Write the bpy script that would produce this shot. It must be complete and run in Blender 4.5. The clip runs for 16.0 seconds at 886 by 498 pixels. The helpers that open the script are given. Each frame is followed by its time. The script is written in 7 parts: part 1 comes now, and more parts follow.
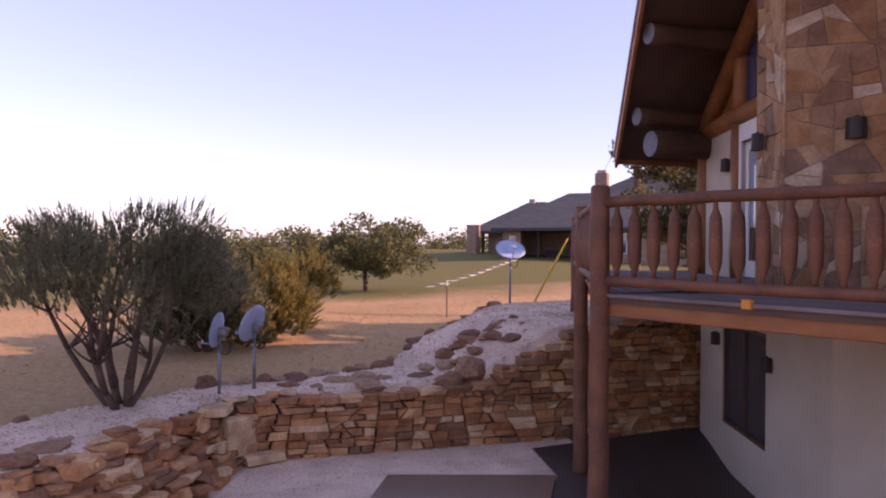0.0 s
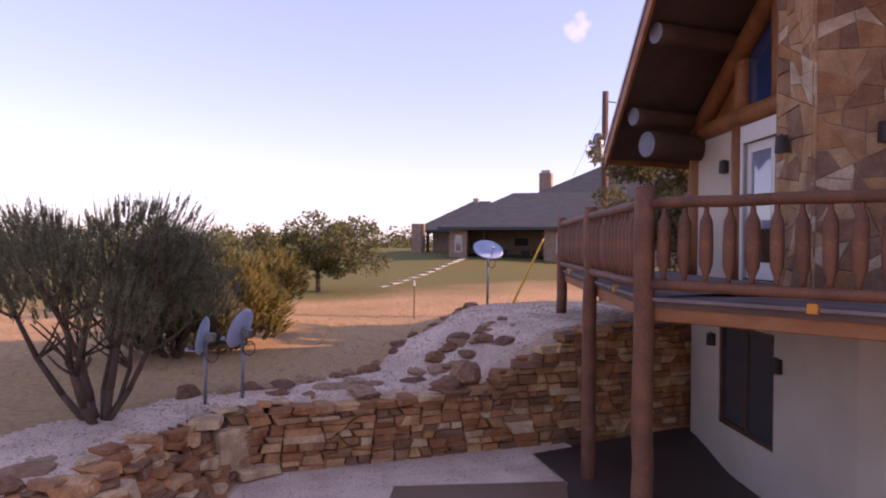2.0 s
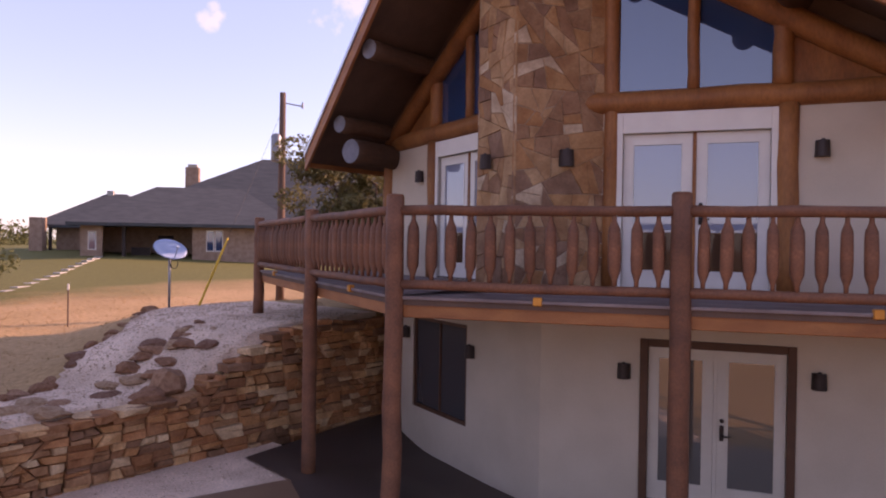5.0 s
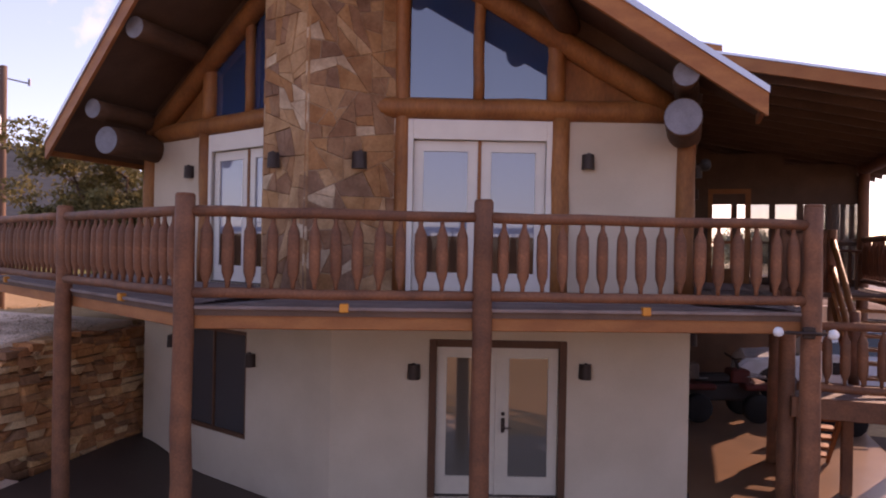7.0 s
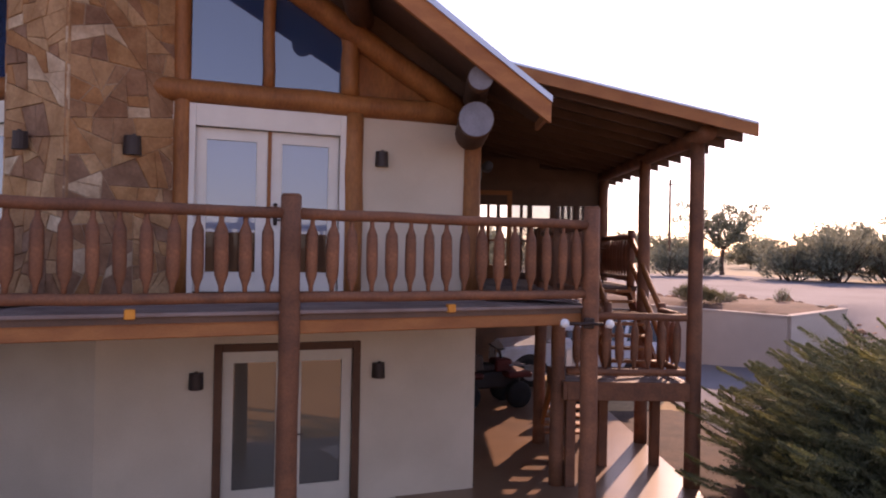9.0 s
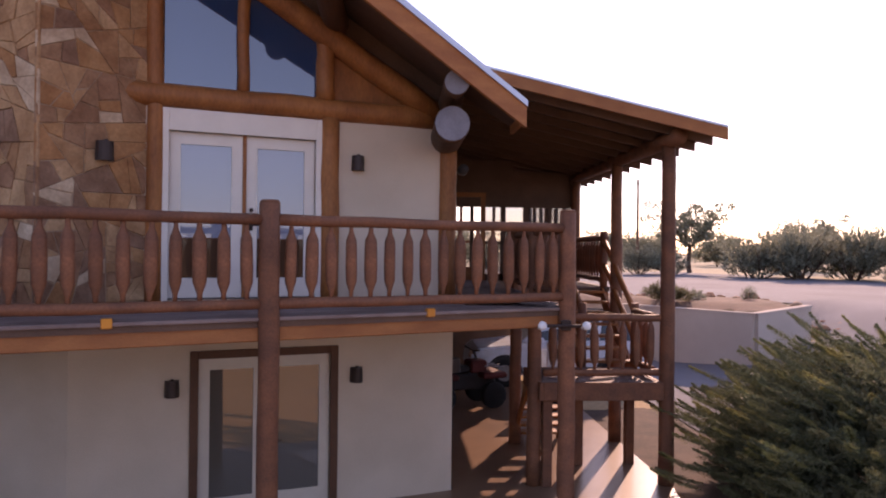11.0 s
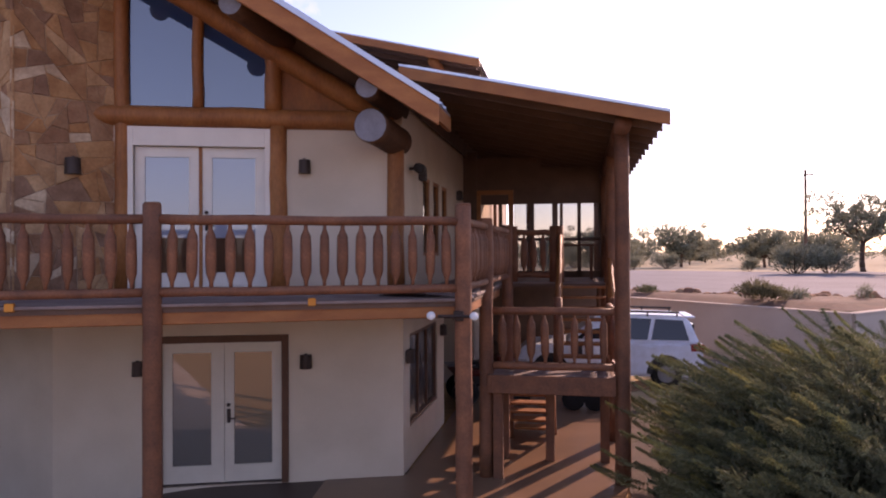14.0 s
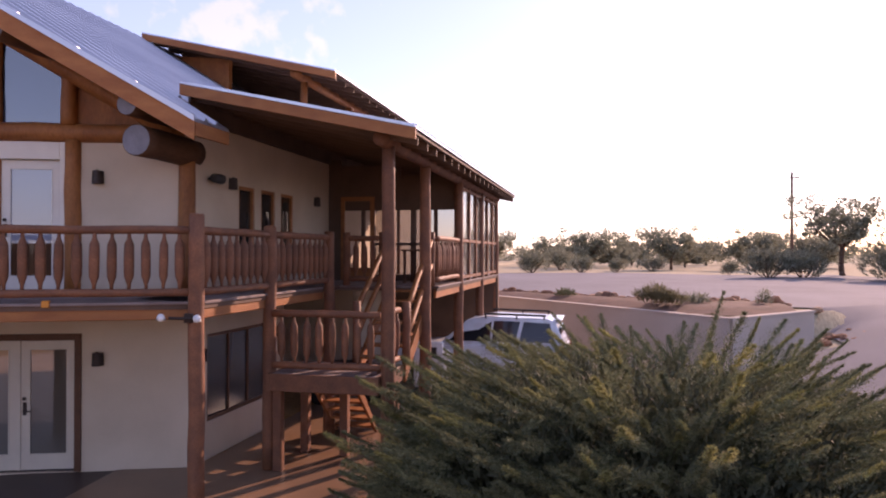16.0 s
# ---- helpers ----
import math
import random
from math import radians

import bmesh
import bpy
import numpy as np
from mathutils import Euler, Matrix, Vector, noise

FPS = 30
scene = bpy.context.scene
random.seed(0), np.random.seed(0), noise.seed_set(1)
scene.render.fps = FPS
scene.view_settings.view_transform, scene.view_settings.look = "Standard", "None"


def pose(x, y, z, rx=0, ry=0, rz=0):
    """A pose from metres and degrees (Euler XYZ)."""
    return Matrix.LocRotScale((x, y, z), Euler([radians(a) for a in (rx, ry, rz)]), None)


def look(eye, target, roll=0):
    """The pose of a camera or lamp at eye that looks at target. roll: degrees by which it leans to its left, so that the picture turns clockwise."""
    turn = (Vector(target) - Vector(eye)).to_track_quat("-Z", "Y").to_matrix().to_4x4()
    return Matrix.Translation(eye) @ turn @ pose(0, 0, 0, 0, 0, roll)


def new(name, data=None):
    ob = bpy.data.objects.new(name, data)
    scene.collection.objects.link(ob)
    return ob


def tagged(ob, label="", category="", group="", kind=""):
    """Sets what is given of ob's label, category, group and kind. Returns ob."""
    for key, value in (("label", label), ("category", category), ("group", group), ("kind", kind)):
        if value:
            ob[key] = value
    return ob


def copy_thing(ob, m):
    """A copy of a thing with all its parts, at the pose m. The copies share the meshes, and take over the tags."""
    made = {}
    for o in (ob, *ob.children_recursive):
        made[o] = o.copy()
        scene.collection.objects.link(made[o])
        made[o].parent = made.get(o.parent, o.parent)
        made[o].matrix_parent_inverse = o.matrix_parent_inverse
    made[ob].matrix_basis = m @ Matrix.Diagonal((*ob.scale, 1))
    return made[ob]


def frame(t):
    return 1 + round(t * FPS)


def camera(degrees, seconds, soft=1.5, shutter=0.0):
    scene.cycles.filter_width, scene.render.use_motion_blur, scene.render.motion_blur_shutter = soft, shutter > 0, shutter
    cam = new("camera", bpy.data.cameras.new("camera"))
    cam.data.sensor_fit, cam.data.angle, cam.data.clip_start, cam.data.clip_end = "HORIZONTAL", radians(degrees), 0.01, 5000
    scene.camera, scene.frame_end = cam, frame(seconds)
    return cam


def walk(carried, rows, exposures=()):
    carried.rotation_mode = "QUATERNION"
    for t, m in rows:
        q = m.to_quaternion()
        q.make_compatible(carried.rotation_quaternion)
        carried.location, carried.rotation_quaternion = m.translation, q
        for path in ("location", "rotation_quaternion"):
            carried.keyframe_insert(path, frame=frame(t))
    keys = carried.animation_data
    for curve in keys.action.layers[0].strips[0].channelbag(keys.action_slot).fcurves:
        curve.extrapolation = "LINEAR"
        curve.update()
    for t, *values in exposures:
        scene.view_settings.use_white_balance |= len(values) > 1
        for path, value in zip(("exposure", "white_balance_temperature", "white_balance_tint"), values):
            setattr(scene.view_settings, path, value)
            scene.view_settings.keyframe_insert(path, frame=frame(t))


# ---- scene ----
cam = camera(64.1, 16.0, soft=2.0)
METRES, EYE, TILT, LEAN, TURN = 11.15, 3.25, 0.0, 0.0, 74.0
ROWS = [
    (0.0, 0.0, 0.0, 0.0, 0.0, -0.37, -0.41),
    (0.5, -0.0249, 0.0099, 0.0028, 0.1, -0.39, -0.41),
    (1.0, -0.0507, 0.0205, 0.0024, 0.15, -0.41, -0.4),
    (1.5, -0.075, 0.0318, 0.0015, -1.41, -0.42, -0.49),
    (2.0, -0.0946, 0.0396, 0.0022, -5.48, -0.44, -0.55),
    (2.5, -0.1151, 0.0469, 0.0036, -9.7, -0.42, -0.62),
    (3.0, -0.1357, 0.0495, 0.0018, -15.15, -0.32, -0.79),
    (3.5, -0.1569, 0.0444, 0.0036, -21.34, -0.35, -0.79),
    (6.0, -0.225, 0.0806, 0.0073, -44.24, -0.19, -1.06),
    (6.5, -0.2297, 0.0943, 0.0098, -50.5, -0.21, -1.07),
    (7.0, -0.2332, 0.1068, 0.0107, -54.87, -0.05, -1.1),
    (7.5, -0.2396, 0.1198, 0.0104, -59.84, -0.09, -1.17),
    (8.0, -0.2407, 0.1337, 0.0112, -65.01, -0.03, -1.17),
    (8.5, -0.2382, 0.1529, 0.0092, -69.99, 0.09, -1.09),
    (9.0, -0.2366, 0.1679, 0.0103, -75.27, 0.1, -1.13),
    (11.5, -0.2438, 0.1745, 0.0146, -77.7, 0.15, -0.63),
    (12.0, -0.2434, 0.1479, 0.0138, -77.58, 0.16, -0.54),
    (12.5, -0.2375, 0.1066, 0.0137, -77.49, 0.07, -0.44),
    (13.0, -0.2239, 0.046, 0.0107, -77.41, 0.11, -0.3),
    (13.5, -0.2013, -0.0295, 0.0051, -75.16, 0.16, -0.07),
    (14.0, -0.1762, -0.1162, 0.0055, -63.41, 0.31, 0.21),
    (14.5, -0.1498, -0.215, 0.0105, -61.47, 0.17, -0.01),
    (15.0, -0.1173, -0.3063, 0.0119, -61.47, 0.25, 0.03),
    (15.5, -0.0871, -0.3823, 0.011, -61.48, 0.27, 0.02),
    (16.0, -0.0702, -0.4379, 0.013, -61.5, 0.36, -0.1),
]
walk(cam, [(t, pose(0, 0, EYE, TILT, LEAN, TURN) @ pose(METRES * x, METRES * y, METRES * z, 90 + pitch, roll, yaw)) for t, x, y, z, yaw, pitch, roll in ROWS],
     exposures=[(0.0, 1.1, 6850, 54), (3.5, 1.1, 7000, 53), (7.0, 1.24, 7400, 47), (12.0, 1.16, 7000, 43), (16.0, 1.12, 6950, 45)])

# ---- world, sun ----
SUN_AZ, SUN_EL = 62.0, 23.0          # heading of the sun, anticlockwise from +x, and its height
world = bpy.data.worlds.new("sky")
scene.world = world
world.use_nodes = True
wn, wl = world.node_tree.nodes, world.node_tree.links
sky = wn.new("ShaderNodeTexSky")
sky.sky_type, sky.sun_disc = "NISHITA", False
sky.sun_elevation, sky.sun_rotation = radians(SUN_EL), radians(90 - SUN_AZ)
sky.air_density, sky.dust_density, sky.ozone_density = 1.0, 0.5, 2.4
geo = wn.new("ShaderNodeTexCoord")               # a small fair-weather cloud and thin wisps
puff = wn.new("ShaderNodeTexNoise")
puff.inputs["Scale"].default_value, puff.inputs["Detail"].default_value = 26.0, 8
wl.new(geo.outputs["Generated"], puff.inputs["Vector"])
cover = None
for way, size, weight in (((-0.815, 0.497, 0.287), 0.011, 0.22), ((-0.809, 0.517, 0.281), 0.012, 0.26), ((-0.804, 0.505, 0.301), 0.008, 0.2), ((-0.69, 0.66, 0.295), 0.05, 0.22), ((-0.45, 0.84, 0.305), 0.10, 0.2)):
    away = wn.new("ShaderNodeVectorMath")
    away.operation, away.inputs[1].default_value = "DISTANCE", way
    wl.new(geo.outputs["Generated"], away.inputs[0])
    rag = wn.new("ShaderNodeMath")
    rag.operation, rag.inputs[1].default_value = "MULTIPLY_ADD", -size * 6.5
    wl.new(puff.outputs["Fac"], rag.inputs[0]), wl.new(away.outputs["Value"], rag.inputs[2])
    edge = wn.new("ShaderNodeMapRange")
    edge.inputs["From Min"].default_value, edge.inputs["From Max"].default_value = -2.3 * size, -size * 3.3
    edge.inputs["To Max"].default_value = weight
    wl.new(rag.outputs[0], edge.inputs["Value"])
    if cover:
        both = wn.new("ShaderNodeMath")
        both.operation = "MAXIMUM"
        wl.new(cover, both.inputs[0]), wl.new(edge.outputs[0], both.inputs[1])
        cover = both.outputs[0]
    else:
        cover = edge.outputs[0]
veil = wn.new("ShaderNodeMix")                    # thin high haze over the whole sky
veil.data_type = "RGBA"
veil.inputs["Factor"].default_value, veil.inputs["B"].default_value = 0.45, (1.62, 2.1, 2.85, 1)
wl.new(sky.outputs[0], veil.inputs["A"])
cloud = wn.new("ShaderNodeMix")
cloud.data_type = "RGBA"
cloud.inputs["B"].default_value = (5.2, 4.6, 4.5, 1)
wl.new(cover, cloud.inputs["Factor"]), wl.new(veil.outputs["Result"], cloud.inputs["A"])
wl.new(cloud.outputs["Result"], wn["Background"].inputs[0])
wn["Background"].inputs[1].default_value = 0.15
sun = new("sun", bpy.data.lights.new("sun", "SUN"))
sun.data.energy, sun.data.angle, sun.data.color = 3.2, radians(0.6), (1.0, 0.78, 0.55)
d = Vector((math.cos(radians(SUN_AZ)) * math.cos(radians(SUN_EL)), math.sin(radians(SUN_AZ)) * math.cos(radians(SUN_EL)), math.sin(radians(SUN_EL))))
sun.matrix_world = look(d * 60, (0, 0, 0))


# ---- materials ----
def mat(name, colour, rough=0.8, metal=0.0, second=None, scale=4.0, stretch=(1, 1, 1), fine=0.25, bump=0.2, bump_scale=60.0, island=0.0, spec=0.3, rand=0.0):
    """A surface with two colours in broad patches, fine grain, relief, and variation from piece to piece."""
    m = bpy.data.materials.new(name)
    m.use_nodes = True
    n, l = m.node_tree.nodes, m.node_tree.links
    b = n["Principled BSDF"]
    b.inputs["Roughness"].default_value, b.inputs["Metallic"].default_value = rough, metal
    b.inputs["Specular IOR Level"].default_value = spec
    co = n.new("ShaderNodeTexCoord")
    mp = n.new("ShaderNodeMapping")
    mp.inputs["Scale"].default_value = stretch
    l.new(co.outputs["Object"], mp.inputs["Vector"])
    big = n.new("ShaderNodeTexNoise")
    big.inputs["Scale"].default_value, big.inputs["Detail"].default_value = scale, 5
    l.new(mp.outputs[0], big.inputs["Vector"])
    ramp = n.new("ShaderNodeValToRGB")
    ramp.color_ramp.elements[0].position, ramp.color_ramp.elements[1].position = 0.35, 0.65
    ramp.color_ramp.elements[0].color = (*colour, 1)
    ramp.color_ramp.elements[1].color = (*(second or [c * 0.75 for c in colour]), 1)
    l.new(big.outputs["Fac"], ramp.inputs["Fac"])
    small = n.new("ShaderNodeTexNoise")
    small.inputs["Scale"].default_value, small.inputs["Detail"].default_value = bump_scale, 3
    l.new(mp.outputs[0], small.inputs["Vector"])
    val = n.new("ShaderNodeMapRange")
    val.inputs["To Min"].default_value, val.inputs["To Max"].default_value = 1 - fine, 1 + fine
    l.new(small.outputs["Fac"], val.inputs["Value"])
    last = val.outputs[0]
    for amount, node, out in ((island, "ShaderNodeNewGeometry", "Random Per Island"), (rand, "ShaderNodeObjectInfo", "Random")):
        if amount:
            g = n.new(node)
            r = n.new("ShaderNodeMapRange")
            r.inputs["To Min"].default_value, r.inputs["To Max"].default_value = 1 - amount, 1 + amount
            l.new(g.outputs[out], r.inputs["Value"])
            mu = n.new("ShaderNodeMath")
            mu.operation = "MULTIPLY"
            l.new(last, mu.inputs[0]), l.new(r.outputs[0], mu.inputs[1])
            last = mu.outputs[0]
    mix = n.new("ShaderNodeVectorMath")
    mix.operation = "SCALE"
    l.new(ramp.outputs["Color"], mix.inputs[0]), l.new(last, mix.inputs["Scale"])
    l.new(mix.outputs[0], b.inputs["Base Color"])
    if bump:
        bp = n.new("ShaderNodeBump")
        bp.inputs["Strength"].default_value, bp.inputs["Distance"].default_value = bump, 0.02
        l.new(small.outputs["Fac"], bp.inputs["Height"]), l.new(bp.outputs[0], b.inputs["Normal"])
    return m


def stone_mat(name, colours, fine=0.3, island=False):
    """Stone whose colour is picked for each piece out of a few."""
    m = mat(name, colours[0], 0.9, fine=fine, bump=0.6, bump_scale=26, spec=0.2)
    n, l = m.node_tree.nodes, m.node_tree.links
    g = n.new("ShaderNodeNewGeometry") if island else n.new("ShaderNodeObjectInfo")
    pick = n.new("ShaderNodeValToRGB")
    e = pick.color_ramp.elements
    pick.color_ramp.interpolation = "CONSTANT"
    e[0].color = (*colours[0], 1)
    e[1].position, e[1].color = 1 / len(colours), (*colours[1], 1)
    for k, c in enumerate(colours[2:], 2):
        q = e.new(k / len(colours))
        q.color = (*c, 1)
    l.new(g.outputs["Random Per Island" if island else "Random"], pick.inputs["Fac"])
    sc = next(k for k in n if k.type == "VECT_MATH")
    big = next(k for k in n if k.type == "VALTORGB" and k != pick)
    big.color_ramp.elements[0].color, big.color_ramp.elements[1].color = (1, 1, 1, 1), (0.68, 0.62, 0.58, 1)
    mu = n.new("ShaderNodeVectorMath")
    mu.operation = "MULTIPLY"
    l.new(pick.outputs["Color"], mu.inputs[0]), l.new(big.outputs["Color"], mu.inputs[1])
    l.new(mu.outputs[0], sc.inputs[0])
    return m


def glass_mat(name, tint, rough=0.02, spec=0.9):
    """A dark pane: it mirrors the sky over a dim room."""
    m = bpy.data.materials.new(name)
    m.use_nodes = True
    n, l = m.node_tree.nodes, m.node_tree.links
    b = n["Principled BSDF"]
    b.inputs["Base Color"].default_value = (*tint, 1)
    b.inputs["Roughness"].default_value, b.inputs["Specular IOR Level"].default_value = rough, spec
    b.inputs["IOR"].default_value = 1.9
    return m


STUCCO = mat("cream stucco", (0.57, 0.465, 0.36), 0.95, second=(0.50, 0.405, 0.31), scale=1.2, fine=0.08, bump=0.25, bump_scale=90, spec=0.1)
LOG = mat("honey stained log", (0.30, 0.115, 0.035), 0.55, second=(0.21, 0.075, 0.024), scale=3.5, stretch=(1, 1, 0.35), fine=0.4, bump=0.3, bump_scale=30, spec=0.3, rand=0.15)
DECKWOOD = mat("red brown stained wood", (0.205, 0.084, 0.042), 0.65, second=(0.13, 0.056, 0.032), scale=4.0, fine=0.4, bump=0.2, bump_scale=40, spec=0.3, rand=0.18)
RIM = mat("orange stained board", (0.36, 0.145, 0.05), 0.6, second=(0.27, 0.10, 0.036), scale=2.0, stretch=(1, 1, 3), fine=0.2, bump=0.15, bump_scale=30, rand=0.12)
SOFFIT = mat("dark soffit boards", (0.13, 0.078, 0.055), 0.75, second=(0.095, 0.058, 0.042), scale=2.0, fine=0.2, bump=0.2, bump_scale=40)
BOARDS = mat("weathered deck boards", (0.21, 0.165, 0.155), 0.8, second=(0.15, 0.11, 0.10), scale=2.0, fine=0.2, bump=0.2, bump_scale=40, rand=0.12)
# weathered purlins, their brown taken darker for the shade under the roof
SHADED_LOG = mat("weathered log darkened as in roof shade", (0.105, 0.05, 0.027), 0.8, second=(0.07, 0.035, 0.02), scale=3.0, stretch=(1, 0.3, 1), fine=0.3, bump=0.35, bump_scale=30, rand=0.15)
LOGEND = mat("grey log end", (0.21, 0.21, 0.24), 0.9, second=(0.16, 0.16, 0.185), scale=6, fine=0.2, bump=0.2, bump_scale=40)
WHITE = mat("white door paint", (0.70, 0.65, 0.58), 0.5, second=(0.66, 0.61, 0.545), fine=0.04, bump=0.05)
CREAM = mat("cream door paint", (0.56, 0.49, 0.40), 0.5, second=(0.52, 0.45, 0.37), fine=0.05, bump=0.05)
TRIM = mat("dark brown door trim", (0.115, 0.05, 0.026), 0.6, fine=0.2, bump=0.1)
BRONZE = mat("dark bronze metal", (0.05, 0.034, 0.03), 0.5, metal=0.4, fine=0.15, bump=0.1)
METAL = mat("galvanised roof metal", (0.55, 0.57, 0.62), 0.35, metal=0.85, second=(0.46, 0.48, 0.54), scale=0.7, fine=0.08, bump=0.05)
# blue base colour stands in for the blue sky mirrored in the panes
GLASS = glass_mat("window glass tinted with sky blue", (0.018, 0.045, 0.115))
GLASS.node_tree.nodes["Principled BSDF"].inputs["IOR"].default_value = 1.8
# bluish base also stands for mirrored sky, over the blind's own tone
BLIND = glass_mat("door glass over a white blind", (0.22, 0.24, 0.31), 0.05, 0.6)
SCREEN = mat("black insect screen", (0.035, 0.032, 0.033), 0.6, fine=0.2, bump=0.1)
MORTAR = mat("sandy mortar", (0.36, 0.25, 0.165), 0.95, second=(0.27, 0.18, 0.12), fine=0.2, bump=0.4)
CHSTONE = stone_mat("field stone", [(0.42, 0.225, 0.105), (0.31, 0.165, 0.095), (0.48, 0.30, 0.165), (0.40, 0.20, 0.09), (0.56, 0.42, 0.29), (0.27, 0.155, 0.10), (0.47, 0.28, 0.15), (0.33, 0.185, 0.105), (0.43, 0.25, 0.13), (0.36, 0.19, 0.095)])
RUST = [(0.570, 0.274, 0.114), (0.376, 0.177, 0.085), (0.661, 0.376, 0.177), (0.502, 0.217, 0.091), (0.296, 0.154, 0.085), (0.680, 0.456, 0.262), (0.456, 0.234, 0.114), (0.410, 0.182, 0.080)]
DRYSTONE = stone_mat("rust sandstone", RUST, 0.4)
DRYSTONE_REST = stone_mat("rust sandstone infill", RUST, 0.4, True)
BOULDER = stone_mat("red brown boulder", [(0.30, 0.15, 0.085), (0.38, 0.21, 0.125), (0.24, 0.125, 0.08), (0.44, 0.28, 0.17)], 0.4)
GRAVEL = mat("pale crushed gravel", (0.76, 0.57, 0.43), 0.95, second=(0.58, 0.42, 0.31), scale=1.5, fine=0.45, bump=0.8, bump_scale=34, spec=0.1)
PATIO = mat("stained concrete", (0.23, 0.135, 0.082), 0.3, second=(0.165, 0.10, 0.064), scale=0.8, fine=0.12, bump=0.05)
# darker, rougher concrete for the patio than for the walk
PATIO_DARK = mat("dark brown concrete", (0.075, 0.05, 0.04), 0.5, second=(0.055, 0.038, 0.032), scale=0.8, fine=0.15, bump=0.05)
DRIVE = mat("pale driveway", (0.165, 0.16, 0.172), 0.95, second=(0.135, 0.13, 0.14), scale=0.3, fine=0.2, bump=0.3)
BARK = mat("grey brown bark", (0.13, 0.085, 0.06), 0.95, second=(0.09, 0.055, 0.04), scale=9, stretch=(1, 1, 0.3), fine=0.35, bump=0.7, bump_scale=30)
GREYPAINT = mat("grey dish enamel", (0.36, 0.43, 0.56), 0.45, second=(0.31, 0.375, 0.5), fine=0.05, bump=0.02)
STEEL = mat("dull steel", (0.28, 0.28, 0.29), 0.5, metal=0.7, fine=0.15, bump=0.1)


def leaf_mat(name, a, b, through_light=0.3):
    m = mat(name, a, 0.7, second=b, scale=1.3, fine=0.2, bump=0, island=0.35, spec=0.2)
    n, l = m.node_tree.nodes, m.node_tree.links
    p = n["Principled BSDF"]
    tr = n.new("ShaderNodeBsdfTranslucent")
    mx = n.new("ShaderNodeMixShader")
    mx.inputs[0].default_value = through_light
    src = p.inputs["Base Color"].links[0].from_socket
    l.new(src, tr.inputs["Color"])
    l.new(p.outputs[0], mx.inputs[1]), l.new(tr.outputs[0], mx.inputs[2])
    l.new(mx.outputs[0], n["Material Output"].inputs["Surface"])
    return m


LEAF_DARK = leaf_mat("dark olive leaves", (0.20, 0.18, 0.10), (0.14, 0.135, 0.076), 0.4)
LEAF_INNER = leaf_mat("juniper growth darkened as shade", (0.105, 0.115, 0.068), (0.075, 0.085, 0.052))
LEAF_TIP = leaf_mat("fresh juniper tips", (0.30, 0.28, 0.10), (0.20, 0.20, 0.085))
LEAF_OLIVE = leaf_mat("olive brown leaves", (0.19, 0.155, 0.06), (0.12, 0.11, 0.045))
LEAF_YELLOW = leaf_mat("yellow green leaves", (0.27, 0.205, 0.05), (0.15, 0.13, 0.042), 0.4)
LEAF_MESQ = leaf_mat("mesquite leaves", (0.15, 0.145, 0.055), (0.10, 0.105, 0.042))
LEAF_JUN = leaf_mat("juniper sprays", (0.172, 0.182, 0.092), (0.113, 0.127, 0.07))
# paler, greyer and more see-through: distance haze put into the leaf colour
LEAF_FAR = leaf_mat("scrub leaves paled for haze", (0.24, 0.245, 0.175), (0.19, 0.20, 0.15), 0.5)


# ---- building helpers ----
def part(name, bm, material, parent=None, label="", smooth=False):
    """One mesh object in world coordinates out of a bmesh, under a thing or part."""
    me = bpy.data.meshes.new(name)
    bm.to_mesh(me)
    bm.free()
    me.materials.append(material)
    if smooth:
        me.polygons.foreach_set("use_smooth", [True] * len(me.polygons))
    ob = new(name, me)
    if parent:
        ob.parent = parent
        p, inv = parent, Matrix()
        while p:
            inv = inv @ (p.matrix_basis.inverted() if p.parent is None else Matrix())
            p = p.parent
        if parent.parent is None:
            ob.matrix_parent_inverse = inv
        else:
            ob.matrix_parent_inverse = Matrix()
    if label:
        ob["label"] = label
    return ob


def thing(name, label, category, at=(0, 0, 0), group="", kind=""):
    ob = new(name)
    ob.empty_display_size = 0.1
    ob.matrix_basis = Matrix.Translation(at)
    return tagged(ob, label, category, group, kind)


def box(bm, x0, y0, z0, x1, y1, z1, m=None, bevel=0.0):
    v = [bm.verts.new(Vector(c) if m is None else m @ Vector(c)) for c in
         ((x0, y0, z0), (x1, y0, z0), (x1, y1, z0), (x0, y1, z0), (x0, y0, z1), (x1, y0, z1), (x1, y1, z1), (x0, y1, z1))]
    f = [bm.faces.new([v[k] for k in q]) for q in ((3, 2, 1, 0), (4, 5, 6, 7), (0, 1, 5, 4), (1, 2, 6, 5), (2, 3, 7, 6), (3, 0, 4, 7))]
    if bevel:
        bmesh.ops.bevel(bm, geom=list({e for q in f for e in q.edges}), offset=bevel, segments=1, affect="EDGES")
    return bm


def B():
    return bmesh.new()


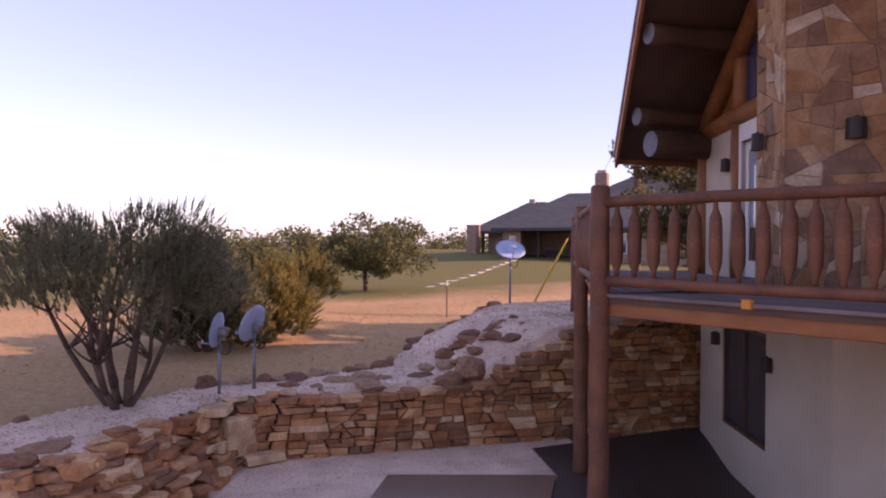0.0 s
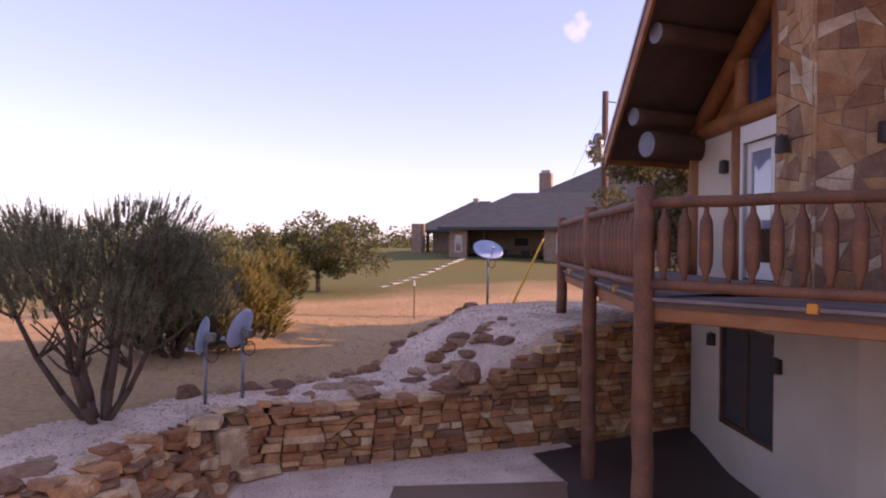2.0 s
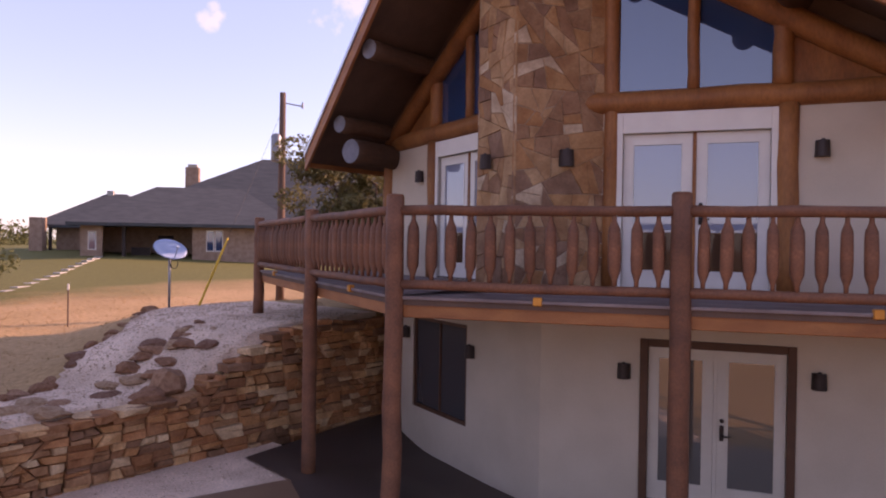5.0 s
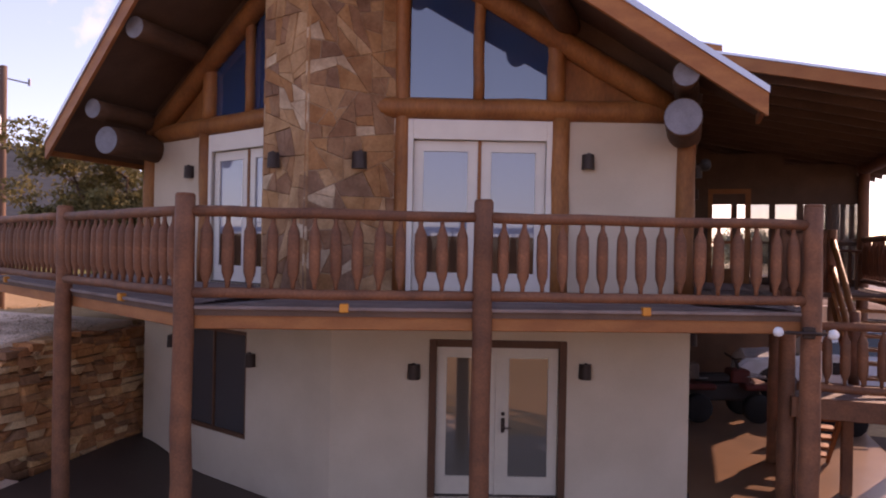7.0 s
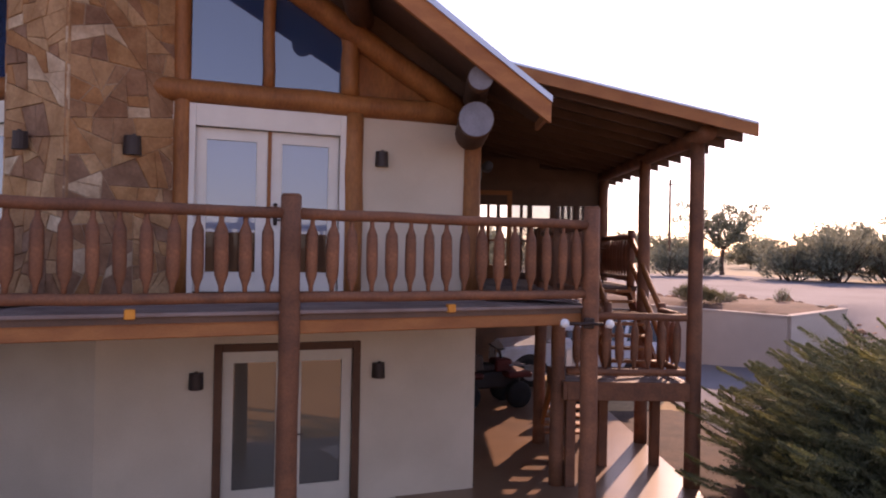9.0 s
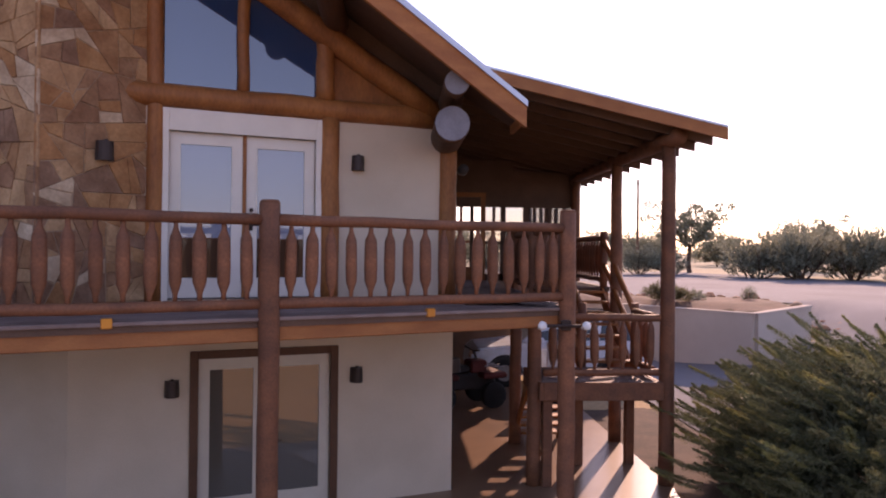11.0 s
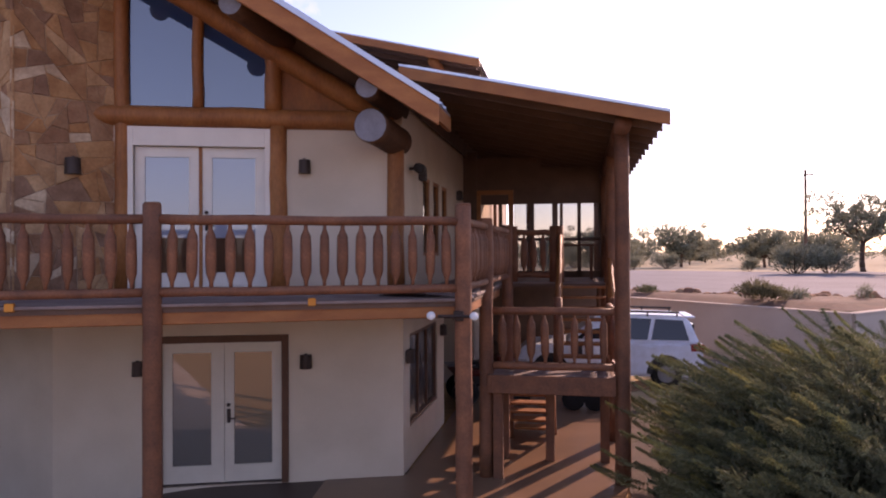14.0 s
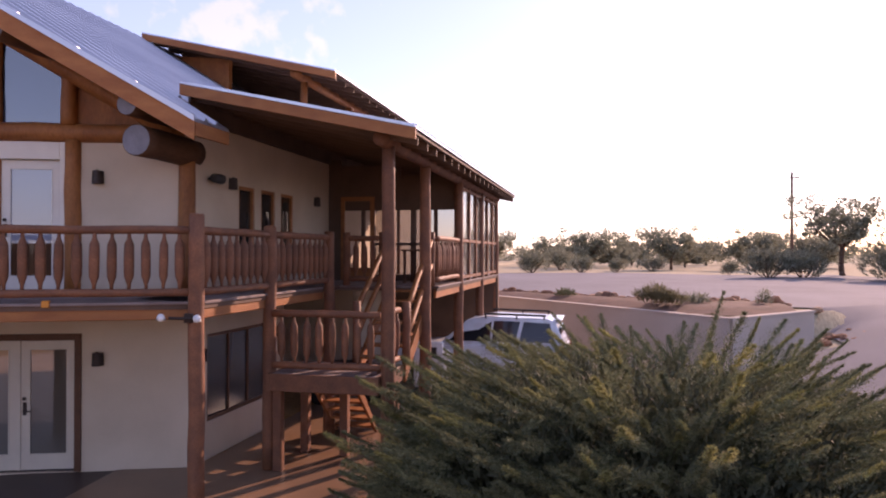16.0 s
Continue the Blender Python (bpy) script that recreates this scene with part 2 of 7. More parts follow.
def tube(bm, a, b, r0, r1=None, seg=12, rings=1, wob=0.0, caps=True):
    """A round bar from a to b, with a little crookedness."""
    a, b = Vector(a), Vector(b)
    r1 = r0 if r1 is None else r1
    q = (b - a).to_track_quat("Z", "Y").to_matrix()
    loops = []
    for k in range(rings + 1):
        f = k / rings
        c = a.lerp(b, f)
        w = wob * (0.6 + 0.4 * random.random())
        off = q @ Vector((random.uniform(-w, w), random.uniform(-w, w), 0)) if 0 < k < rings else Vector()
        r = (r0 + (r1 - r0) * f) * (1 + random.uniform(-wob, wob) * 2)
        loops.append([bm.verts.new(c + off + q @ Vector((r * math.cos(t * math.tau / seg), r * math.sin(t * math.tau / seg), 0))) for t in range(seg)])
    for lo, hi in zip(loops, loops[1:]):
        for t in range(seg):
            bm.faces.new((lo[t], lo[(t + 1) % seg], hi[(t + 1) % seg], hi[t]))
    if caps:
        bm.faces.new(loops[0][::-1]), bm.faces.new(loops[-1])
    return bm


def lathe(bm, base, profile, seg=10, m=None):
    """A turned piece: profile is a row of (radius, height)."""
    loops = []
    for r, z in profile:
        loops.append([bm.verts.new((m or Matrix()) @ (Vector(base) + Vector((r * math.cos(t * math.tau / seg), r * math.sin(t * math.tau / seg), z)))) for t in range(seg)])
    for lo, hi in zip(loops, loops[1:]):
        for t in range(seg):
            bm.faces.new((lo[t], lo[(t + 1) % seg], hi[(t + 1) % seg], hi[t]))
    bm.faces.new(loops[0][::-1]), bm.faces.new(loops[-1])
    return bm


def prism(bm, outline, y0, y1, m=None):
    """An outline in x and z, drawn out from y0 to y1."""
    m = m or Matrix()
    a = [bm.verts.new(m @ Vector((x, y0, z))) for x, z in outline]
    b = [bm.verts.new(m @ Vector((x, y1, z))) for x, z in outline]
    n = len(a)
    bm.faces.new(a), bm.faces.new(b[::-1])
    for k in range(n):
        bm.faces.new((a[k], b[k], b[(k + 1) % n], a[(k + 1) % n]))
    bmesh.ops.recalc_face_normals(bm, faces=bm.faces[:])
    return bm


def slab(bm, pts, down):
    """A slab whose top is the polygon pts and whose underside lies down below it."""
    top = [bm.verts.new(p) for p in pts]
    low = [bm.verts.new(Vector(p) - Vector((0, 0, down))) for p in pts]
    n = len(top)
    bm.faces.new(top), bm.faces.new(low[::-1])
    for k in range(n):
        bm.faces.new((top[k], low[k], low[(k + 1) % n], top[(k + 1) % n]))
    bmesh.ops.recalc_face_normals(bm, faces=bm.faces[:])
    return bm


def wall_frame(p0, p1):
    """x along the wall from p0 to p1, y inwards, z up."""
    u = (Vector((*p1, 0)) - Vector((*p0, 0))).normalized()
    return Matrix(((u.x, -u.y, 0, p0[0]), (u.y, u.x, 0, p0[1]), (0, 0, 1, 0), (0, 0, 0, 1)))


def pierced(bm, m, length, z0, z1, thick, holes):
    """A wall with openings (s0, s1, z0, z1) that go through it."""
    ss = sorted({0, length, *[h[0] for h in holes], *[h[1] for h in holes]})
    zs = sorted({z0, z1, *[h[2] for h in holes], *[h[3] for h in holes]})
    ss, zs = [s for s in ss if 0 <= s <= length], [z for z in zs if z0 <= z <= z1]

    def full(i, j):
        if not (0 <= i < len(ss) - 1 and 0 <= j < len(zs) - 1):
            return False
        s, z = (ss[i] + ss[i + 1]) / 2, (zs[j] + zs[j + 1]) / 2
        return not any(h[0] < s < h[1] and h[2] < z < h[3] for h in holes)
    cache = {}

    def v(i, k, j):
        if (i, k, j) not in cache:
            cache[i, k, j] = bm.verts.new(m @ Vector((ss[i], k * thick, zs[j])))
        return cache[i, k, j]
    for i in range(len(ss) - 1):
        for j in range(len(zs) - 1):
            if not full(i, j):
                continue
            bm.faces.new((v(i, 0, j), v(i + 1, 0, j), v(i + 1, 0, j + 1), v(i, 0, j + 1)))
            bm.faces.new((v(i, 1, j + 1), v(i + 1, 1, j + 1), v(i + 1, 1, j), v(i, 1, j)))
            if not full(i - 1, j):
                bm.faces.new((v(i, 1, j), v(i, 0, j), v(i, 0, j + 1), v(i, 1, j + 1)))
            if not full(i + 1, j):
                bm.faces.new((v(i + 1, 0, j), v(i + 1, 1, j), v(i + 1, 1, j + 1), v(i + 1, 0, j + 1)))
            if not full(i, j - 1):
                bm.faces.new((v(i, 1, j), v(i + 1, 1, j), v(i + 1, 0, j), v(i, 0, j)))
            if not full(i, j + 1):
                bm.faces.new((v(i, 0, j + 1), v(i + 1, 0, j + 1), v(i + 1, 1, j + 1), v(i, 1, j + 1)))
    return bm


def smooth01(a, b, x):
    t = min(1, max(0, (x - a) / (b - a)))
    return t * t * (3 - 2 * t)


def polyline(pts, v):
    """Linear look-up in a row of (key, value)."""
    if v <= pts[0][0]:
        return pts[0][1]
    for (a, p), (b, q) in zip(pts, pts[1:]):
        if v <= b:
            return p + (q - p) * (v - a) / (b - a)
    return pts[-1][1]


# ---- the ground ----
WALL_FOOT = [(-11.2, 9.5), (-11.2, 0.45), (-11.08, 0.06), (-9.79, -0.42), (-8.6, -1.05), (-8.0, -2.2), (-8.0, -6.5)]   # the stone wall's foot
WALL_TOP = [(-6, 0.62), (-1.5, 0.68), (0.3, 0.85), (3.9, 0.9), (5.6, 1.74), (6.4, 1.84), (9, 1.9)]   # y, height behind it
GRAVEL_WIDE = [(-6, -0.6), (-3.2, 0.0), (-1.6, 1.1), (-0.4, 1.25), (0.8, 1.3), (1.8, 1.6), (2.6, 2.1), (3.4, 2.7), (4.2, 3.3), (5.2, 4.4), (6.5, 5.6), (8, 6.0)]
STUCCO_LINE = [(-2.0, 27.1), (7.9, 18.15), (10.2, 19.3)]


def behind_wall(x, y):
    """How far a place lies behind the foot of the stone wall, and how far the wall leans back there."""
    best, side, lean = 1e9, 1, 0.3
    for (ax, ay), (bx, by) in zip(WALL_FOOT, WALL_FOOT[1:]):
        ux, uy = bx - ax, by - ay
        f = min(1, max(0, ((x - ax) * ux + (y - ay) * uy) / (ux * ux + uy * uy)))
        qx, qy = ax + f * ux, ay + f * uy
        d = math.hypot(x - qx, y - qy)
        if d < best - 1e-9:
            best, side, lean = d, (1 if ux * (y - ay) - uy * (x - ax) < 0 else -1), 0.3 + 0.75 * smooth01(0.3, -0.5, qy)
    return best * side, lean


def upper(x, y):
    """The terrace, the mound and the meadow on the high side of the stone wall."""
    d = min(2.6, max(0, -11.4 - x))
    near = polyline(WALL_TOP, y + 0.52 * d * smooth01(0.5, 3.0, y)) + 0.06 * smooth01(0, 1.5, d) * smooth01(1.0, -1.0, y)
    meadow = 0.95 + 0.25 * smooth01(-10, -20, -y) + 1.05 * smooth01(-32, -60, x) * smooth01(0, 25, y) + 0.35 * smooth01(3, 12, y) + 0.05 * math.sin(x * 0.5 + y * 0.3)
    m = 3.4 * smooth01(4.0, 6.4, y)
    f = smooth01(-12.9 - m * 0.6, -16.6 - m * 1.3, x)
    return near * (1 - f) + meadow * f


def patio_z(x, y):
    """The patio under the deck, hollowed a little in front of the west wall."""
    return -0.01 - 0.26 * smooth01(-11.0, -9.2, x) * smooth01(-4.2, -6.8, x) * smooth01(4.7, 6.4, y) - 0.07 * smooth01(-5, -8, x)


def yard_z(x, y):
    """The yard and patio fall a little towards the west."""
    return min(-0.035 - 0.065 * smooth01(-4.0, -6.0, x), patio_z(x, y) - 0.03)


def ground_z(x, y):
    low = -0.05 - 0.4 * smooth01(-3.3, -4.5, x) * smooth01(8.5, 7.5, y)
    if x < -3.3 and -30 < y < 30:
        d, lean = behind_wall(x, max(-6.4, min(9.4, y)))
        if d > 0:
            return low + (upper(x, y) - low) * smooth01(0.1, 0.1 + lean, d)
    if x < -10 and y >= 30:
        return upper(x, y)
    # the drive climbs to the level ground behind the pale wall
    ramp = 1.7 * smooth01(6.5, 16.0, x + 0.15 * (y - 15)) * smooth01(2, 14, y + 0.3 * x)
    back = 0.0
    if x > -2:
        wy = polyline([(-2.0, 27.1), (7.9, 18.15), (10.2, 19.3), (14.0, 23.5)], x)
        back = 1.72 * smooth01(wy + 0.5, wy + 0.9, y)
    elif y > 24:
        back = 1.72 * smooth01(24, 26, y)
    return low + max(ramp, back)


def axis(lo, hi, step, far):
    mid = list(np.arange(lo, hi, step))
    out, s = [], step
    p = hi
    while p < far:
        out.append(p)
        s *= 1.22
        p += s
    left, s = [], step
    p = lo
    while p > -far:
        s *= 1.22
        p -= s
        left.append(p)
    return left[::-1] + mid + out + [far]


def sheet(xs, ys, height, keep=None, lift=0.0):
    verts, faces, idx = [], [], {}
    for i, x in enumerate(xs):
        for j, y in enumerate(ys):
            idx[i, j] = len(verts)
            verts.append((x, y, height(x, y) + lift))
    for i in range(len(xs) - 1):
        for j in range(len(ys) - 1):
            if keep is None or keep((xs[i] + xs[i + 1]) / 2, (ys[j] + ys[j + 1]) / 2):
                faces.append((idx[i, j], idx[i + 1, j], idx[i + 1, j + 1], idx[i, j + 1]))
    used = sorted({k for f in faces for k in f})
    back = {k: n for n, k in enumerate(used)}
    return [verts[k] for k in used], [[back[k] for k in f] for f in faces]


def sheet_object(name, data, material, smooth=True):
    me = bpy.data.meshes.new(name)
    me.from_pydata(data[0], [], data[1])
    me.materials.append(material)
    if smooth:
        me.polygons.foreach_set("use_smooth", [True] * len(me.polygons))
    return new(name, me)


def grass_mat():
    m = mat("dry meadow grass", (0.45, 0.285, 0.145), 0.95, second=(0.37, 0.235, 0.115), scale=0.3, fine=0.45, bump=0.6, bump_scale=9, spec=0.05)
    n, l = m.node_tree.nodes, m.node_tree.links
    sc = next(k for k in n if k.type == "VECT_MATH")
    first = sc.inputs[0].links[0].from_socket
    co = n.new("ShaderNodeTexCoord")
    sep = n.new("ShaderNodeSeparateXYZ")
    l.new(co.outputs["Object"], sep.inputs[0])
    wob = n.new("ShaderNodeTexNoise")
    wob.inputs["Scale"].default_value, wob.inputs["Detail"].default_value = 0.12, 4
    l.new(co.outputs["Object"], wob.inputs["Vector"])
    ad = n.new("ShaderNodeMath")
    ad.operation, ad.inputs[1].default_value = "MULTIPLY_ADD", -14.0
    l.new(wob.outputs["Fac"], ad.inputs[0]), l.new(sep.outputs["X"], ad.inputs[2])
    lawn = n.new("ShaderNodeMapRange")          # the watered lawn lies farther out, to the west
    lawn.inputs["From Min"].default_value, lawn.inputs["From Max"].default_value = -33.0, -38.0
    l.new(ad.outputs[0], lawn.inputs["Value"])
    mx = n.new("ShaderNodeMix")
    mx.data_type = "RGBA"
    mx.inputs["B"].default_value = (0.16, 0.145, 0.055, 1)
    l.new(lawn.outputs[0], mx.inputs["Factor"]), l.new(first, mx.inputs["A"])
    straw = n.new("ShaderNodeMapRange")         # paler straw on the north-east side
    straw.inputs["From Min"].default_value, straw.inputs["From Max"].default_value = 10.0, 24.0
    ay = n.new("ShaderNodeMath")
    l.new(sep.outputs["X"], ay.inputs[0]), l.new(sep.outputs["Y"], ay.inputs[1])
    l.new(ay.outputs[0], straw.inputs["Value"])
    dry = n.new("ShaderNodeMix")
    dry.data_type = "RGBA"
    dry.inputs["B"].default_value = (0.40, 0.335, 0.225, 1)
    l.new(straw.outputs[0], dry.inputs["Factor"]), l.new(mx.outputs["Result"], dry.inputs["A"])
    l.new(dry.outputs["Result"], sc.inputs[0])
    return m


GRASS = grass_mat()
XS = axis(-17.0, -8.6, 0.14, 4000)
XS = [x for x in XS if x < -8.6] + [-8.6 + 0.3 * k for k in range(88)] + [x for x in axis(-20.0, 17.8, 0.5, 4000) if x > 17.9]
YS = axis(-6.0, 26.0, 0.3, 4000)
tagged(sheet_object("ground", sheet(XS, YS, ground_z), GRASS), "dry tan meadow grass running to a flat horizon", "ground", kind="structure")

# ---- gravel, patio, driveway ----
def terrace_gravel(x, y):
    if not -6 < y < 8.4:
        return False
    d, lean = behind_wall(x, y)
    return lean * 0.9 + 0.1 < d and x > -11.2 - polyline(GRAVEL_WIDE, y) + 0.16 * math.sin(y * 3.1)


FX = [-18 + 0.12 * k for k in range(84)]
FY = [-6 + 0.12 * k for k in range(122)]
tagged(sheet_object("gravel_bed", sheet(FX, FY, ground_z, terrace_gravel, 0.03), GRAVEL), "pale crushed gravel bed behind a dry stone wall", "gravel", kind="structure")
LX = [-11.3 + 0.3 * k for k in range(28)]
tagged(sheet_object("gravel_yard", sheet(LX, [-8 + 0.3 * k for k in range(46)], yard_z, lambda x, y: behind_wall(x, max(-6.4, y))[0] < 0.3 and y < 5.6), GRAVEL),
       "pale gravel yard below the stone wall", "gravel", kind="structure")


patio_mesh = B()
for poly in ([(-11.3, 8.4), (-10.72, 4.62), (-9.33, 4.42), (-9.33, 8.4)], [(-9.33, 8.4), (-9.33, 4.42), (-6.5, 2.6), (-0.6, 5.2), (-1.75, 8.4)]):
    bm = B()
    bmesh.ops.create_grid(bm, x_segments=48, y_segments=30, size=1)
    for v in bm.verts:
        x, y = -6.0 + 5.5 * v.co.x, 5.5 + 3.2 * v.co.y
        v.co = (x, y, patio_z(x, y))
    for (ax, ay), (bx, by) in zip(poly, poly[1:] + poly[:1]):
        bmesh.ops.bisect_plane(bm, geom=bm.verts[:] + bm.edges[:] + bm.faces[:], plane_co=(ax, ay, 0), plane_no=(by - ay, ax - bx, 0), clear_outer=True)
    verts = {v: patio_mesh.verts.new(v.co) for v in bm.verts}
    for f in bm.faces:
        patio_mesh.faces.new([verts[v] for v in f.verts])
    bm.free()
tagged(part("patio", patio_mesh, PATIO_DARK, None, "", True), "dark brown concrete patio under the deck", "patio", kind="structure")
bm = B()
slab(bm, [(-2.6, 5.1, 0.006), (-0.6, 5.25, 0.006), (1.1, 6.2, 0.006), (1.42, 8.0, 0.006), (1.4, 13.2, 0.006), (1.9, 15.2, 0.006), (3.2, 16.5, 0.006), (-1.79, 16.5, 0.006), (-1.79, 8.05, 0.006), (-2.9, 7.65, 0.006)], 0.1)
tagged(part("walkway", bm, PATIO), "reddish stained concrete walk with a satin sheen", "walkway", kind="structure")
bm = B()
slab(bm, [(-9.93, 2.05, -0.05), (-9.31, 4.38, -0.05), (-7.6, 3.45, -0.05), (-8.15, 1.2, -0.05)], 0.1)
tagged(part("paving_slab", bm, PATIO), "brown concrete pad set in the gravel", "slab", kind="structure")


def drive_area(x, y):
    """Lower court, the ramp on the east side and the loop behind the planted bed."""
    if y < 11.5:
        return x > 11.0 + 0.3 * math.sin(y) and y > 4 and x < 22
    if y < polyline(STUCCO_LINE, x) - 0.1 and x < 11.2:
        return x > 3.2
    if x > 11.2 and y < 30:
        return x < 26
    bed = polyline(STUCCO_LINE, x) + polyline([(-1.5, 2.0), (5, 3.4), (9, 4.6), (10.2, 2.4)], x)
    return bed < y < 60 + 2 * math.sin(x * 0.3) and x > -20 and x < 32 - 0.3 * (y - 30)


DX = [-22 + 0.6 * k for k in range(92)]
tagged(sheet_object("driveway", sheet(DX, [4 + 0.6 * k for k in range(100)], ground_z, drive_area, 0.05), DRIVE), "pale grey caliche driveway", "driveway", kind="structure")

# ---- house walls ----
CX = -6.4
WL, WA, WR = (-10.98, 8.0), (-6.4, 6.38), (-1.82, 8.0)
MR, ML, MS = wall_frame(WA, WR), wall_frame(WL, WA), wall_frame(WR, (-1.82, 24.0))
LEN = math.hypot(WR[0] - WA[0], WR[1] - WA[1])
DECK = 2.76


def mirror(h):
    return (LEN - h[1], LEN - h[0], h[2], h[3])


DOOR_LOW = (1.43, 3.09, 0.02, 2.04)
DOOR_UP = (1.06, 2.86, DECK + 0.02, 4.84)
WIN_LOW = (1.18, 2.98, 0.40, 2.04)
WIN_SIDE = (0.42, 2.62, 0.62, 2.06)
for name, m, ln, z0, z1, holes, label in (
        ("wall_front_right", MR, LEN, -0.35, 5.13, [DOOR_LOW, DOOR_UP], "cream stucco house wall with french doors on both floors"),
        ("wall_front_left", ML, LEN, -0.35, 5.13, [WIN_LOW, mirror(DOOR_UP)], "cream stucco house wall with a dark screened window"),
        ("wall_side", MS, 3.3, 0.0, 2.6, [WIN_SIDE], "cream stucco wall under the side deck")):
    bm = B()
    pierced(bm, m, ln, z0, z1, 0.25, holes)
    tagged(part(name, bm, STUCCO), label, "wall", kind="structure")
UPW = [(1.45, 2.05, DECK + 0.5, 4.6), (2.3, 2.9, DECK + 0.5, 4.6), (3.15, 3.75, DECK + 0.5, 4.6)]
bm = B()
pierced(bm, MS, 16.0, 2.6, 5.97, 0.25, UPW)
tagged(part("wall_side_upper", bm, STUCCO), "cream stucco upper wall along the porch", "wall", kind="structure")
# carport recess under the house, and the closing walls
for name, p0, p1, z0, z1 in (("wall_carport_back", (-7.0, 15.5), (-1.82, 15.5), 0, 2.6), ("wall_carport_inner", (-6.99, 11.3), (-6.99, 15.5), 0, 2.6),
                             ("wall_west", (-10.98, 24.0), (-10.98, 8.02), 0, 5.6), ("wall_north", (-1.8, 24.0), (-10.9, 24.0), 0, 5.6)):
    bm = B()
    pierced(bm, wall_frame(p0, p1), math.hypot(p1[0] - p0[0], p1[1] - p0[1]), z0, z1, 0.2, [])
    tagged(part(name, bm, STUCCO), "plain cream stucco house wall", "wall", kind="structure")
bm = B()
pierced(bm, wall_frame((-1.95, 11.25), (-7.0, 11.25)), 5.05, 0, 2.6, 0.2, [])
tagged(part("wall_carport_front", bm, STUCCO), "plain stucco wall of the carport", "wall", kind="structure")
# closing wall under the porch; its dark colour puts the shade there in
bm = B()
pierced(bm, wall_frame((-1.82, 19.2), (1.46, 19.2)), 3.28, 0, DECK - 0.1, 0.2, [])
tagged(part("wall_under_porch", bm, SOFFIT), "wall closing the space under the porch, coloured dark for its shade", "wall", kind="structure")
bm = B()
pierced(bm, wall_frame((-1.82, 15.45), (-1.82, 24.0)), 8.5, 0, 2.6, 0.2, [])
tagged(part("wall_garage_side", bm, STUCCO), "plain stucco wall behind the parked car", "wall", kind="structure")
bm = B()
slab(bm, [(-1.9, 8.1, 2.7), (-1.9, 23.9, 2.7), (-10.9, 23.9, 2.7), (-10.9, 8.1, 2.7), (-6.4, 6.5, 2.7)], 0.12)
tagged(part("floor_upper", bm, SOFFIT), "wooden floor structure between the two storeys", "floor", kind="structure")


# ---- roof ----
RIDGE, PITCH, PEAK_Y, SKEW = 8.6, 0.62, 4.42, 0.44


def roof_z(x):
    return RIDGE - PITCH * abs(x - CX)


def rake_y(x):
    return PEAK_Y + SKEW * abs(x - CX)


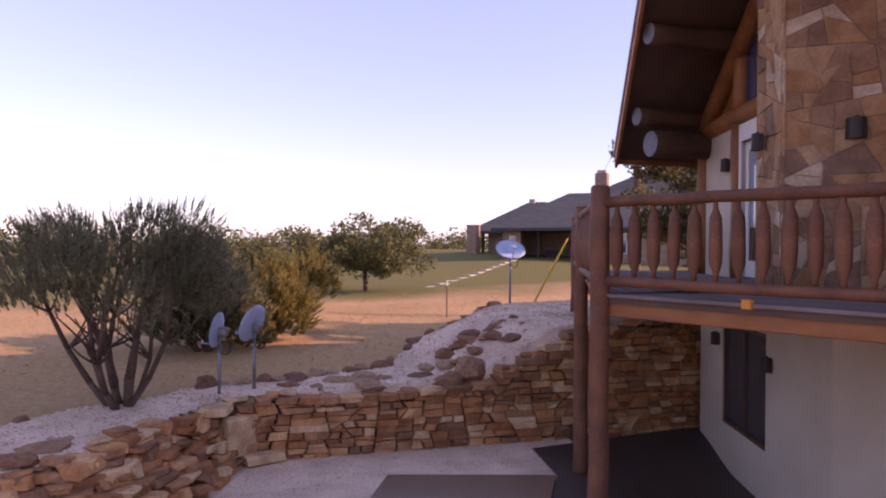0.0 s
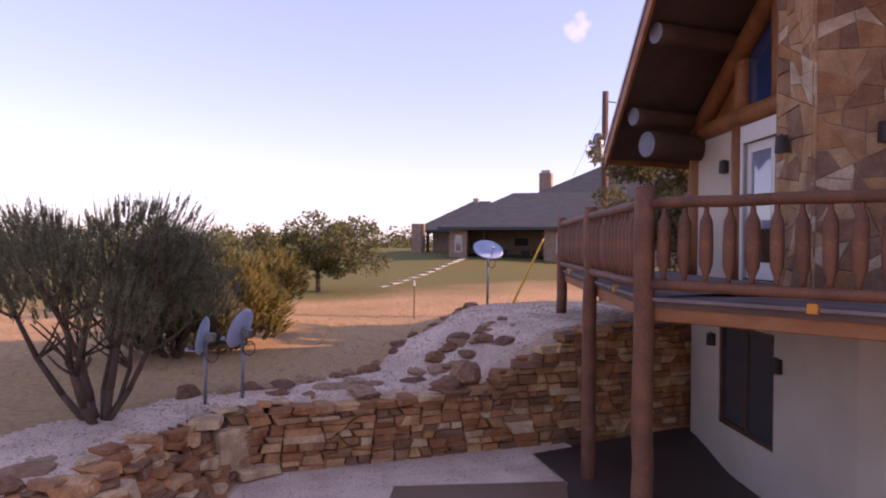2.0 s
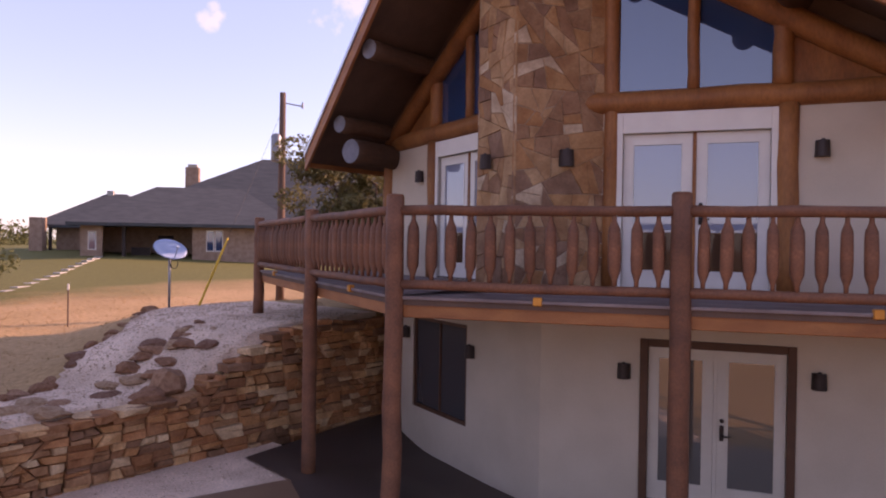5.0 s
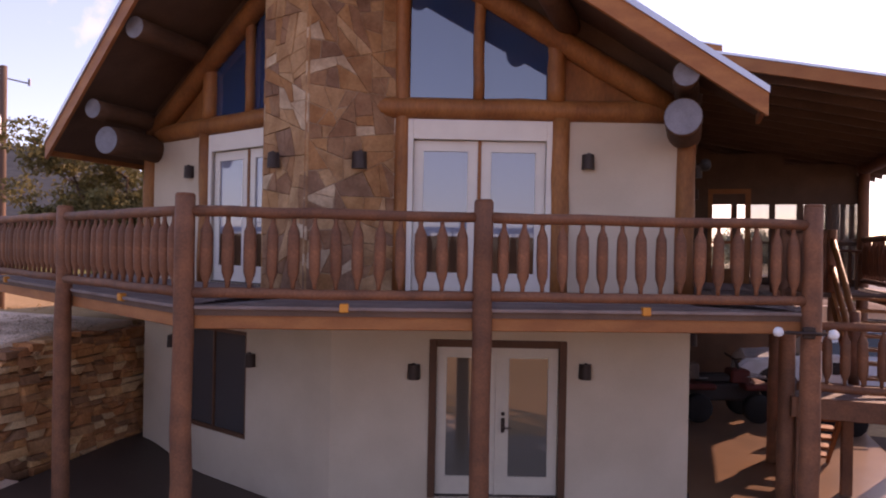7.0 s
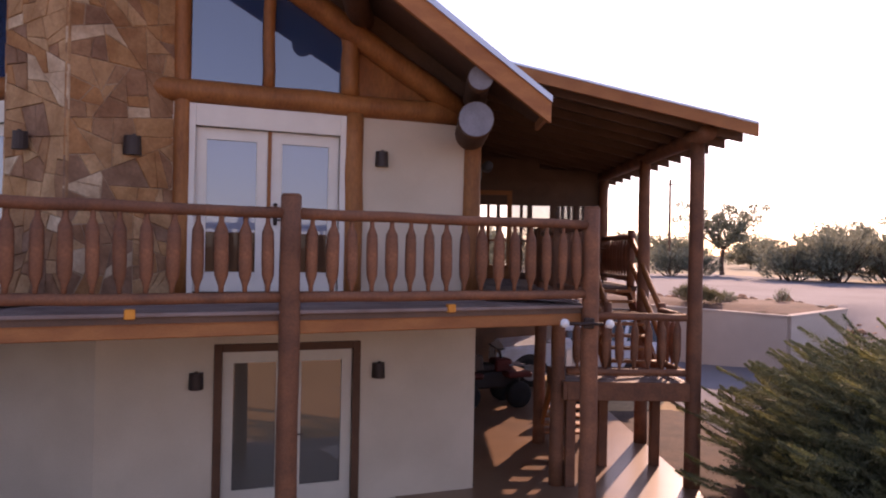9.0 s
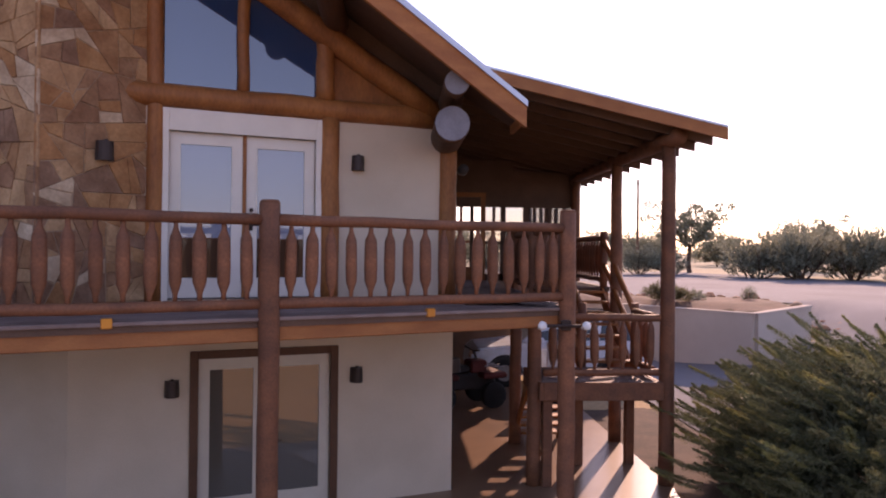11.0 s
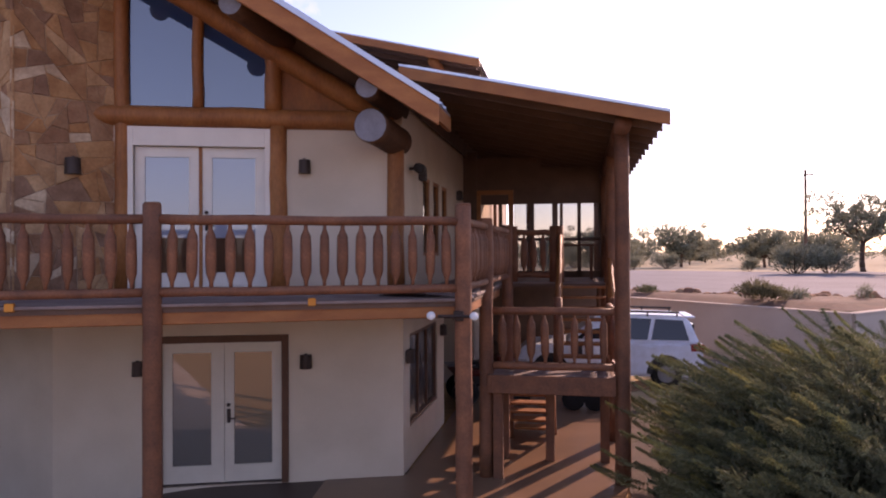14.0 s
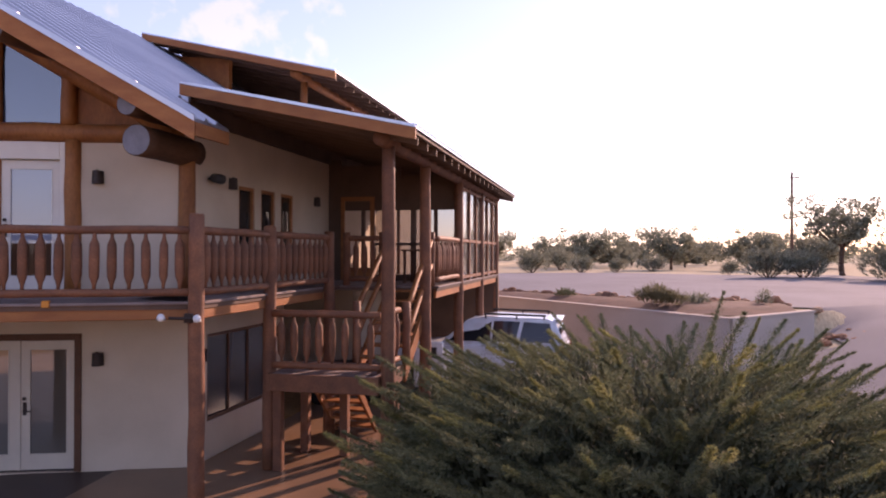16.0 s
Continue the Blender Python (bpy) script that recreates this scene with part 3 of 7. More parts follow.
for side in (-1, 1):
    HALF = 5.36 if side > 0 else 5.72
    tip = CX + side * HALF
    P = [(CX, PEAK_Y, RIDGE), (tip, rake_y(tip), roof_z(tip)), (tip, 24.5, roof_z(tip)), (CX, 24.5, RIDGE)]
    if side > 0:                                # the porch roof takes over from the eave
        P[2:3] = [(tip, 7.7, roof_z(tip)), (-1.8, 7.7, roof_z(-1.8)), (-1.8, 24.5, roof_z(-1.8))]
    bm = B()
    slab(bm, P, 0.05)
    roof = tagged(part("roof_" + ("west" if side < 0 else "east"), bm, METAL), "silver ribbed metal gable roof with wood fascia", "roof", kind="structure")
    bm = B()
    slab(bm, [(x, y + 0.02, z - 0.054) for x, y, z in P], 0.10)
    part("soffit_board", bm, SOFFIT, roof, "dark wood soffit")
    bm = B()                                    # ribs of the metal sheets, running down the slope
    y = PEAK_Y + 0.25
    while y < 24.4:
        reach = min(HALF if side < 0 or y < 7.6 else 4.55, (y - PEAK_Y) / SKEW)
        if reach > 0.3:
            a, b = Vector((CX + side * 0.02, y, RIDGE)), Vector((CX + side * reach, y, RIDGE - PITCH * reach))
            v = [bm.verts.new(p + Vector(o)) for p in (a, b) for o in ((0, -0.05, 0), (0, -0.02, 0.05), (0, 0.02, 0.05), (0, 0.05, 0))]
            for k in range(3):
                bm.faces.new((v[k], v[k + 4], v[k + 5], v[k + 1]))
            bm.faces.new((v[4], v[7], v[6], v[5]))
        y += 0.3
    bmesh.ops.recalc_face_normals(bm, faces=bm.faces[:])
    part("sheet_ribs", bm, METAL, roof)
    bm = B()                                    # metal drip edge and the wooden fascia along the rake
    u = Vector((side * 1, SKEW, -PITCH)).normalized()
    out = Vector((side * SKEW, -1, 0)).normalized()
    L = HALF / abs(u.x)
    a = Vector((CX, PEAK_Y, RIDGE)) + out * 0.0
    prof = [(0.0, -0.045), (0.05, -0.045), (0.05, -0.31), (0.0, -0.31)]
    q0 = [bm.verts.new(a + out * o + Vector((0, 0, z))) for o, z in prof]
    q1 = [bm.verts.new(a + u * L + out * o + Vector((0, 0, z))) for o, z in prof]
    for k in range(4):
        bm.faces.new((q0[k], q0[(k + 1) % 4], q1[(k + 1) % 4], q1[k]))
    bm.faces.new(q0), bm.faces.new(q1[::-1])
    bmesh.ops.recalc_face_normals(bm, faces=bm.faces[:])
    part("rake_fascia", bm, RIM, roof, "orange stained fascia board")
    bm = B()
    q0 = [bm.verts.new(a + out * o + Vector((0, 0, z))) for o, z in [(-0.02, 0.03), (0.075, 0.03), (0.075, -0.05), (-0.02, -0.04)]]
    q1 = [bm.verts.new(a + u * L + out * o + Vector((0, 0, z))) for o, z in [(-0.02, 0.03), (0.075, 0.03), (0.075, -0.05), (-0.02, -0.04)]]
    for k in range(4):
        bm.faces.new((q0[k], q0[(k + 1) % 4], q1[(k + 1) % 4], q1[k]))
    bm.faces.new(q0), bm.faces.new(q1[::-1])
    bmesh.ops.recalc_face_normals(bm, faces=bm.faces[:])
    part("drip_edge", bm, METAL, roof, "thin metal drip edge")
    bm = B()
    box(bm, tip - 0.04, rake_y(tip) + 0.01, roof_z(tip) - 0.24, tip + 0.01, 7.7 if side > 0 else 24.5, roof_z(tip) - 0.05)
    part("eave_fascia", bm, RIM, roof)

# gable: log rafters and boards over the tie beam, on both sides of the chimney
for side, m in ((1, MR), (-1, ML)):
    def W(s, y, z, side=side, m=m):
        """A place on this half of the gable: s from the apex outwards, y inwards."""
        return m @ Vector((s if side > 0 else LEN - s, y, z))
    kx = (WR[0] - WA[0]) / LEN

    def top(s, drop, kx=kx):
        return RIDGE - PITCH * s * kx - drop
    gable = thing("gable_" + ("east" if side > 0 else "west"), "honey stained log gable with trapezoid windows", "wall", (W(2.5, 0, 5.13)), kind="structure")
    bm = B()                                     # boards beside the windows
    for s0, s1 in ((2.94, LEN),):
        vs = [W(s0, 0.06, 5.13), W(s1, 0.06, 5.13), W(s1, 0.06, top(s1, 0.1)), W(s0, 0.06, top(s0, 0.1))]
        vb = [p + (m.to_3x3() @ Vector((0, 0.12, 0))) for p in vs]
        a, b = [bm.verts.new(p) for p in vs], [bm.verts.new(p) for p in vb]
        bm.faces.new(a), bm.faces.new(b[::-1])
        for k in range(4):
            bm.faces.new((a[k], b[k], b[(k + 1) % 4], a[(k + 1) % 4]))
    bmesh.ops.recalc_face_normals(bm, faces=bm.faces[:])
    part("gable_boards", bm, LOG, gable)
    bm = B()
    tube(bm, W(0.3, 0.02, 5.26), W(LEN - 0.15, 0.02, 5.26), 0.145, 0.15, 14, 8, 0.012)
    part("tie_beam", bm, LOG, gable, "round honey log beam", True)
    bm = B()
    tube(bm, W(0.5, -0.02, top(0.5, 0.62)), W(LEN - 0.3, -0.02, top(LEN - 0.3, 0.62)), 0.15, 0.16, 14, 8, 0.012)
    part("log_rafter", bm, LOG, gable, "", True)
    bm = B()
    vs = [W(0.4, 0.05, top(0.4, 0.12)), W(LEN, 0.05, top(LEN, 0.12)), W(LEN, 0.05, top(LEN, 0.62)), W(0.4, 0.05, top(0.4, 0.62))]
    vb = [p + (m.to_3x3() @ Vector((0, 0.1, 0))) for p in vs]
    a, b = [bm.verts.new(p) for p in vs], [bm.verts.new(p) for p in vb]
    bm.faces.new(a), bm.faces.new(b[::-1])
    for k in range(4):
        bm.faces.new((a[k], b[k], b[(k + 1) % 4], a[(k + 1) % 4]))
    bmesh.ops.recalc_face_normals(bm, faces=bm.faces[:])
    part("rafter_boards", bm, SOFFIT, gable)
    for s, r, z0, z1 in ((3.05, 0.125, DECK, 5.15), (LEN - 0.1, 0.13, DECK, 5.1), (2.98, 0.12, 5.38, top(2.98, 0.55)), (1.93, 0.075, 5.38, top(1.93, 0.6)), (0.9, 0.1, DECK, top(0.9, 0.6))):
        bm = B()
        tube(bm, W(s, 0.02, z0), W(s, 0.02, z1), r * 1.04, r, 12, 6, 0.012)
        part("log_column", bm, LOG, gable, "", True)
    for s0, s1 in ((1.0, 1.86), (2.0, 2.88)):
        bm = B()
        vs = [W(s0, 0.06, 5.36), W(s1, 0.06, 5.36), W(s1, 0.06, top(s1, 0.66)), W(s0, 0.06, top(s0, 0.66))]
        vb = [p + (m.to_3x3() @ Vector((0, 0.03, 0))) for p in vs]
        a, b = [bm.verts.new(p) for p in vs], [bm.verts.new(p) for p in vb]
        bm.faces.new(a), bm.faces.new(b[::-1])
        for k in range(4):
            bm.faces.new((a[k], b[k], b[(k + 1) % 4], a[(k + 1) % 4]))
        bmesh.ops.recalc_face_normals(bm, faces=bm.faces[:])
        part("pane", bm, GLASS, gable, "trapezoid window pane mirroring the sky")
    # purlin logs that stick out under the roof, grey at their sawn ends
    big = 4.45 if side > 0 else 4.3
    for off, yend, z, r in ((big, 6.75, 5.0, 0.225), (big + 0.03, 6.5, 5.46, 0.155), (2.93, 5.84, 6.42, 0.16), (1.5, 5.2, 7.32, 0.16)):
        x = CX + side * off
        log = tagged(part("purlin_log", tube(B(), (x, yend + 0.006, z), (x, 8.2, z), r, r, 18, 6, 0.01), SHADED_LOG, None, "", True), "thick log purlin with a grey sawn end under the eave", "log beam", "roof logs")
        bm = B()
        tube(bm, (x, yend, z), (x, yend + 0.012, z), r * 0.96, r * 0.985, 18)
        part("sawn_end", bm, LOGEND, log, "grey weathered sawn end")

# porch roof along the east side
PX0, PX1, PY0, PY1 = -1.75, 1.95, 7.5, 19.6


def porch_z(x):
    return 6.0 + (5.2 - 6.0) * (x - PX0) / (PX1 - PX0)


bm = B()
slab(bm, [(PX0, PY0, porch_z(PX0)), (PX1, PY0, porch_z(PX1)), (PX1, PY1, porch_z(PX1)), (PX0, PY1, porch_z(PX0))], 0.04)
porch_roof = tagged(part("roof_porch", bm, METAL), "low metal shed roof over the side porch", "roof", kind="structure")
bm = B()
slab(bm, [(PX0, PY0 + 0.05, porch_z(PX0) - 0.044), (PX1 - 0.03, PY0 + 0.05, porch_z(PX1) - 0.05), (PX1 - 0.03, PY1, porch_z(PX1) - 0.05), (PX0, PY1, porch_z(PX0) - 0.044)], 0.05)
part("soffit_board", bm, SOFFIT, porch_roof, "dark wood soffit")
bm = B()
slab(bm, [(PX0, PY0, porch_z(PX0) - 0.03), (PX1, PY0, porch_z(PX1) - 0.03), (PX1, PY0 + 0.05, porch_z(PX1) - 0.03), (PX0, PY0 + 0.05, porch_z(PX0) - 0.03)], 0.17)
part("rake_fascia", bm, RIM, porch_roof, "orange stained fascia board")
bm = B()
box(bm, PX0 - 0.01, PY0 + 0.25, 5.48, PX0 + 0.03, PY1 - 0.05, 5.895)
part("frieze_board", bm, SOFFIT, porch_roof)
y = PY0 + 0.35
while y < PY1:
    bm = B()
    slab(bm, [(PX0, y, porch_z(PX0) - 0.1), (PX1 - 0.06, y, porch_z(PX1) - 0.1), (PX1 - 0.06, y + 0.05, porch_z(PX1) - 0.1), (PX0, y + 0.05, porch_z(PX0) - 0.1)], 0.13)
    part("rafter", bm, SOFFIT, porch_roof)
    y += 0.61
bm = B()
for k in range(52):                              # ribs seen at the eave
    yy = PY0 + 0.1 + k * 0.23
    box(bm, PX0 + 0.1, yy - 0.02, 0, PX1 + 0.01, yy + 0.02, 0.025, Matrix(((1, 0, 0, 0), (0, 1, 0, 0), ((5.2 - 6.0) / (PX1 - PX0), 0, 1, porch_z(0)), (0, 0, 0, 1))))
part("sheet_ribs", bm, METAL, porch_roof)

# upper balcony dormer
bm = B()
DZ = lambda x: 8.62 + (7.5 - 8.62) * (x + 6.0) / 4.7
slab(bm, [(-6.2, 12.8, DZ(-6.2)), (-1.3, 12.8, DZ(-1.3)), (-1.3, 23.5, DZ(-1.3)), (-6.2, 23.5, DZ(-6.2))], 0.04)
dormer = tagged(part("roof_dormer", bm, METAL), "metal shed roof over an upper log balcony", "roof", kind="structure")
bm = B()
slab(bm, [(-6.2, 12.85, DZ(-6.2) - 0.044), (-1.35, 12.85, DZ(-1.35) - 0.044), (-1.35, 23.5, DZ(-1.35) - 0.044), (-6.2, 23.5, DZ(-6.2) - 0.044)], 0.05)
part("soffit_board", bm, SOFFIT, dormer)
bm = B()
slab(bm, [(-6.2, 12.8, DZ(-6.2) - 0.03), (-1.3, 12.8, DZ(-1.3) - 0.03), (-1.3, 12.86, DZ(-1.3) - 0.03), (-6.2, 12.86, DZ(-6.2) - 0.03)], 0.16)
part("rake_fascia", bm, RIM, dormer)
bm = B()
prism(bm, [(-6.2, 8.3), (-4.3, 8.1), (-4.3, 7.2), (-4.4, 7.1)], 13.5, 13.65)
part("dormer_cheek", bm, LOG, dormer, "brown board wall")
bm = B()
prism(bm, [(-6.2, 8.55), (-2.4, 7.68), (-2.4, 6.0), (-4.4, 6.9)], 16.5, 16.65)
part("back_wall", bm, SOFFIT, dormer)
for x, yy in ((-2.35, 13.5), (-2.35, 16.5), (-2.35, 20.5)):
    bm = B()
    tube(bm, (x, yy, roof_z(x) - 0.1), (x, yy, DZ(x) - 0.2), 0.09, 0.085, 10, 3, 0.01)
    part("log_column", bm, LOG, dormer, "", True)
bm = B()
tube(bm, (-2.35, 12.95, DZ(-2.35) - 0.22), (-2.35, 23.4, DZ(-2.35) - 0.22), 0.12, 0.12, 10, 6, 0.01)
part("eave_log", bm, LOG, dormer, "", True)
bm = B()
for k in range(18):
    yy = 13.1 + k * 0.6
    slab(bm, [(-6.1, yy, DZ(-6.1) - 0.1), (-1.4, yy, DZ(-1.4) - 0.1), (-1.4, yy + 0.05, DZ(-1.4) - 0.1), (-6.1, yy + 0.05, DZ(-6.1) - 0.1)], 0.1)
part("rafter_tails", bm, SOFFIT, dormer)

# chimney core: three stone faces
CHP = [(-7.4, 6.8), (-7.4, 6.14), (-6.45, 5.69), (-5.58, 6.68)]
bm = B()
slab(bm, [(x, y, 9.6) for x, y in [(-7.36, 6.95), (-7.36, 6.18), (-6.44, 5.75), (-5.6, 6.71), (-5.7, 6.95)]], 9.6 - DECK)
chimney = tagged(part("chimney", bm, MORTAR), "broad field stone chimney rising through the gable", "chimney", kind="structure")


# ---- deck ----
DL, DA, DR = Vector((-13.25, 6.68, 0)), Vector((-6.52, 3.56, 0)), Vector((-0.62, 6.2, 0))
deck = thing("deck", "stained wooden deck wrapping the upper floor", "deck", (-6.5, 5, DECK))
bm = B()
slab(bm, [(DL.x, DL.y, DECK - 0.035), (DA.x, DA.y, DECK - 0.035), (DR.x, DR.y, DECK - 0.035), (-0.62, 10.5, DECK - 0.035), (-0.62, 11.2, DECK - 0.035), (1.42, 11.2, DECK - 0.035), (1.42, 19.4, DECK - 0.035), (-1.8, 19.4, DECK - 0.035), (-1.8, 8.0, DECK - 0.035), (-6.4, 6.4, DECK - 0.035), (-11.0, 8.0, DECK - 0.035), (-11.0, 13, DECK - 0.035), (-13.25, 13, DECK - 0.035)], 0.06)
part("deck_frame", bm, SOFFIT, deck, "dark deck underside")


def rim(a, b, name="rim_board"):
    u = (b - a).normalized()
    m = Matrix(((u.x, -u.y, 0, a.x), (u.y, u.x, 0, a.y), (0, 0, 1, 0), (0, 0, 0, 1)))
    bm = B()
    box(bm, 0, 0.02, DECK - 0.23, (b - a).length, 0.075, DECK - 0.04, m, 0.01)
    part(name, bm, RIM, deck, "orange stained rim board")
    bm = B()
    box(bm, 0, -0.03, DECK - 0.034, (b - a).length, 0.16, DECK + 0.004, m, 0.006)
    part("edge_board", bm, BOARDS, deck, "grey weathered edge board")


E1, E2, E3 = Vector((-0.62, 10.5, 0)), Vector((1.42, 11.2, 0)), Vector((1.42, 19.4, 0))
for a, b in ((DL, DA), (DA, DR), (DR, E1), (E2, E3)):
    rim(a, b)


def deck_boards(a, b, count, step=0.145):
    """Boards parallel to the edge from a to b, going inwards."""
    u = (b - a).normalized()
    nrm = Vector((-u.y, u.x, 0))
    m = Matrix(((u.x, -u.y, 0, a.x), (u.y, u.x, 0, a.y), (0, 0, 1, 0), (0, 0, 0, 1)))
    for k in range(count):
        bm = B()
        o = 0.17 + k * step
        box(bm, o * 0.22, o, DECK - 0.034, (b - a).length - o * 0.22, o + step - 0.008, DECK, m)
        part("deck_board", bm, BOARDS, deck)


deck_boards(DL, DA, 17)
deck_boards(DA, DR, 17)
deck_boards(DR, Vector((-0.62, 10.5, 0)), 7)
for k in range(24):
    bm = B()
    x = -1.75 + k * 0.132
    box(bm, x, 11.2 if x > -0.65 else 10.6, DECK - 0.034, x + 0.125, 19.3, DECK)
    part("deck_board", bm, BOARDS, deck)

# posts that stand on the ground and carry deck and rail
POSTS = [(-6.52, 3.54, -0.3, 3.84), (-9.44, 4.83, -0.3, 3.8), (-13.2, 6.62, 1.85, 3.8), (-3.83, 4.75, -0.1, 3.85), (-0.62, 6.16, 0, 3.88), (-0.6, 8.2, 0, 3.8), (-0.5, 10.45, 0, 3.78)]
for x, y, z0, z1 in POSTS:
    bm = B()
    tube(bm, (x, y, z0), (x, y, z1), 0.108, 0.098, 14, 9, 0.01)
    tube(bm, (x, y, z1), (x, y, z1 + 0.025), 0.098, 0.08, 14)
    tagged(part("deck_post", bm, DECKWOOD, None, "", True), "round red-brown log post carrying deck and railing", "post", "deck posts")
PORCH_POSTS = [(1.36, 8.15, 0, 5.05), (1.34, 10.55, 0, 5.05), (1.36, 13.6, 0, 5.05), (1.36, 16.5, 0, 5.05), (1.36, 19.3, 0, 5.05)]
for x, y, z0, z1 in PORCH_POSTS:
    bm = B()
    tube(bm, (x, y, z0), (x, y, z1), 0.115, 0.10, 14, 10, 0.01)
    tagged(part("porch_post", bm, DECKWOOD, None, "", True), "tall peeled log post under the porch roof", "post", "porch posts")
bm = B()
tube(bm, (1.36, 7.75, 5.08), (1.36, 19.5, 5.08), 0.12, 0.12, 12, 12, 0.008)
tagged(part("porch_beam", bm, DECKWOOD, None, "", True), "long log beam on the porch posts", "log beam")

# railing
SPINDLE = [(0.022, 0.0), (0.024, 0.07), (0.058, 0.17), (0.062, 0.30), (0.060, 0.50), (0.056, 0.58), (0.024, 0.66), (0.022, 0.74)]


def spindle_mesh():
    bm = B()
    lathe(bm, (0, 0, 0), SPINDLE, 8)
    me = bpy.data.meshes.new("baluster")
    bm.to_mesh(me)
    bm.free()
    me.materials.append(DECKWOOD)
    me.polygons.foreach_set("use_smooth", [True] * len(me.polygons))
    return me


SPINDLE_MESH = spindle_mesh()


def railing(a, b, z=DECK, gap=0.205, ends=0.1, za=None, zb=None, posts=False):
    """A log railing from a to b: two round rails with turned balusters between them."""
    a, b = Vector((*a, 0)), Vector((*b, 0))
    za, zb = (z if za is None else za), (z if zb is None else zb)
    u = (b - a).normalized()
    r = thing("deck_railing", "red-brown log railing with turned wooden balusters", "railing", (a.x, a.y, za), "deck railings")
    for name, h, rad in (("top_rail", 0.93, 0.058), ("bottom_rail", 0.13, 0.055)):
        bm = B()
        tube(bm, a + u * 0.06 + Vector((0, 0, za + h)), b - u * 0.06 + Vector((0, 0, zb + h)), rad, rad * 0.94, 10, 7, 0.01)
        part(name, bm, DECKWOOD, r, "", True)
    if posts:
        for p, z0 in ((a, za), (b, zb)):
            bm = B()
            tube(bm, p + Vector((0, 0, z0)), p + Vector((0, 0, z0 + 1.05)), 0.08, 0.075, 10, 3, 0.008)
            part("newel", bm, DECKWOOD, r, "", True)
    length = (b - a).length
    n = max(1, round((length - 2 * ends) / gap))
    for k in range(n):
        f = (ends + (k + 0.5) * (length - 2 * ends) / n) / length
        p = a.lerp(b, f)
        ob = new("baluster", SPINDLE_MESH)
        ob.parent = r
        ob.matrix_basis = Matrix.Translation((p.x - a.x, p.y - a.y, 0.165 + (zb - za) * f)) @ pose(0, 0, 0, random.uniform(-1, 1), random.uniform(-1, 1), random.uniform(0, 90)) @ Matrix.Diagonal((random.uniform(0.9, 1.1),) * 2 + (1, 1))
    return r


for a, b in ((0, 1), (1, 2), (0, 3), (3, 4), (4, 5), (5, 6)):
    pa, pb = POSTS[a], POSTS[b]
    if pa[0] > pb[0]:
        pa, pb = pb, pa
    railing(pa[:2], pb[:2])
railing((-0.45, 11.25), (0.3, 11.25), posts=True)
railing((1.36, 11.2), (1.36, 13.6))

# ---- landing and stairs ----
LZ = 1.53
landing = thing("stair_landing", "small wooden stair landing on square posts", "landing", (0.4, 8.3, LZ))
for k in range(9):
    bm = B()
    box(bm, -0.5, 8.07 + k * 0.14, LZ - 0.04, 1.2, 8.07 + k * 0.14 + 0.132, LZ)
    part("landing_board", bm, BOARDS, landing)
for x0, y0, x1, y1 in ((-0.5, 7.99, 1.26, 8.05), (-0.5, 9.3, 1.26, 9.36), (1.2, 8.05, 1.26, 9.3), (-0.56, 7.99, -0.5, 9.36)):
    bm = B()
    box(bm, x0, y0, LZ - 0.26, x1, y1, LZ + 0.004, None, 0.008)
    part("rim_board", bm, DECKWOOD, landing)
for x, y in ((0.3, 9.15), (-0.42, 8.15), (-0.42, 9.2), (1.15, 9.2)):
    bm = B()
    box(bm, x - 0.07, y - 0.07, 0, x + 0.07, y + 0.07, LZ - 0.05, None, 0.01)
    part("leg", bm, DECKWOOD, landing)
railing((-0.55, 8.1), (1.3, 8.12), LZ, 0.2)
railing((1.22, 8.25), (1.22, 9.25), LZ, 0.2)


def stair(name, x0, x1, y0, y1, z0, z1, steps, label):
    """An open flight from (y0, z0) up or down to (y1, z1)."""
    s = thing(name, label, "stair", ((x0 + x1) / 2, y0, min(z0, z1)))
    for x in (x0, x1 - 0.05):
        bm = B()
        d = -1 if z1 < z0 else 1
        q = [(y0, z0), (y1, z1), (y1, z1 - 0.3), (y0, z0 - 0.3)]
        v0 = [bm.verts.new((x, y, max(z, 0.0))) for y, z in q]
        v1 = [bm.verts.new((x + 0.05, y, max(z, 0.0))) for y, z in q]
        bm.faces.new(v0), bm.faces.new(v1[::-1])
        for k in range(4):
            bm.faces.new((v0[k], v1[k], v1[(k + 1) % 4], v0[(k + 1) % 4]))
        bmesh.ops.recalc_face_normals(bm, faces=bm.faces[:])
        part("stringer", bm, LOG, s)
    for k in range(steps):
        f = (k + 0.5) / steps
        y, z = y0 + (y1 - y0) * f, z0 + (z1 - z0) * f
        bm = B()
        box(bm, x0 + 0.05, y - 0.13, z - 0.02, x1 - 0.05, y + 0.13, z + 0.02)
        part("tread", bm, LOG, s)
    return s


stair("lower_stair", -0.48, 0.36, 9.36, 10.75, LZ, 0.06, 8, "open wooden stair from the landing to the ground")
stair("upper_stair", 0.42, 1.3, 9.36, 11.2, LZ, DECK, 7, "open wooden stair from the landing to the deck")
for x in (0.42, 1.3):
    bar = thing("stair_rail", "pair of sloping peeled log handrails", "handrail", (x, 9.4, LZ), "stair rails")
    for h in (0.45, 0.9):
        bm = B()
        tube(bm, (x, 9.4, LZ + h), (x, 11.2, DECK + h), 0.05, 0.048, 10, 5, 0.008)
        part("handrail", bm, LOG, bar, "", True)
    for yy, zz in ((9.4, LZ), (11.2, DECK)):
        bm = B()
        tube(bm, (x, yy, zz), (x, yy, zz + 1.05), 0.075, 0.07, 10, 3, 0.008)
        part("newel", bm, DECKWOOD, bar, "", True)

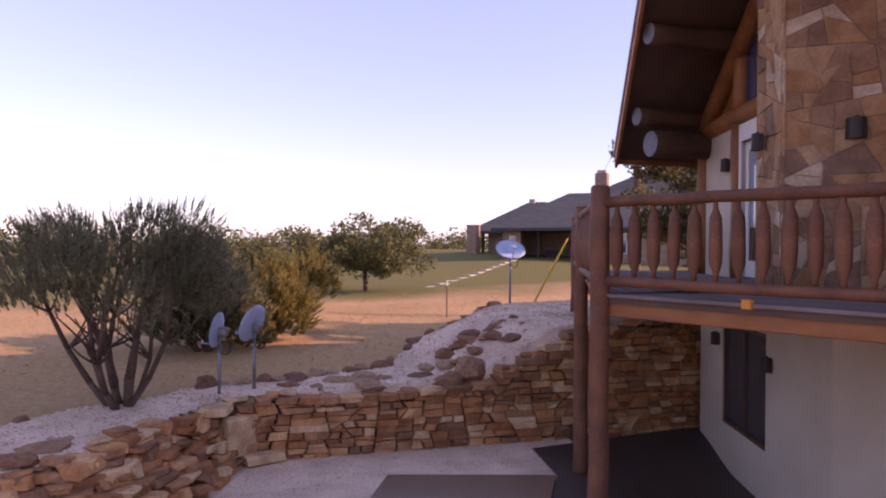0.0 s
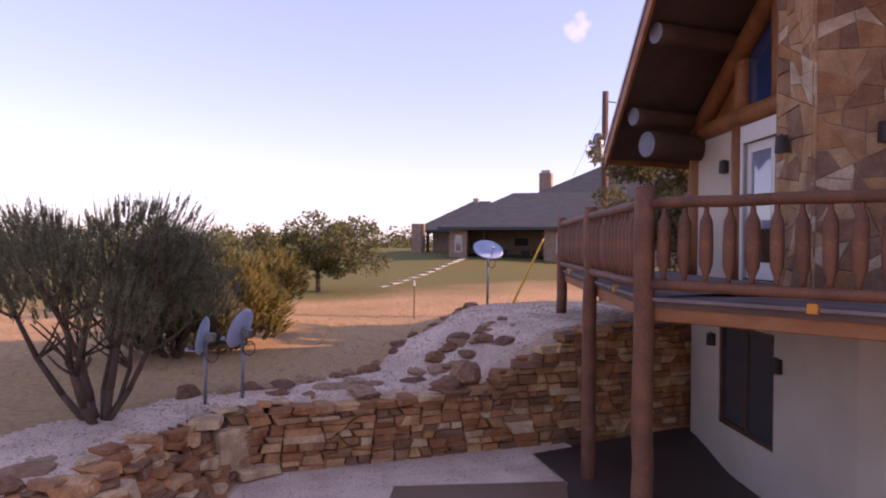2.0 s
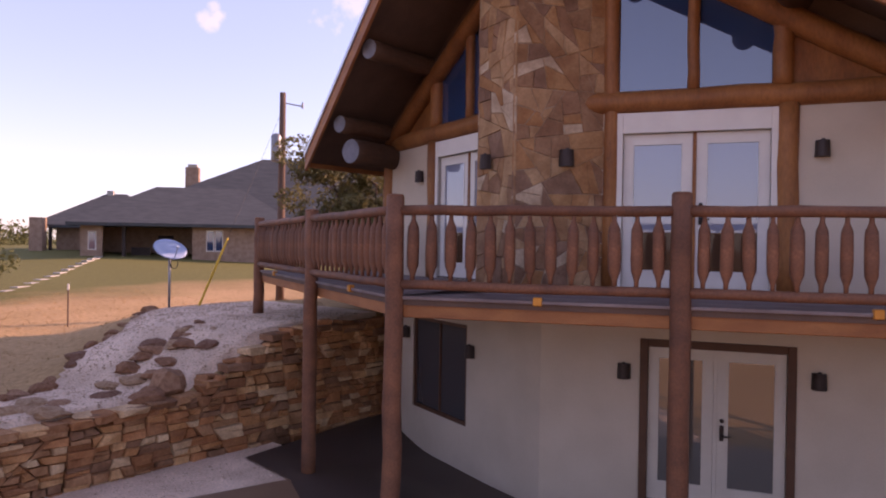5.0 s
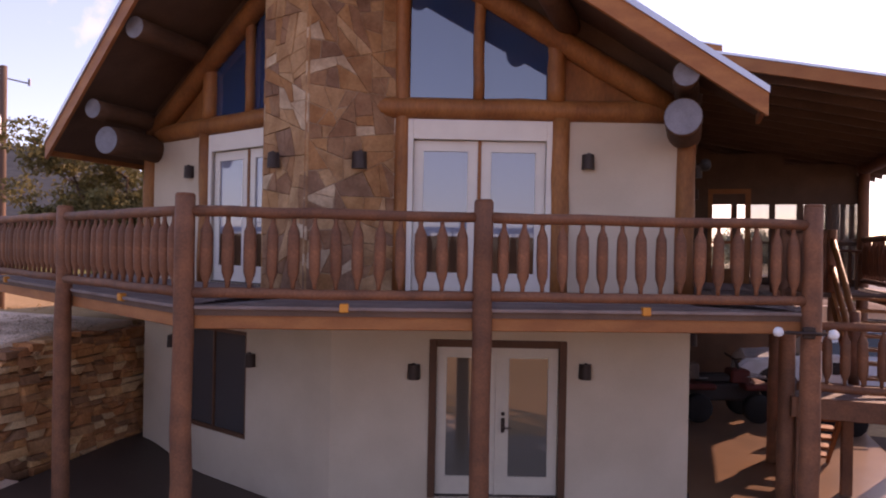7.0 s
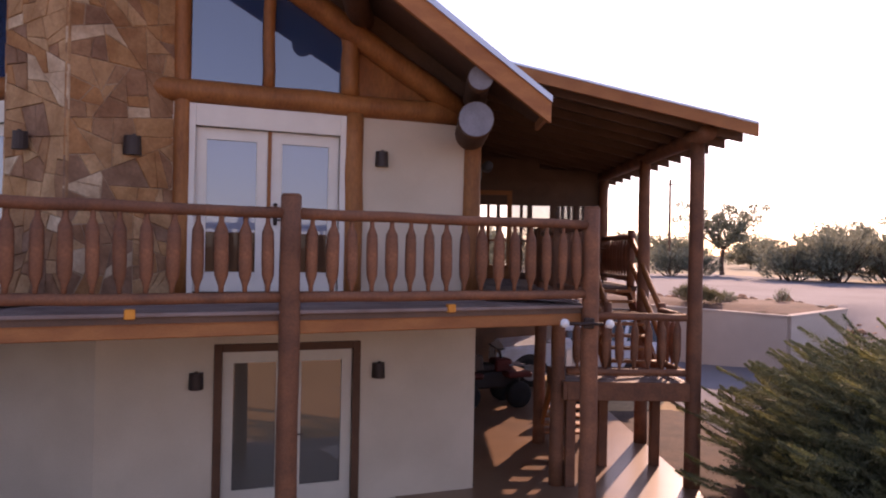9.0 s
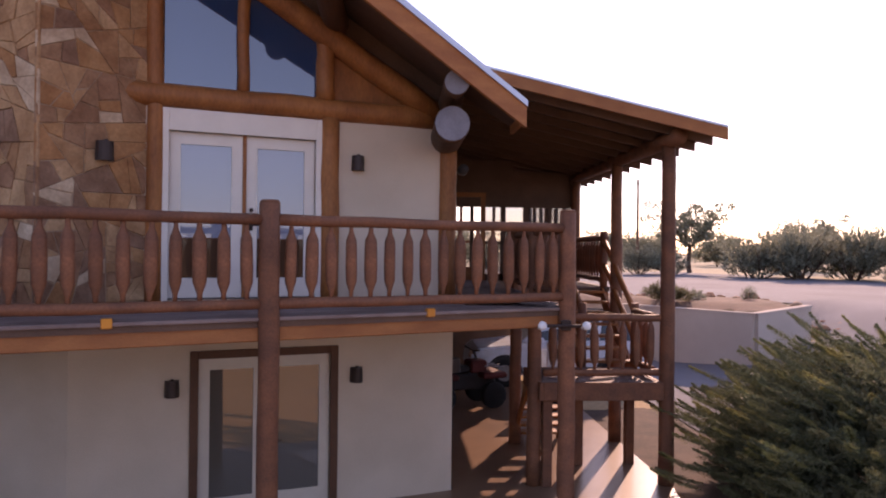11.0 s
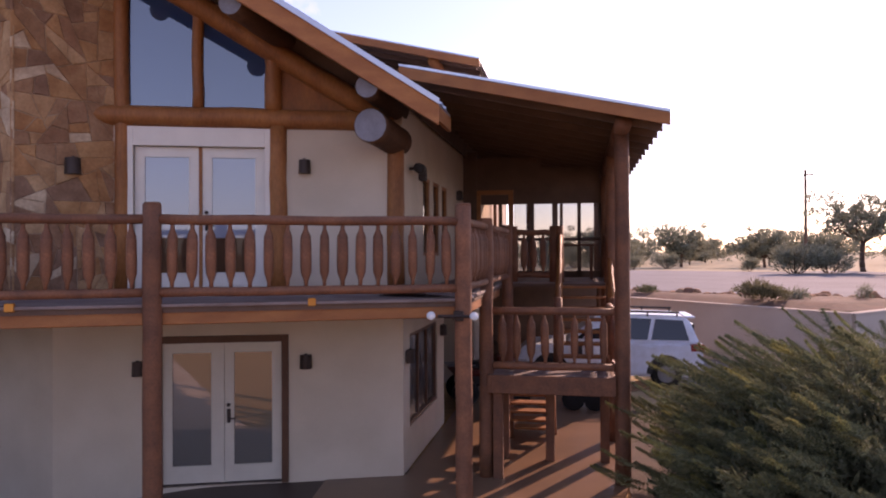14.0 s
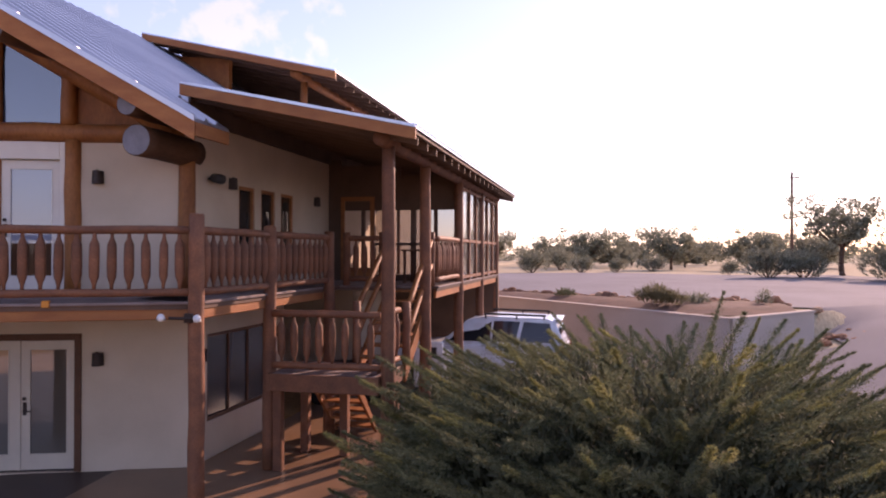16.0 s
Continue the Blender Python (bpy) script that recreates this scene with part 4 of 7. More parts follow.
# ---- doors and windows ----
def local_part(name, bm, m, material, parent, label=""):
    bmesh.ops.transform(bm, matrix=m, verts=bm.verts[:])
    return part(name, bm, material, parent, label)


def french_door(name, m, hole, label, outer, glass, wide=0.1, header=0.0, frame_paint=WHITE, muntin=LOG, blind=True):
    """A pair of glazed leaves in an opening, with a frame round it."""
    s0, s1, z0, z1 = hole
    d = thing(name, label, "door", m @ Vector(((s0 + s1) / 2, 0, z0)), kind="structure")
    for a in ((s0 - wide, s0, z0 - 0.02, z1 + wide + header), (s1, s1 + wide, z0 - 0.02, z1 + wide + header), (s0, s1, z1, z1 + wide + header)):
        bm = B()
        box(bm, a[0], -0.03, a[2], a[1], 0.1, a[3], None, 0.006)
        local_part("door_trim", bm, m, outer, d)
    bm = B()
    box(bm, s0, 0.0, z0 - 0.02, s1, 0.2, z0 + 0.012)
    local_part("threshold", bm, m, BRONZE, d)
    mid = (s0 + s1) / 2
    bm = B()
    box(bm, mid - 0.022, 0.03, z0 + 0.01, mid + 0.022, 0.1, z1 - 0.002)
    local_part("astragal", bm, m, muntin, d)
    for k, (a, b) in enumerate(((s0 + 0.004, mid - 0.024), (mid + 0.024, s1 - 0.004))):
        st, tp, bt = 0.115, 0.13, 0.24
        leaf = None
        bm = B()
        for q in ((a, a + st, z0 + 0.014, z1 - 0.004), (b - st, b, z0 + 0.014, z1 - 0.004), (a + st, b - st, z0 + 0.014, z0 + bt), (a + st, b - st, z1 - tp, z1 - 0.004)):
            box(bm, q[0], 0.05, q[2], q[1], 0.095, q[3])
        leaf = local_part("door_leaf", bm, m, frame_paint, d)
        hem = z0 + 0.76 if blind else z0 + bt
        bm = B()
        box(bm, a + st, 0.068, hem, b - st, 0.078, z1 - tp)
        local_part("pane", bm, m, glass, leaf, "glass pane with a pale blind behind it" if blind else "clear glass pane")
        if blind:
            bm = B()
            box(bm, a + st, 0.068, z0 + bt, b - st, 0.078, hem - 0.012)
            local_part("lower_pane", bm, m, BROWNGLASS, leaf, "dark brown glass below the blind")
            bm = B()
            box(bm, a + st + 0.01, 0.064, hem - 0.012, b - st - 0.01, 0.08, hem)
            local_part("blind_hem", bm, m, TRIM, leaf, "dark hem bar of the blind")
        bm = B()
        for q in ((a + st, a + st + 0.02, z0 + bt, z1 - tp), (b - st - 0.02, b - st, z0 + bt, z1 - tp), (a + st, b - st, z0 + bt, z0 + bt + 0.02), (a + st, b - st, z1 - tp - 0.02, z1 - tp)):
            box(bm, q[0], 0.044, q[2], q[1], 0.066, q[3])
        local_part("glazing_bead", bm, m, frame_paint, leaf)
        if k == 1:
            bm = B()
            box(bm, a + 0.035, 0.03, z0 + 0.86, a + 0.085, 0.05, z0 + 1.06, None, 0.006)
            tube(bm, (a + 0.06, 0.03, z0 + 0.93), (a + 0.06, -0.02, z0 + 0.93), 0.012, 0.012, 8)
            tube(bm, (a + 0.06, -0.015, z0 + 0.93), (a + 0.17, -0.015, z0 + 0.93), 0.012, 0.01, 8)
            tube(bm, (a + 0.06, 0.03, z0 + 1.12), (a + 0.06, 0.005, z0 + 1.12), 0.028, 0.026, 10)
            local_part("door_handle", bm, m, BRONZE, leaf, "dark lever handle with deadbolt")
    return d


CLEAR = glass_mat("patio door glass", (0.10, 0.085, 0.07), 0.03, 0.8)
# even dark brown for the panes below the blind
BROWNGLASS = glass_mat("dark brown door glass", (0.075, 0.038, 0.022), 0.04, 0.35)
BROWNGLASS.node_tree.nodes["Principled BSDF"].inputs["IOR"].default_value = 1.45
french_door("door_1", MR, DOOR_LOW, "cream french doors in dark brown trim at the patio", TRIM, CLEAR, frame_paint=CREAM, muntin=CREAM, blind=False)
french_door("door_2", MR, DOOR_UP, "white french doors with pale blinds on the deck", WHITE, BLIND, 0.08, 0.19)
french_door("door_3", ML, mirror(DOOR_UP), "white french doors beside the stone chimney", WHITE, BLIND, 0.08, 0.19)


def window(name, m, hole, label, glass, frame_paint, posts=1):
    s0, s1, z0, z1 = hole
    w = thing(name, label, "window", m @ Vector(((s0 + s1) / 2, 0, z0)), kind="structure")
    bm = B()
    for q in ((s0, s0 + 0.06, z0, z1), (s1 - 0.06, s1, z0, z1), (s0 + 0.06, s1 - 0.06, z0, z0 + 0.06), (s0 + 0.06, s1 - 0.06, z1 - 0.06, z1)):
        box(bm, q[0], 0.02, q[2], q[1], 0.12, q[3])
    local_part("window_frame", bm, m, frame_paint, w)
    step = (s1 - s0 - 0.12) / posts
    for k in range(posts):
        bm = B()
        box(bm, s0 + 0.06 + k * step + (0.02 if k else 0), 0.06, z0 + 0.06, s0 + 0.06 + (k + 1) * step - (0.02 if k < posts - 1 else 0), 0.075, z1 - 0.06)
        local_part("pane", bm, m, glass, w)
        if k:
            bm = B()
            box(bm, s0 + 0.06 + k * step - 0.02, 0.03, z0 + 0.06, s0 + 0.06 + k * step + 0.02, 0.1, z1 - 0.06)
            local_part("mullion", bm, m, frame_paint, w)
    return w


PORCHGLASS = glass_mat("porch window glass", (0.03, 0.028, 0.028), 0.03, 0.7)
SCREENED = glass_mat("screened window glass", (0.05, 0.05, 0.056), 0.25, 0.4)
window("window_1", ML, WIN_LOW, "dark screened window in a stucco wall", SCREENED, TRIM, 2)
window("window_2", MS, WIN_SIDE, "dark screened window under the side deck", SCREENED, TRIM, 3)
for k, h in enumerate(UPW):
    window("window_%d" % (k + 3), MS, h, "tall narrow porch window mirroring the far trees", PORCHGLASS, RIM)

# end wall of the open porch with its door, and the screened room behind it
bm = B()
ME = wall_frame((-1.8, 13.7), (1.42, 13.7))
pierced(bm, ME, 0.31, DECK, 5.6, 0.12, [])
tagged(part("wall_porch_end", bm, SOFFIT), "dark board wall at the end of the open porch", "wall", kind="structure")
scr = thing("screened_room", "dark wood framed screened porch room", "porch room", (0, 13.7, DECK))
for s0, s1, z0, z1 in ((0.8, 0.88, DECK, 4.4), (1.49, 1.6, DECK, 4.4), (2.0, 2.12, DECK, 4.4), (2.55, 2.63, DECK, 4.4), (0.311, 3.12, 4.401, 4.95), (1.141, 3.12, DECK, DECK + 0.14), (0.311, 1.75, 4.951, 5.45), (1.751, 3.05, 4.951, 5.2), (1.14, 3.1, DECK + 0.82, DECK + 0.88)):
    bm = B()
    box(bm, s0, 0.02, z0, s1, 0.11, z1)
    local_part("frame_bar", bm, ME, SOFFIT, scr)
bm = B()
for q in ((0.31, 0.4, DECK, 4.72), (1.03, 1.138, DECK, 4.72), (0.4, 1.03, 4.62, 4.72), (0.4, 1.03, DECK, DECK + 0.3)):
    box(bm, q[0], -0.02, q[2], q[1], 0.018, q[3])
porch_door = local_part("porch_door", bm, ME, RIM, scr, "brown framed glass door")


def mesh_mat(name, dark, share):
    """A see-through dark film: fine mesh or tinted glass."""
    m = bpy.data.materials.new(name)
    m.use_nodes = True
    n, l = m.node_tree.nodes, m.node_tree.links
    n["Principled BSDF"].inputs["Base Color"].default_value = (*dark, 1)
    n["Principled BSDF"].inputs["Roughness"].default_value = 0.4
    clear, mx = n.new("ShaderNodeBsdfTransparent"), n.new("ShaderNodeMixShader")
    mx.inputs[0].default_value = share
    l.new(clear.outputs[0], mx.inputs[1]), l.new(n["Principled BSDF"].outputs[0], mx.inputs[2])
    l.new(mx.outputs[0], n["Material Output"].inputs["Surface"])
    return m


FLYMESH = mesh_mat("fine dark fly mesh", (0.05, 0.045, 0.045), 0.42)
for s0, s1 in ((1.14, 1.49), (1.6, 2.0), (2.12, 2.55), (2.63, 3.1)):
    bm = B()
    box(bm, s0, 0.06, DECK + 0.14, s1, 0.064, 4.4)
    local_part("fly_screen", bm, ME, FLYMESH, scr, "dark fly screen")
for k in range(6):
    bm = B()
    box(bm, 1.372, 13.84 + 0.93 * k, DECK + 0.13, 1.376, 13.74 + 0.93 * (k + 1), 4.85)
    part("fly_screen", bm, FLYMESH, scr, "dark fly screen")
y = 13.75
while y < 19.4:
    bm = B()
    box(bm, 1.33, y, DECK, 1.42, y + 0.085, 4.98)
    part("mullion", bm, DECKWOOD, scr)
    y += 0.93
for z in (DECK + 0.06, DECK + 0.9, 4.85):
    bm = B()
    box(bm, 1.34, 13.75, z, 1.41, 19.35, z + 0.07)
    part("transom", bm, DECKWOOD, scr)
for k in range(4):
    bm = B()
    box(bm, -1.75 + k * 1.0, 19.3, DECK, -1.66 + k * 1.0, 19.38, 5.3 - k * 0.12)
    part("mullion", bm, DECKWOOD, scr)
bm = B()
box(bm, -1.75, 19.3, DECK + 0.9, 1.4, 19.37, DECK + 0.97)
part("transom", bm, DECKWOOD, scr)


# ---- lamps and small fittings ----
def wall_lamp(m, s, z, r=0.085, h=0.2):
    lamp = thing("wall_lamp", "half-round dark bronze wall lamp on the facade", "wall lamp", m @ Vector((s, 0, z)), "wall lamps")
    bm = B()
    box(bm, -0.06, -0.012, -h / 2 + 0.02, 0.06, 0.0, h / 2 - 0.02, None, 0.004)
    local_part("back_plate", bm, m @ Matrix.Translation((s, 0, z)), BRONZE, lamp)
    bm = B()
    pts = [(r * 1.05, 0.0)] + [(r * math.cos(a * math.pi / 8), -0.012 - 0.11 * math.sin(a * math.pi / 8)) for a in range(9)] + [(-r * 1.05, 0.0)]
    lo = [bm.verts.new((x, y, -h / 2)) for x, y in pts]
    hi = [bm.verts.new((x * 0.92, y * 0.92, h / 2)) for x, y in pts]
    bm.faces.new(lo), bm.faces.new(hi[::-1])
    for k in range(len(pts)):
        bm.faces.new((lo[k], hi[k], hi[(k + 1) % len(pts)], lo[(k + 1) % len(pts)]))
    bmesh.ops.recalc_face_normals(bm, faces=bm.faces[:])
    local_part("shade", bm, m @ Matrix.Translation((s, -0.014, z)), BRONZE, lamp, "ribbed bronze shade")
    bm = B()
    tube(bm, (0, -0.06, h / 2 - 0.01), (0, -0.06, h / 2 + 0.02), 0.03, 0.02, 8)
    local_part("finial", bm, m @ Matrix.Translation((s, 0, z)), BRONZE, lamp)
    return lamp


kx = (WR[0] - WA[0]) / LEN
for s, z in (((-5.34 + 6.4) / kx, 1.7), ((-3.16 + 6.4) / kx, 1.74), ((-3.17 + 6.4) / kx, 4.57)):
    wall_lamp(MR, s, z)
for s, z in (((-10.05 + 10.98) / kx, 1.72), ((-8.02 + 10.98) / kx, 1.64), ((-9.66 + 10.98) / kx, 4.55)):
    wall_lamp(ML, s, z)
for s, z in ((1.15, 4.6), (2.95, 1.85), (4.9, 4.55), (0.2, 1.75)):
    wall_lamp(MS, s, z)
speaker = thing("outdoor_speaker", "small round black outdoor speaker on a wall bracket", "speaker", (-1.7, 8.42, 4.62))
bm = B()
tube(bm, (-1.66, 8.34, 4.62), (-1.66, 8.58, 4.62), 0.075, 0.085, 12)
part("housing", bm, SCREEN, speaker, "", True)
bm = B()
box(bm, -1.82, 8.43, 4.6, -1.66, 8.5, 4.64)
part("bracket", bm, BRONZE, speaker)

AMBER = mat("amber plastic", (0.60, 0.24, 0.035), 0.4, second=(0.52, 0.20, 0.03), fine=0.05, bump=0.05)
for a, b, f in ((DL, DA, 0.2), (DL, DA, 0.80), (DA, DR, 0.24), (DA, DR, 0.72)):
    p = a.lerp(b, f)
    u = (b - a).normalized()
    m = Matrix(((u.x, -u.y, 0, p.x), (u.y, u.x, 0, p.y), (0, 0, 1, DECK - 0.005), (0, 0, 0, 1)))
    bm = B()
    box(bm, -0.045, -0.055, -0.045, 0.045, 0.018, 0.045, m, 0.008)
    tagged(part("deck_light", bm, AMBER), "small square amber deck light on the rim board", "deck light", "deck lights")

flood = thing("flood_light", "twin white floodlight under the deck corner", "flood light", (-0.8, 5.98, 2.58))
bm = B()
box(bm, -0.72, 6.02, 2.5, -0.6, 6.08, 2.62, None, 0.01)
tube(bm, (-0.9, 5.98, 2.56), (-0.5, 6.0, 2.56), 0.02, 0.02, 8)
part("bracket", bm, BRONZE, flood)
WHITEP = mat("white lamp enamel", (0.8, 0.8, 0.8), 0.3, fine=0.03, bump=0.02)
for x in (-0.97, -0.46):
    bm = B()
    lathe(bm, (0, 0, 0), [(0.018, -0.08), (0.03, -0.03), (0.05, 0.025), (0.052, 0.04)], 12, pose(x, 5.93, 2.56, 70, 0, 10))
    part("lamp_head", bm, WHITEP, flood, "white bulb-shaped head", True)


# ---- stones ----
def cell_polygons(w, h, n, rnd, upright=0.22, level=0.22):
    """Rough blocks that tile a w by h face: it is split again and again by slanting joints."""
    def cut(poly, px, py, nx, ny):
        a_side, b_side = [], []
        for a, b in zip(poly, poly[1:] + poly[:1]):
            da, db = (a[0] - px) * nx + (a[1] - py) * ny, (b[0] - px) * nx + (b[1] - py) * ny
            (a_side if da <= 0 else b_side).append(a)
            if da * db < 0:
                t = da / (da - db)
                q = (a[0] + t * (b[0] - a[0]), a[1] + t * (b[1] - a[1]))
                a_side.append(q), b_side.append(q)
        return a_side, b_side

    def area(poly):
        return abs(sum(a[0] * b[1] - a[1] * b[0] for a, b in zip(poly, poly[1:] + poly[:1]))) / 2
    todo, done = [[(0, 0), (w, 0), (w, h), (0, h)]], []
    goal = w * h / n
    while todo:
        poly = todo.pop()
        if area(poly) < goal * rnd.choice((0.7, 1.2, 1.9)):
            done.append(poly)
            continue
        xs, ys = [p[0] for p in poly], [p[1] for p in poly]
        wide, tall = max(xs) - min(xs), max(ys) - min(ys)
        ang = rnd.gauss(0, upright) if wide > tall * rnd.uniform(0.75, 1.25) else rnd.gauss(math.pi / 2, level)
        f = rnd.uniform(0.36, 0.64)
        g = rnd.uniform(0.42, 0.58)
        a, b = cut(poly, min(xs) + wide * f, min(ys) + tall * g if wide > tall else min(ys) + tall * f, math.cos(ang), math.sin(ang))
        for q in (a, b):
            if len(q) >= 3 and area(q) > 0.004:
                todo.append(q)
    return done


def stone_face(parent, m, w, h, n, material, rnd, gap=0.003, depth=0.024):
    """Stones set into a face: x along, z up, -y outwards."""
    for poly in cell_polygons(w, h, n, rnd, 0.34, 0.34):
        cx, cy = sum(p[0] for p in poly) / len(poly), sum(p[1] for p in poly) / len(poly)
        size = max(0.02, min(math.hypot(x - cx, y - cy) for x, y in poly))
        k0, k1 = max(0.5, 1 - gap / size), max(0.4, 1 - (gap + 0.011) / size)
        out = depth * rnd.uniform(0.75, 1.25)
        bm = B()
        rings = []
        for k, o in ((k0, -0.0), (k0, out * 0.7), (k1, out)):
            rings.append([bm.verts.new(m @ Vector((cx + (x - cx) * k, 0.05 - o - (rnd.uniform(0, 0.006) if o == out else 0), cy + (y - cy) * k))) for x, y in poly])
        for lo, hi in zip(rings, rings[1:]):
            for t in range(len(poly)):
                bm.faces.new((lo[t], lo[(t + 1) % len(poly)], hi[(t + 1) % len(poly)], hi[t]))
        bm.faces.new(rings[-1])
        bmesh.ops.recalc_face_normals(bm, faces=bm.faces[:])
        part("stone", bm, material, parent)


def drystone_wall():
    """The retaining wall: rough courses of flat stones along its bent line, leaning back where it turns into rubble."""
    rnd = random.Random(7)
    line = [Vector((x, y, 0)) for x, y in WALL_FOOT[::-1]]
    acc = [0]
    for a, b in zip(line, line[1:]):
        acc.append(acc[-1] + (b - a).length)

    def at(s):
        for k in range(len(line) - 1):
            if s <= acc[k + 1] or k == len(line) - 2:
                f = (s - acc[k]) / (acc[k + 1] - acc[k])
                u = (line[k + 1] - line[k]).normalized()
                return line[k].lerp(line[k + 1], f), u

    def shape(s):
        """Foot, direction, outward normal, height and lean of the wall."""
        p, u = at(s)
        nrm = Vector((u.y, -u.x, 0))
        lean = 0.08 + 0.8 * smooth01(0.25, -0.35, p.y)
        t = polyline(WALL_TOP, p.y) - 0.06 + 0.03 * math.sin(s * 2.3)
        return p, u, nrm, t, lean
    wall = thing("retaining_wall", "rust-coloured dry stone retaining wall of stacked slabs", "stone wall", (-11.2, 2, 0), kind="structure")
    bm = B()
    prev = None
    n = 110
    for k in range(n + 1):
        p, u, nrm, t, lean = shape(acc[-1] * k / n)
        cur = [bm.verts.new(p - nrm * o + Vector((0, 0, z))) for o, z in ((0.1, -0.3), (0.1 + lean, t - 0.1), (0.5 + lean, t - 0.08), (0.5 + lean, -0.3))]
        if prev:
            for q in range(4):
                bm.faces.new((prev[q], prev[(q + 1) % 4], cur[(q + 1) % 4], cur[q]))
        prev = cur
    bmesh.ops.recalc_face_normals(bm, faces=bm.faces[:])
    part("wall_core", bm, mat("dark earth", (0.10, 0.06, 0.04), 0.95, fine=0.3, bump=0.5), wall)

    def slab_stone(s, length, z0, z1, proud, deep, turn=0.0):
        p, u, nrm, t, lean = shape(s + length / 2)
        u2 = u * math.cos(turn) + nrm * math.sin(turn)
        n2 = nrm * math.cos(turn) - u * math.sin(turn)
        bm = B()
        j = lambda a: rnd.uniform(-a, a)
        vs = []
        for o in (proud, proud - 0.03, -deep):
            k = 0.022 if o == proud else 0
            for sx, z in ((-length / 2 + k, z0 + k), (length / 2 - k, z0 + k), (length / 2 - k, z1 - k), (-length / 2 + k, z1 - k)):
                vs.append(bm.verts.new(p - nrm * lean * max(0, z0) / t + u2 * (sx + j(0.035)) + n2 * (o + j(0.03)) + Vector((0, 0, z + j(0.018)))))
        bm.faces.new(vs[0:4]), bm.faces.new(vs[8:12][::-1])
        for a in (0, 4):
            for q in range(4):
                bm.faces.new((vs[a + q], vs[a + 4 + q], vs[a + 4 + (q + 1) % 4], vs[a + (q + 1) % 4]))
        bmesh.ops.recalc_face_normals(bm, faces=bm.faces[:])
        part("stone", bm, DRYSTONE, wall)
    rest = B()
    for poly in cell_polygons(acc[-1], 2.4 * 3.1, 1080, rnd, 0.18, 0.06):
        poly = [(x, -0.2 + y / 3.1) for x, y in poly]
        cx, cy = sum(q[0] for q in poly) / len(poly), sum(q[1] for q in poly) / len(poly)
        p, u, nrm, t, lean = shape(cx)
        if cy > t - 0.02:
            continue
        rough = 1 + 1.6 * smooth01(0.3, -0.4, p.y)
        poly = [(x, min(z, t + 0.02)) for x, z in poly]
        near = -0.9 < p.y < 4.0
        bm = B() if near else rest
        size = max(0.05, min(math.hypot(x - cx, z - cy) for x, z in poly))
        proud = rnd.uniform(-0.035, 0.045) * rough
        tip = rnd.uniform(-0.1, 0.1) * (rough - 1)
        rings = []
        for kk, o in ((1 - 0.006 / size, -0.16), (1 - 0.008 / size, proud - 0.03), (1 - 0.026 / size, proud)):
            ring = []
            for x, z in poly:
                dz = (z - cy) * kk + rnd.uniform(-0.012, 0.012)
                dx = (x - cx) * kk + rnd.uniform(-0.012, 0.012)
                back = lean * max(0, cy + dz * 0.35) / t
                ring.append(bm.verts.new(p + u * dx + nrm * (o - back + (rnd.uniform(-0.022, 0.022) if o > -0.1 else 0)) + Vector((0, 0, cy + dz + tip * dx))))
            rings.append(ring)
        for lo, hi in zip(rings, rings[1:]):
            for q in range(len(poly)):
                bm.faces.new((lo[q], lo[(q + 1) % len(poly)], hi[(q + 1) % len(poly)], hi[q]))
        bm.faces.new(rings[-1])
        if near:
            bmesh.ops.recalc_face_normals(bm, faces=bm.faces[:])
            part("stone", bm, DRYSTONE, wall)
    bmesh.ops.recalc_face_normals(rest, faces=rest.faces[:])
    tagged(part("stone_infill", rest, DRYSTONE_REST, wall), kind="stuff")
    k = next(q for q in range(400) if at(acc[-1] * q / 400)[0].y > 0.02)
    slab_stone(acc[-1] * k / 400 - 0.15, 0.5, 0.04, 0.62, 0.05, 0.3, -0.35)      # the big block in the bend
    slab_stone(acc[-1] * k / 400 + 0.1, 0.6, -0.1, 0.05, 0.2, 0.3, -0.1)
    s = 4.0
    while s < acc[-1] - 0.5:                      # loose slabs along the top
        ln = rnd.uniform(0.22, 0.5)
        p, u, nrm, t, lean = shape(s + ln / 2)
        rubble = smooth01(0.3, -0.3, p.y)
        slab_stone(s, ln - 0.02, t - 0.1, t - 0.01 + rnd.uniform(0, 0.04), rnd.uniform(-0.02, 0.07), rnd.uniform(0.3, 0.45), rnd.uniform(-0.15, 0.15) * (1 + rubble))
        if rnd.random() < 0.35 + 0.4 * rubble:
            slab_stone(s + 0.1, ln * 0.7, t + 0.005, t + rnd.uniform(0.04, 0.08), rnd.uniform(-0.14, -0.02), rnd.uniform(0.3, 0.45), rnd.uniform(-0.5, 0.5))
        for z in ((0.12, 0.27, 0.42, 0.55) if rubble > 0.5 else ()):   # slabs that stick out of the leaning part
            if rnd.random() < 0.75:
                slab_stone(s + rnd.uniform(-0.1, 0.1), ln * 0.8, z, z + rnd.uniform(0.06, 0.1), rnd.uniform(0.02, 0.1), 0.3, rnd.uniform(-0.3, 0.3))
        s += ln
    return wall


def boulder_mesh(seed, flat):
    rnd = random.Random(seed)
    bm = B()
    bmesh.ops.create_icosphere(bm, subdivisions=2, radius=1.0)
    for v in bm.verts:
        n1 = noise.noise(v.co * 1.1 + Vector((seed * 3.1, 0, 0)))
        n2 = noise.noise(v.co * 2.7 + Vector((0, seed * 1.7, 0)))
        v.co *= 1 + 0.45 * n1 + 0.18 * n2
        v.co.z *= flat
        v.co.z = max(v.co.z, -0.25 * flat)
    me = bpy.data.meshes.new("boulder")
    bm.to_mesh(me)
    bm.free()
    me.materials.append(BOULDER)
    return me


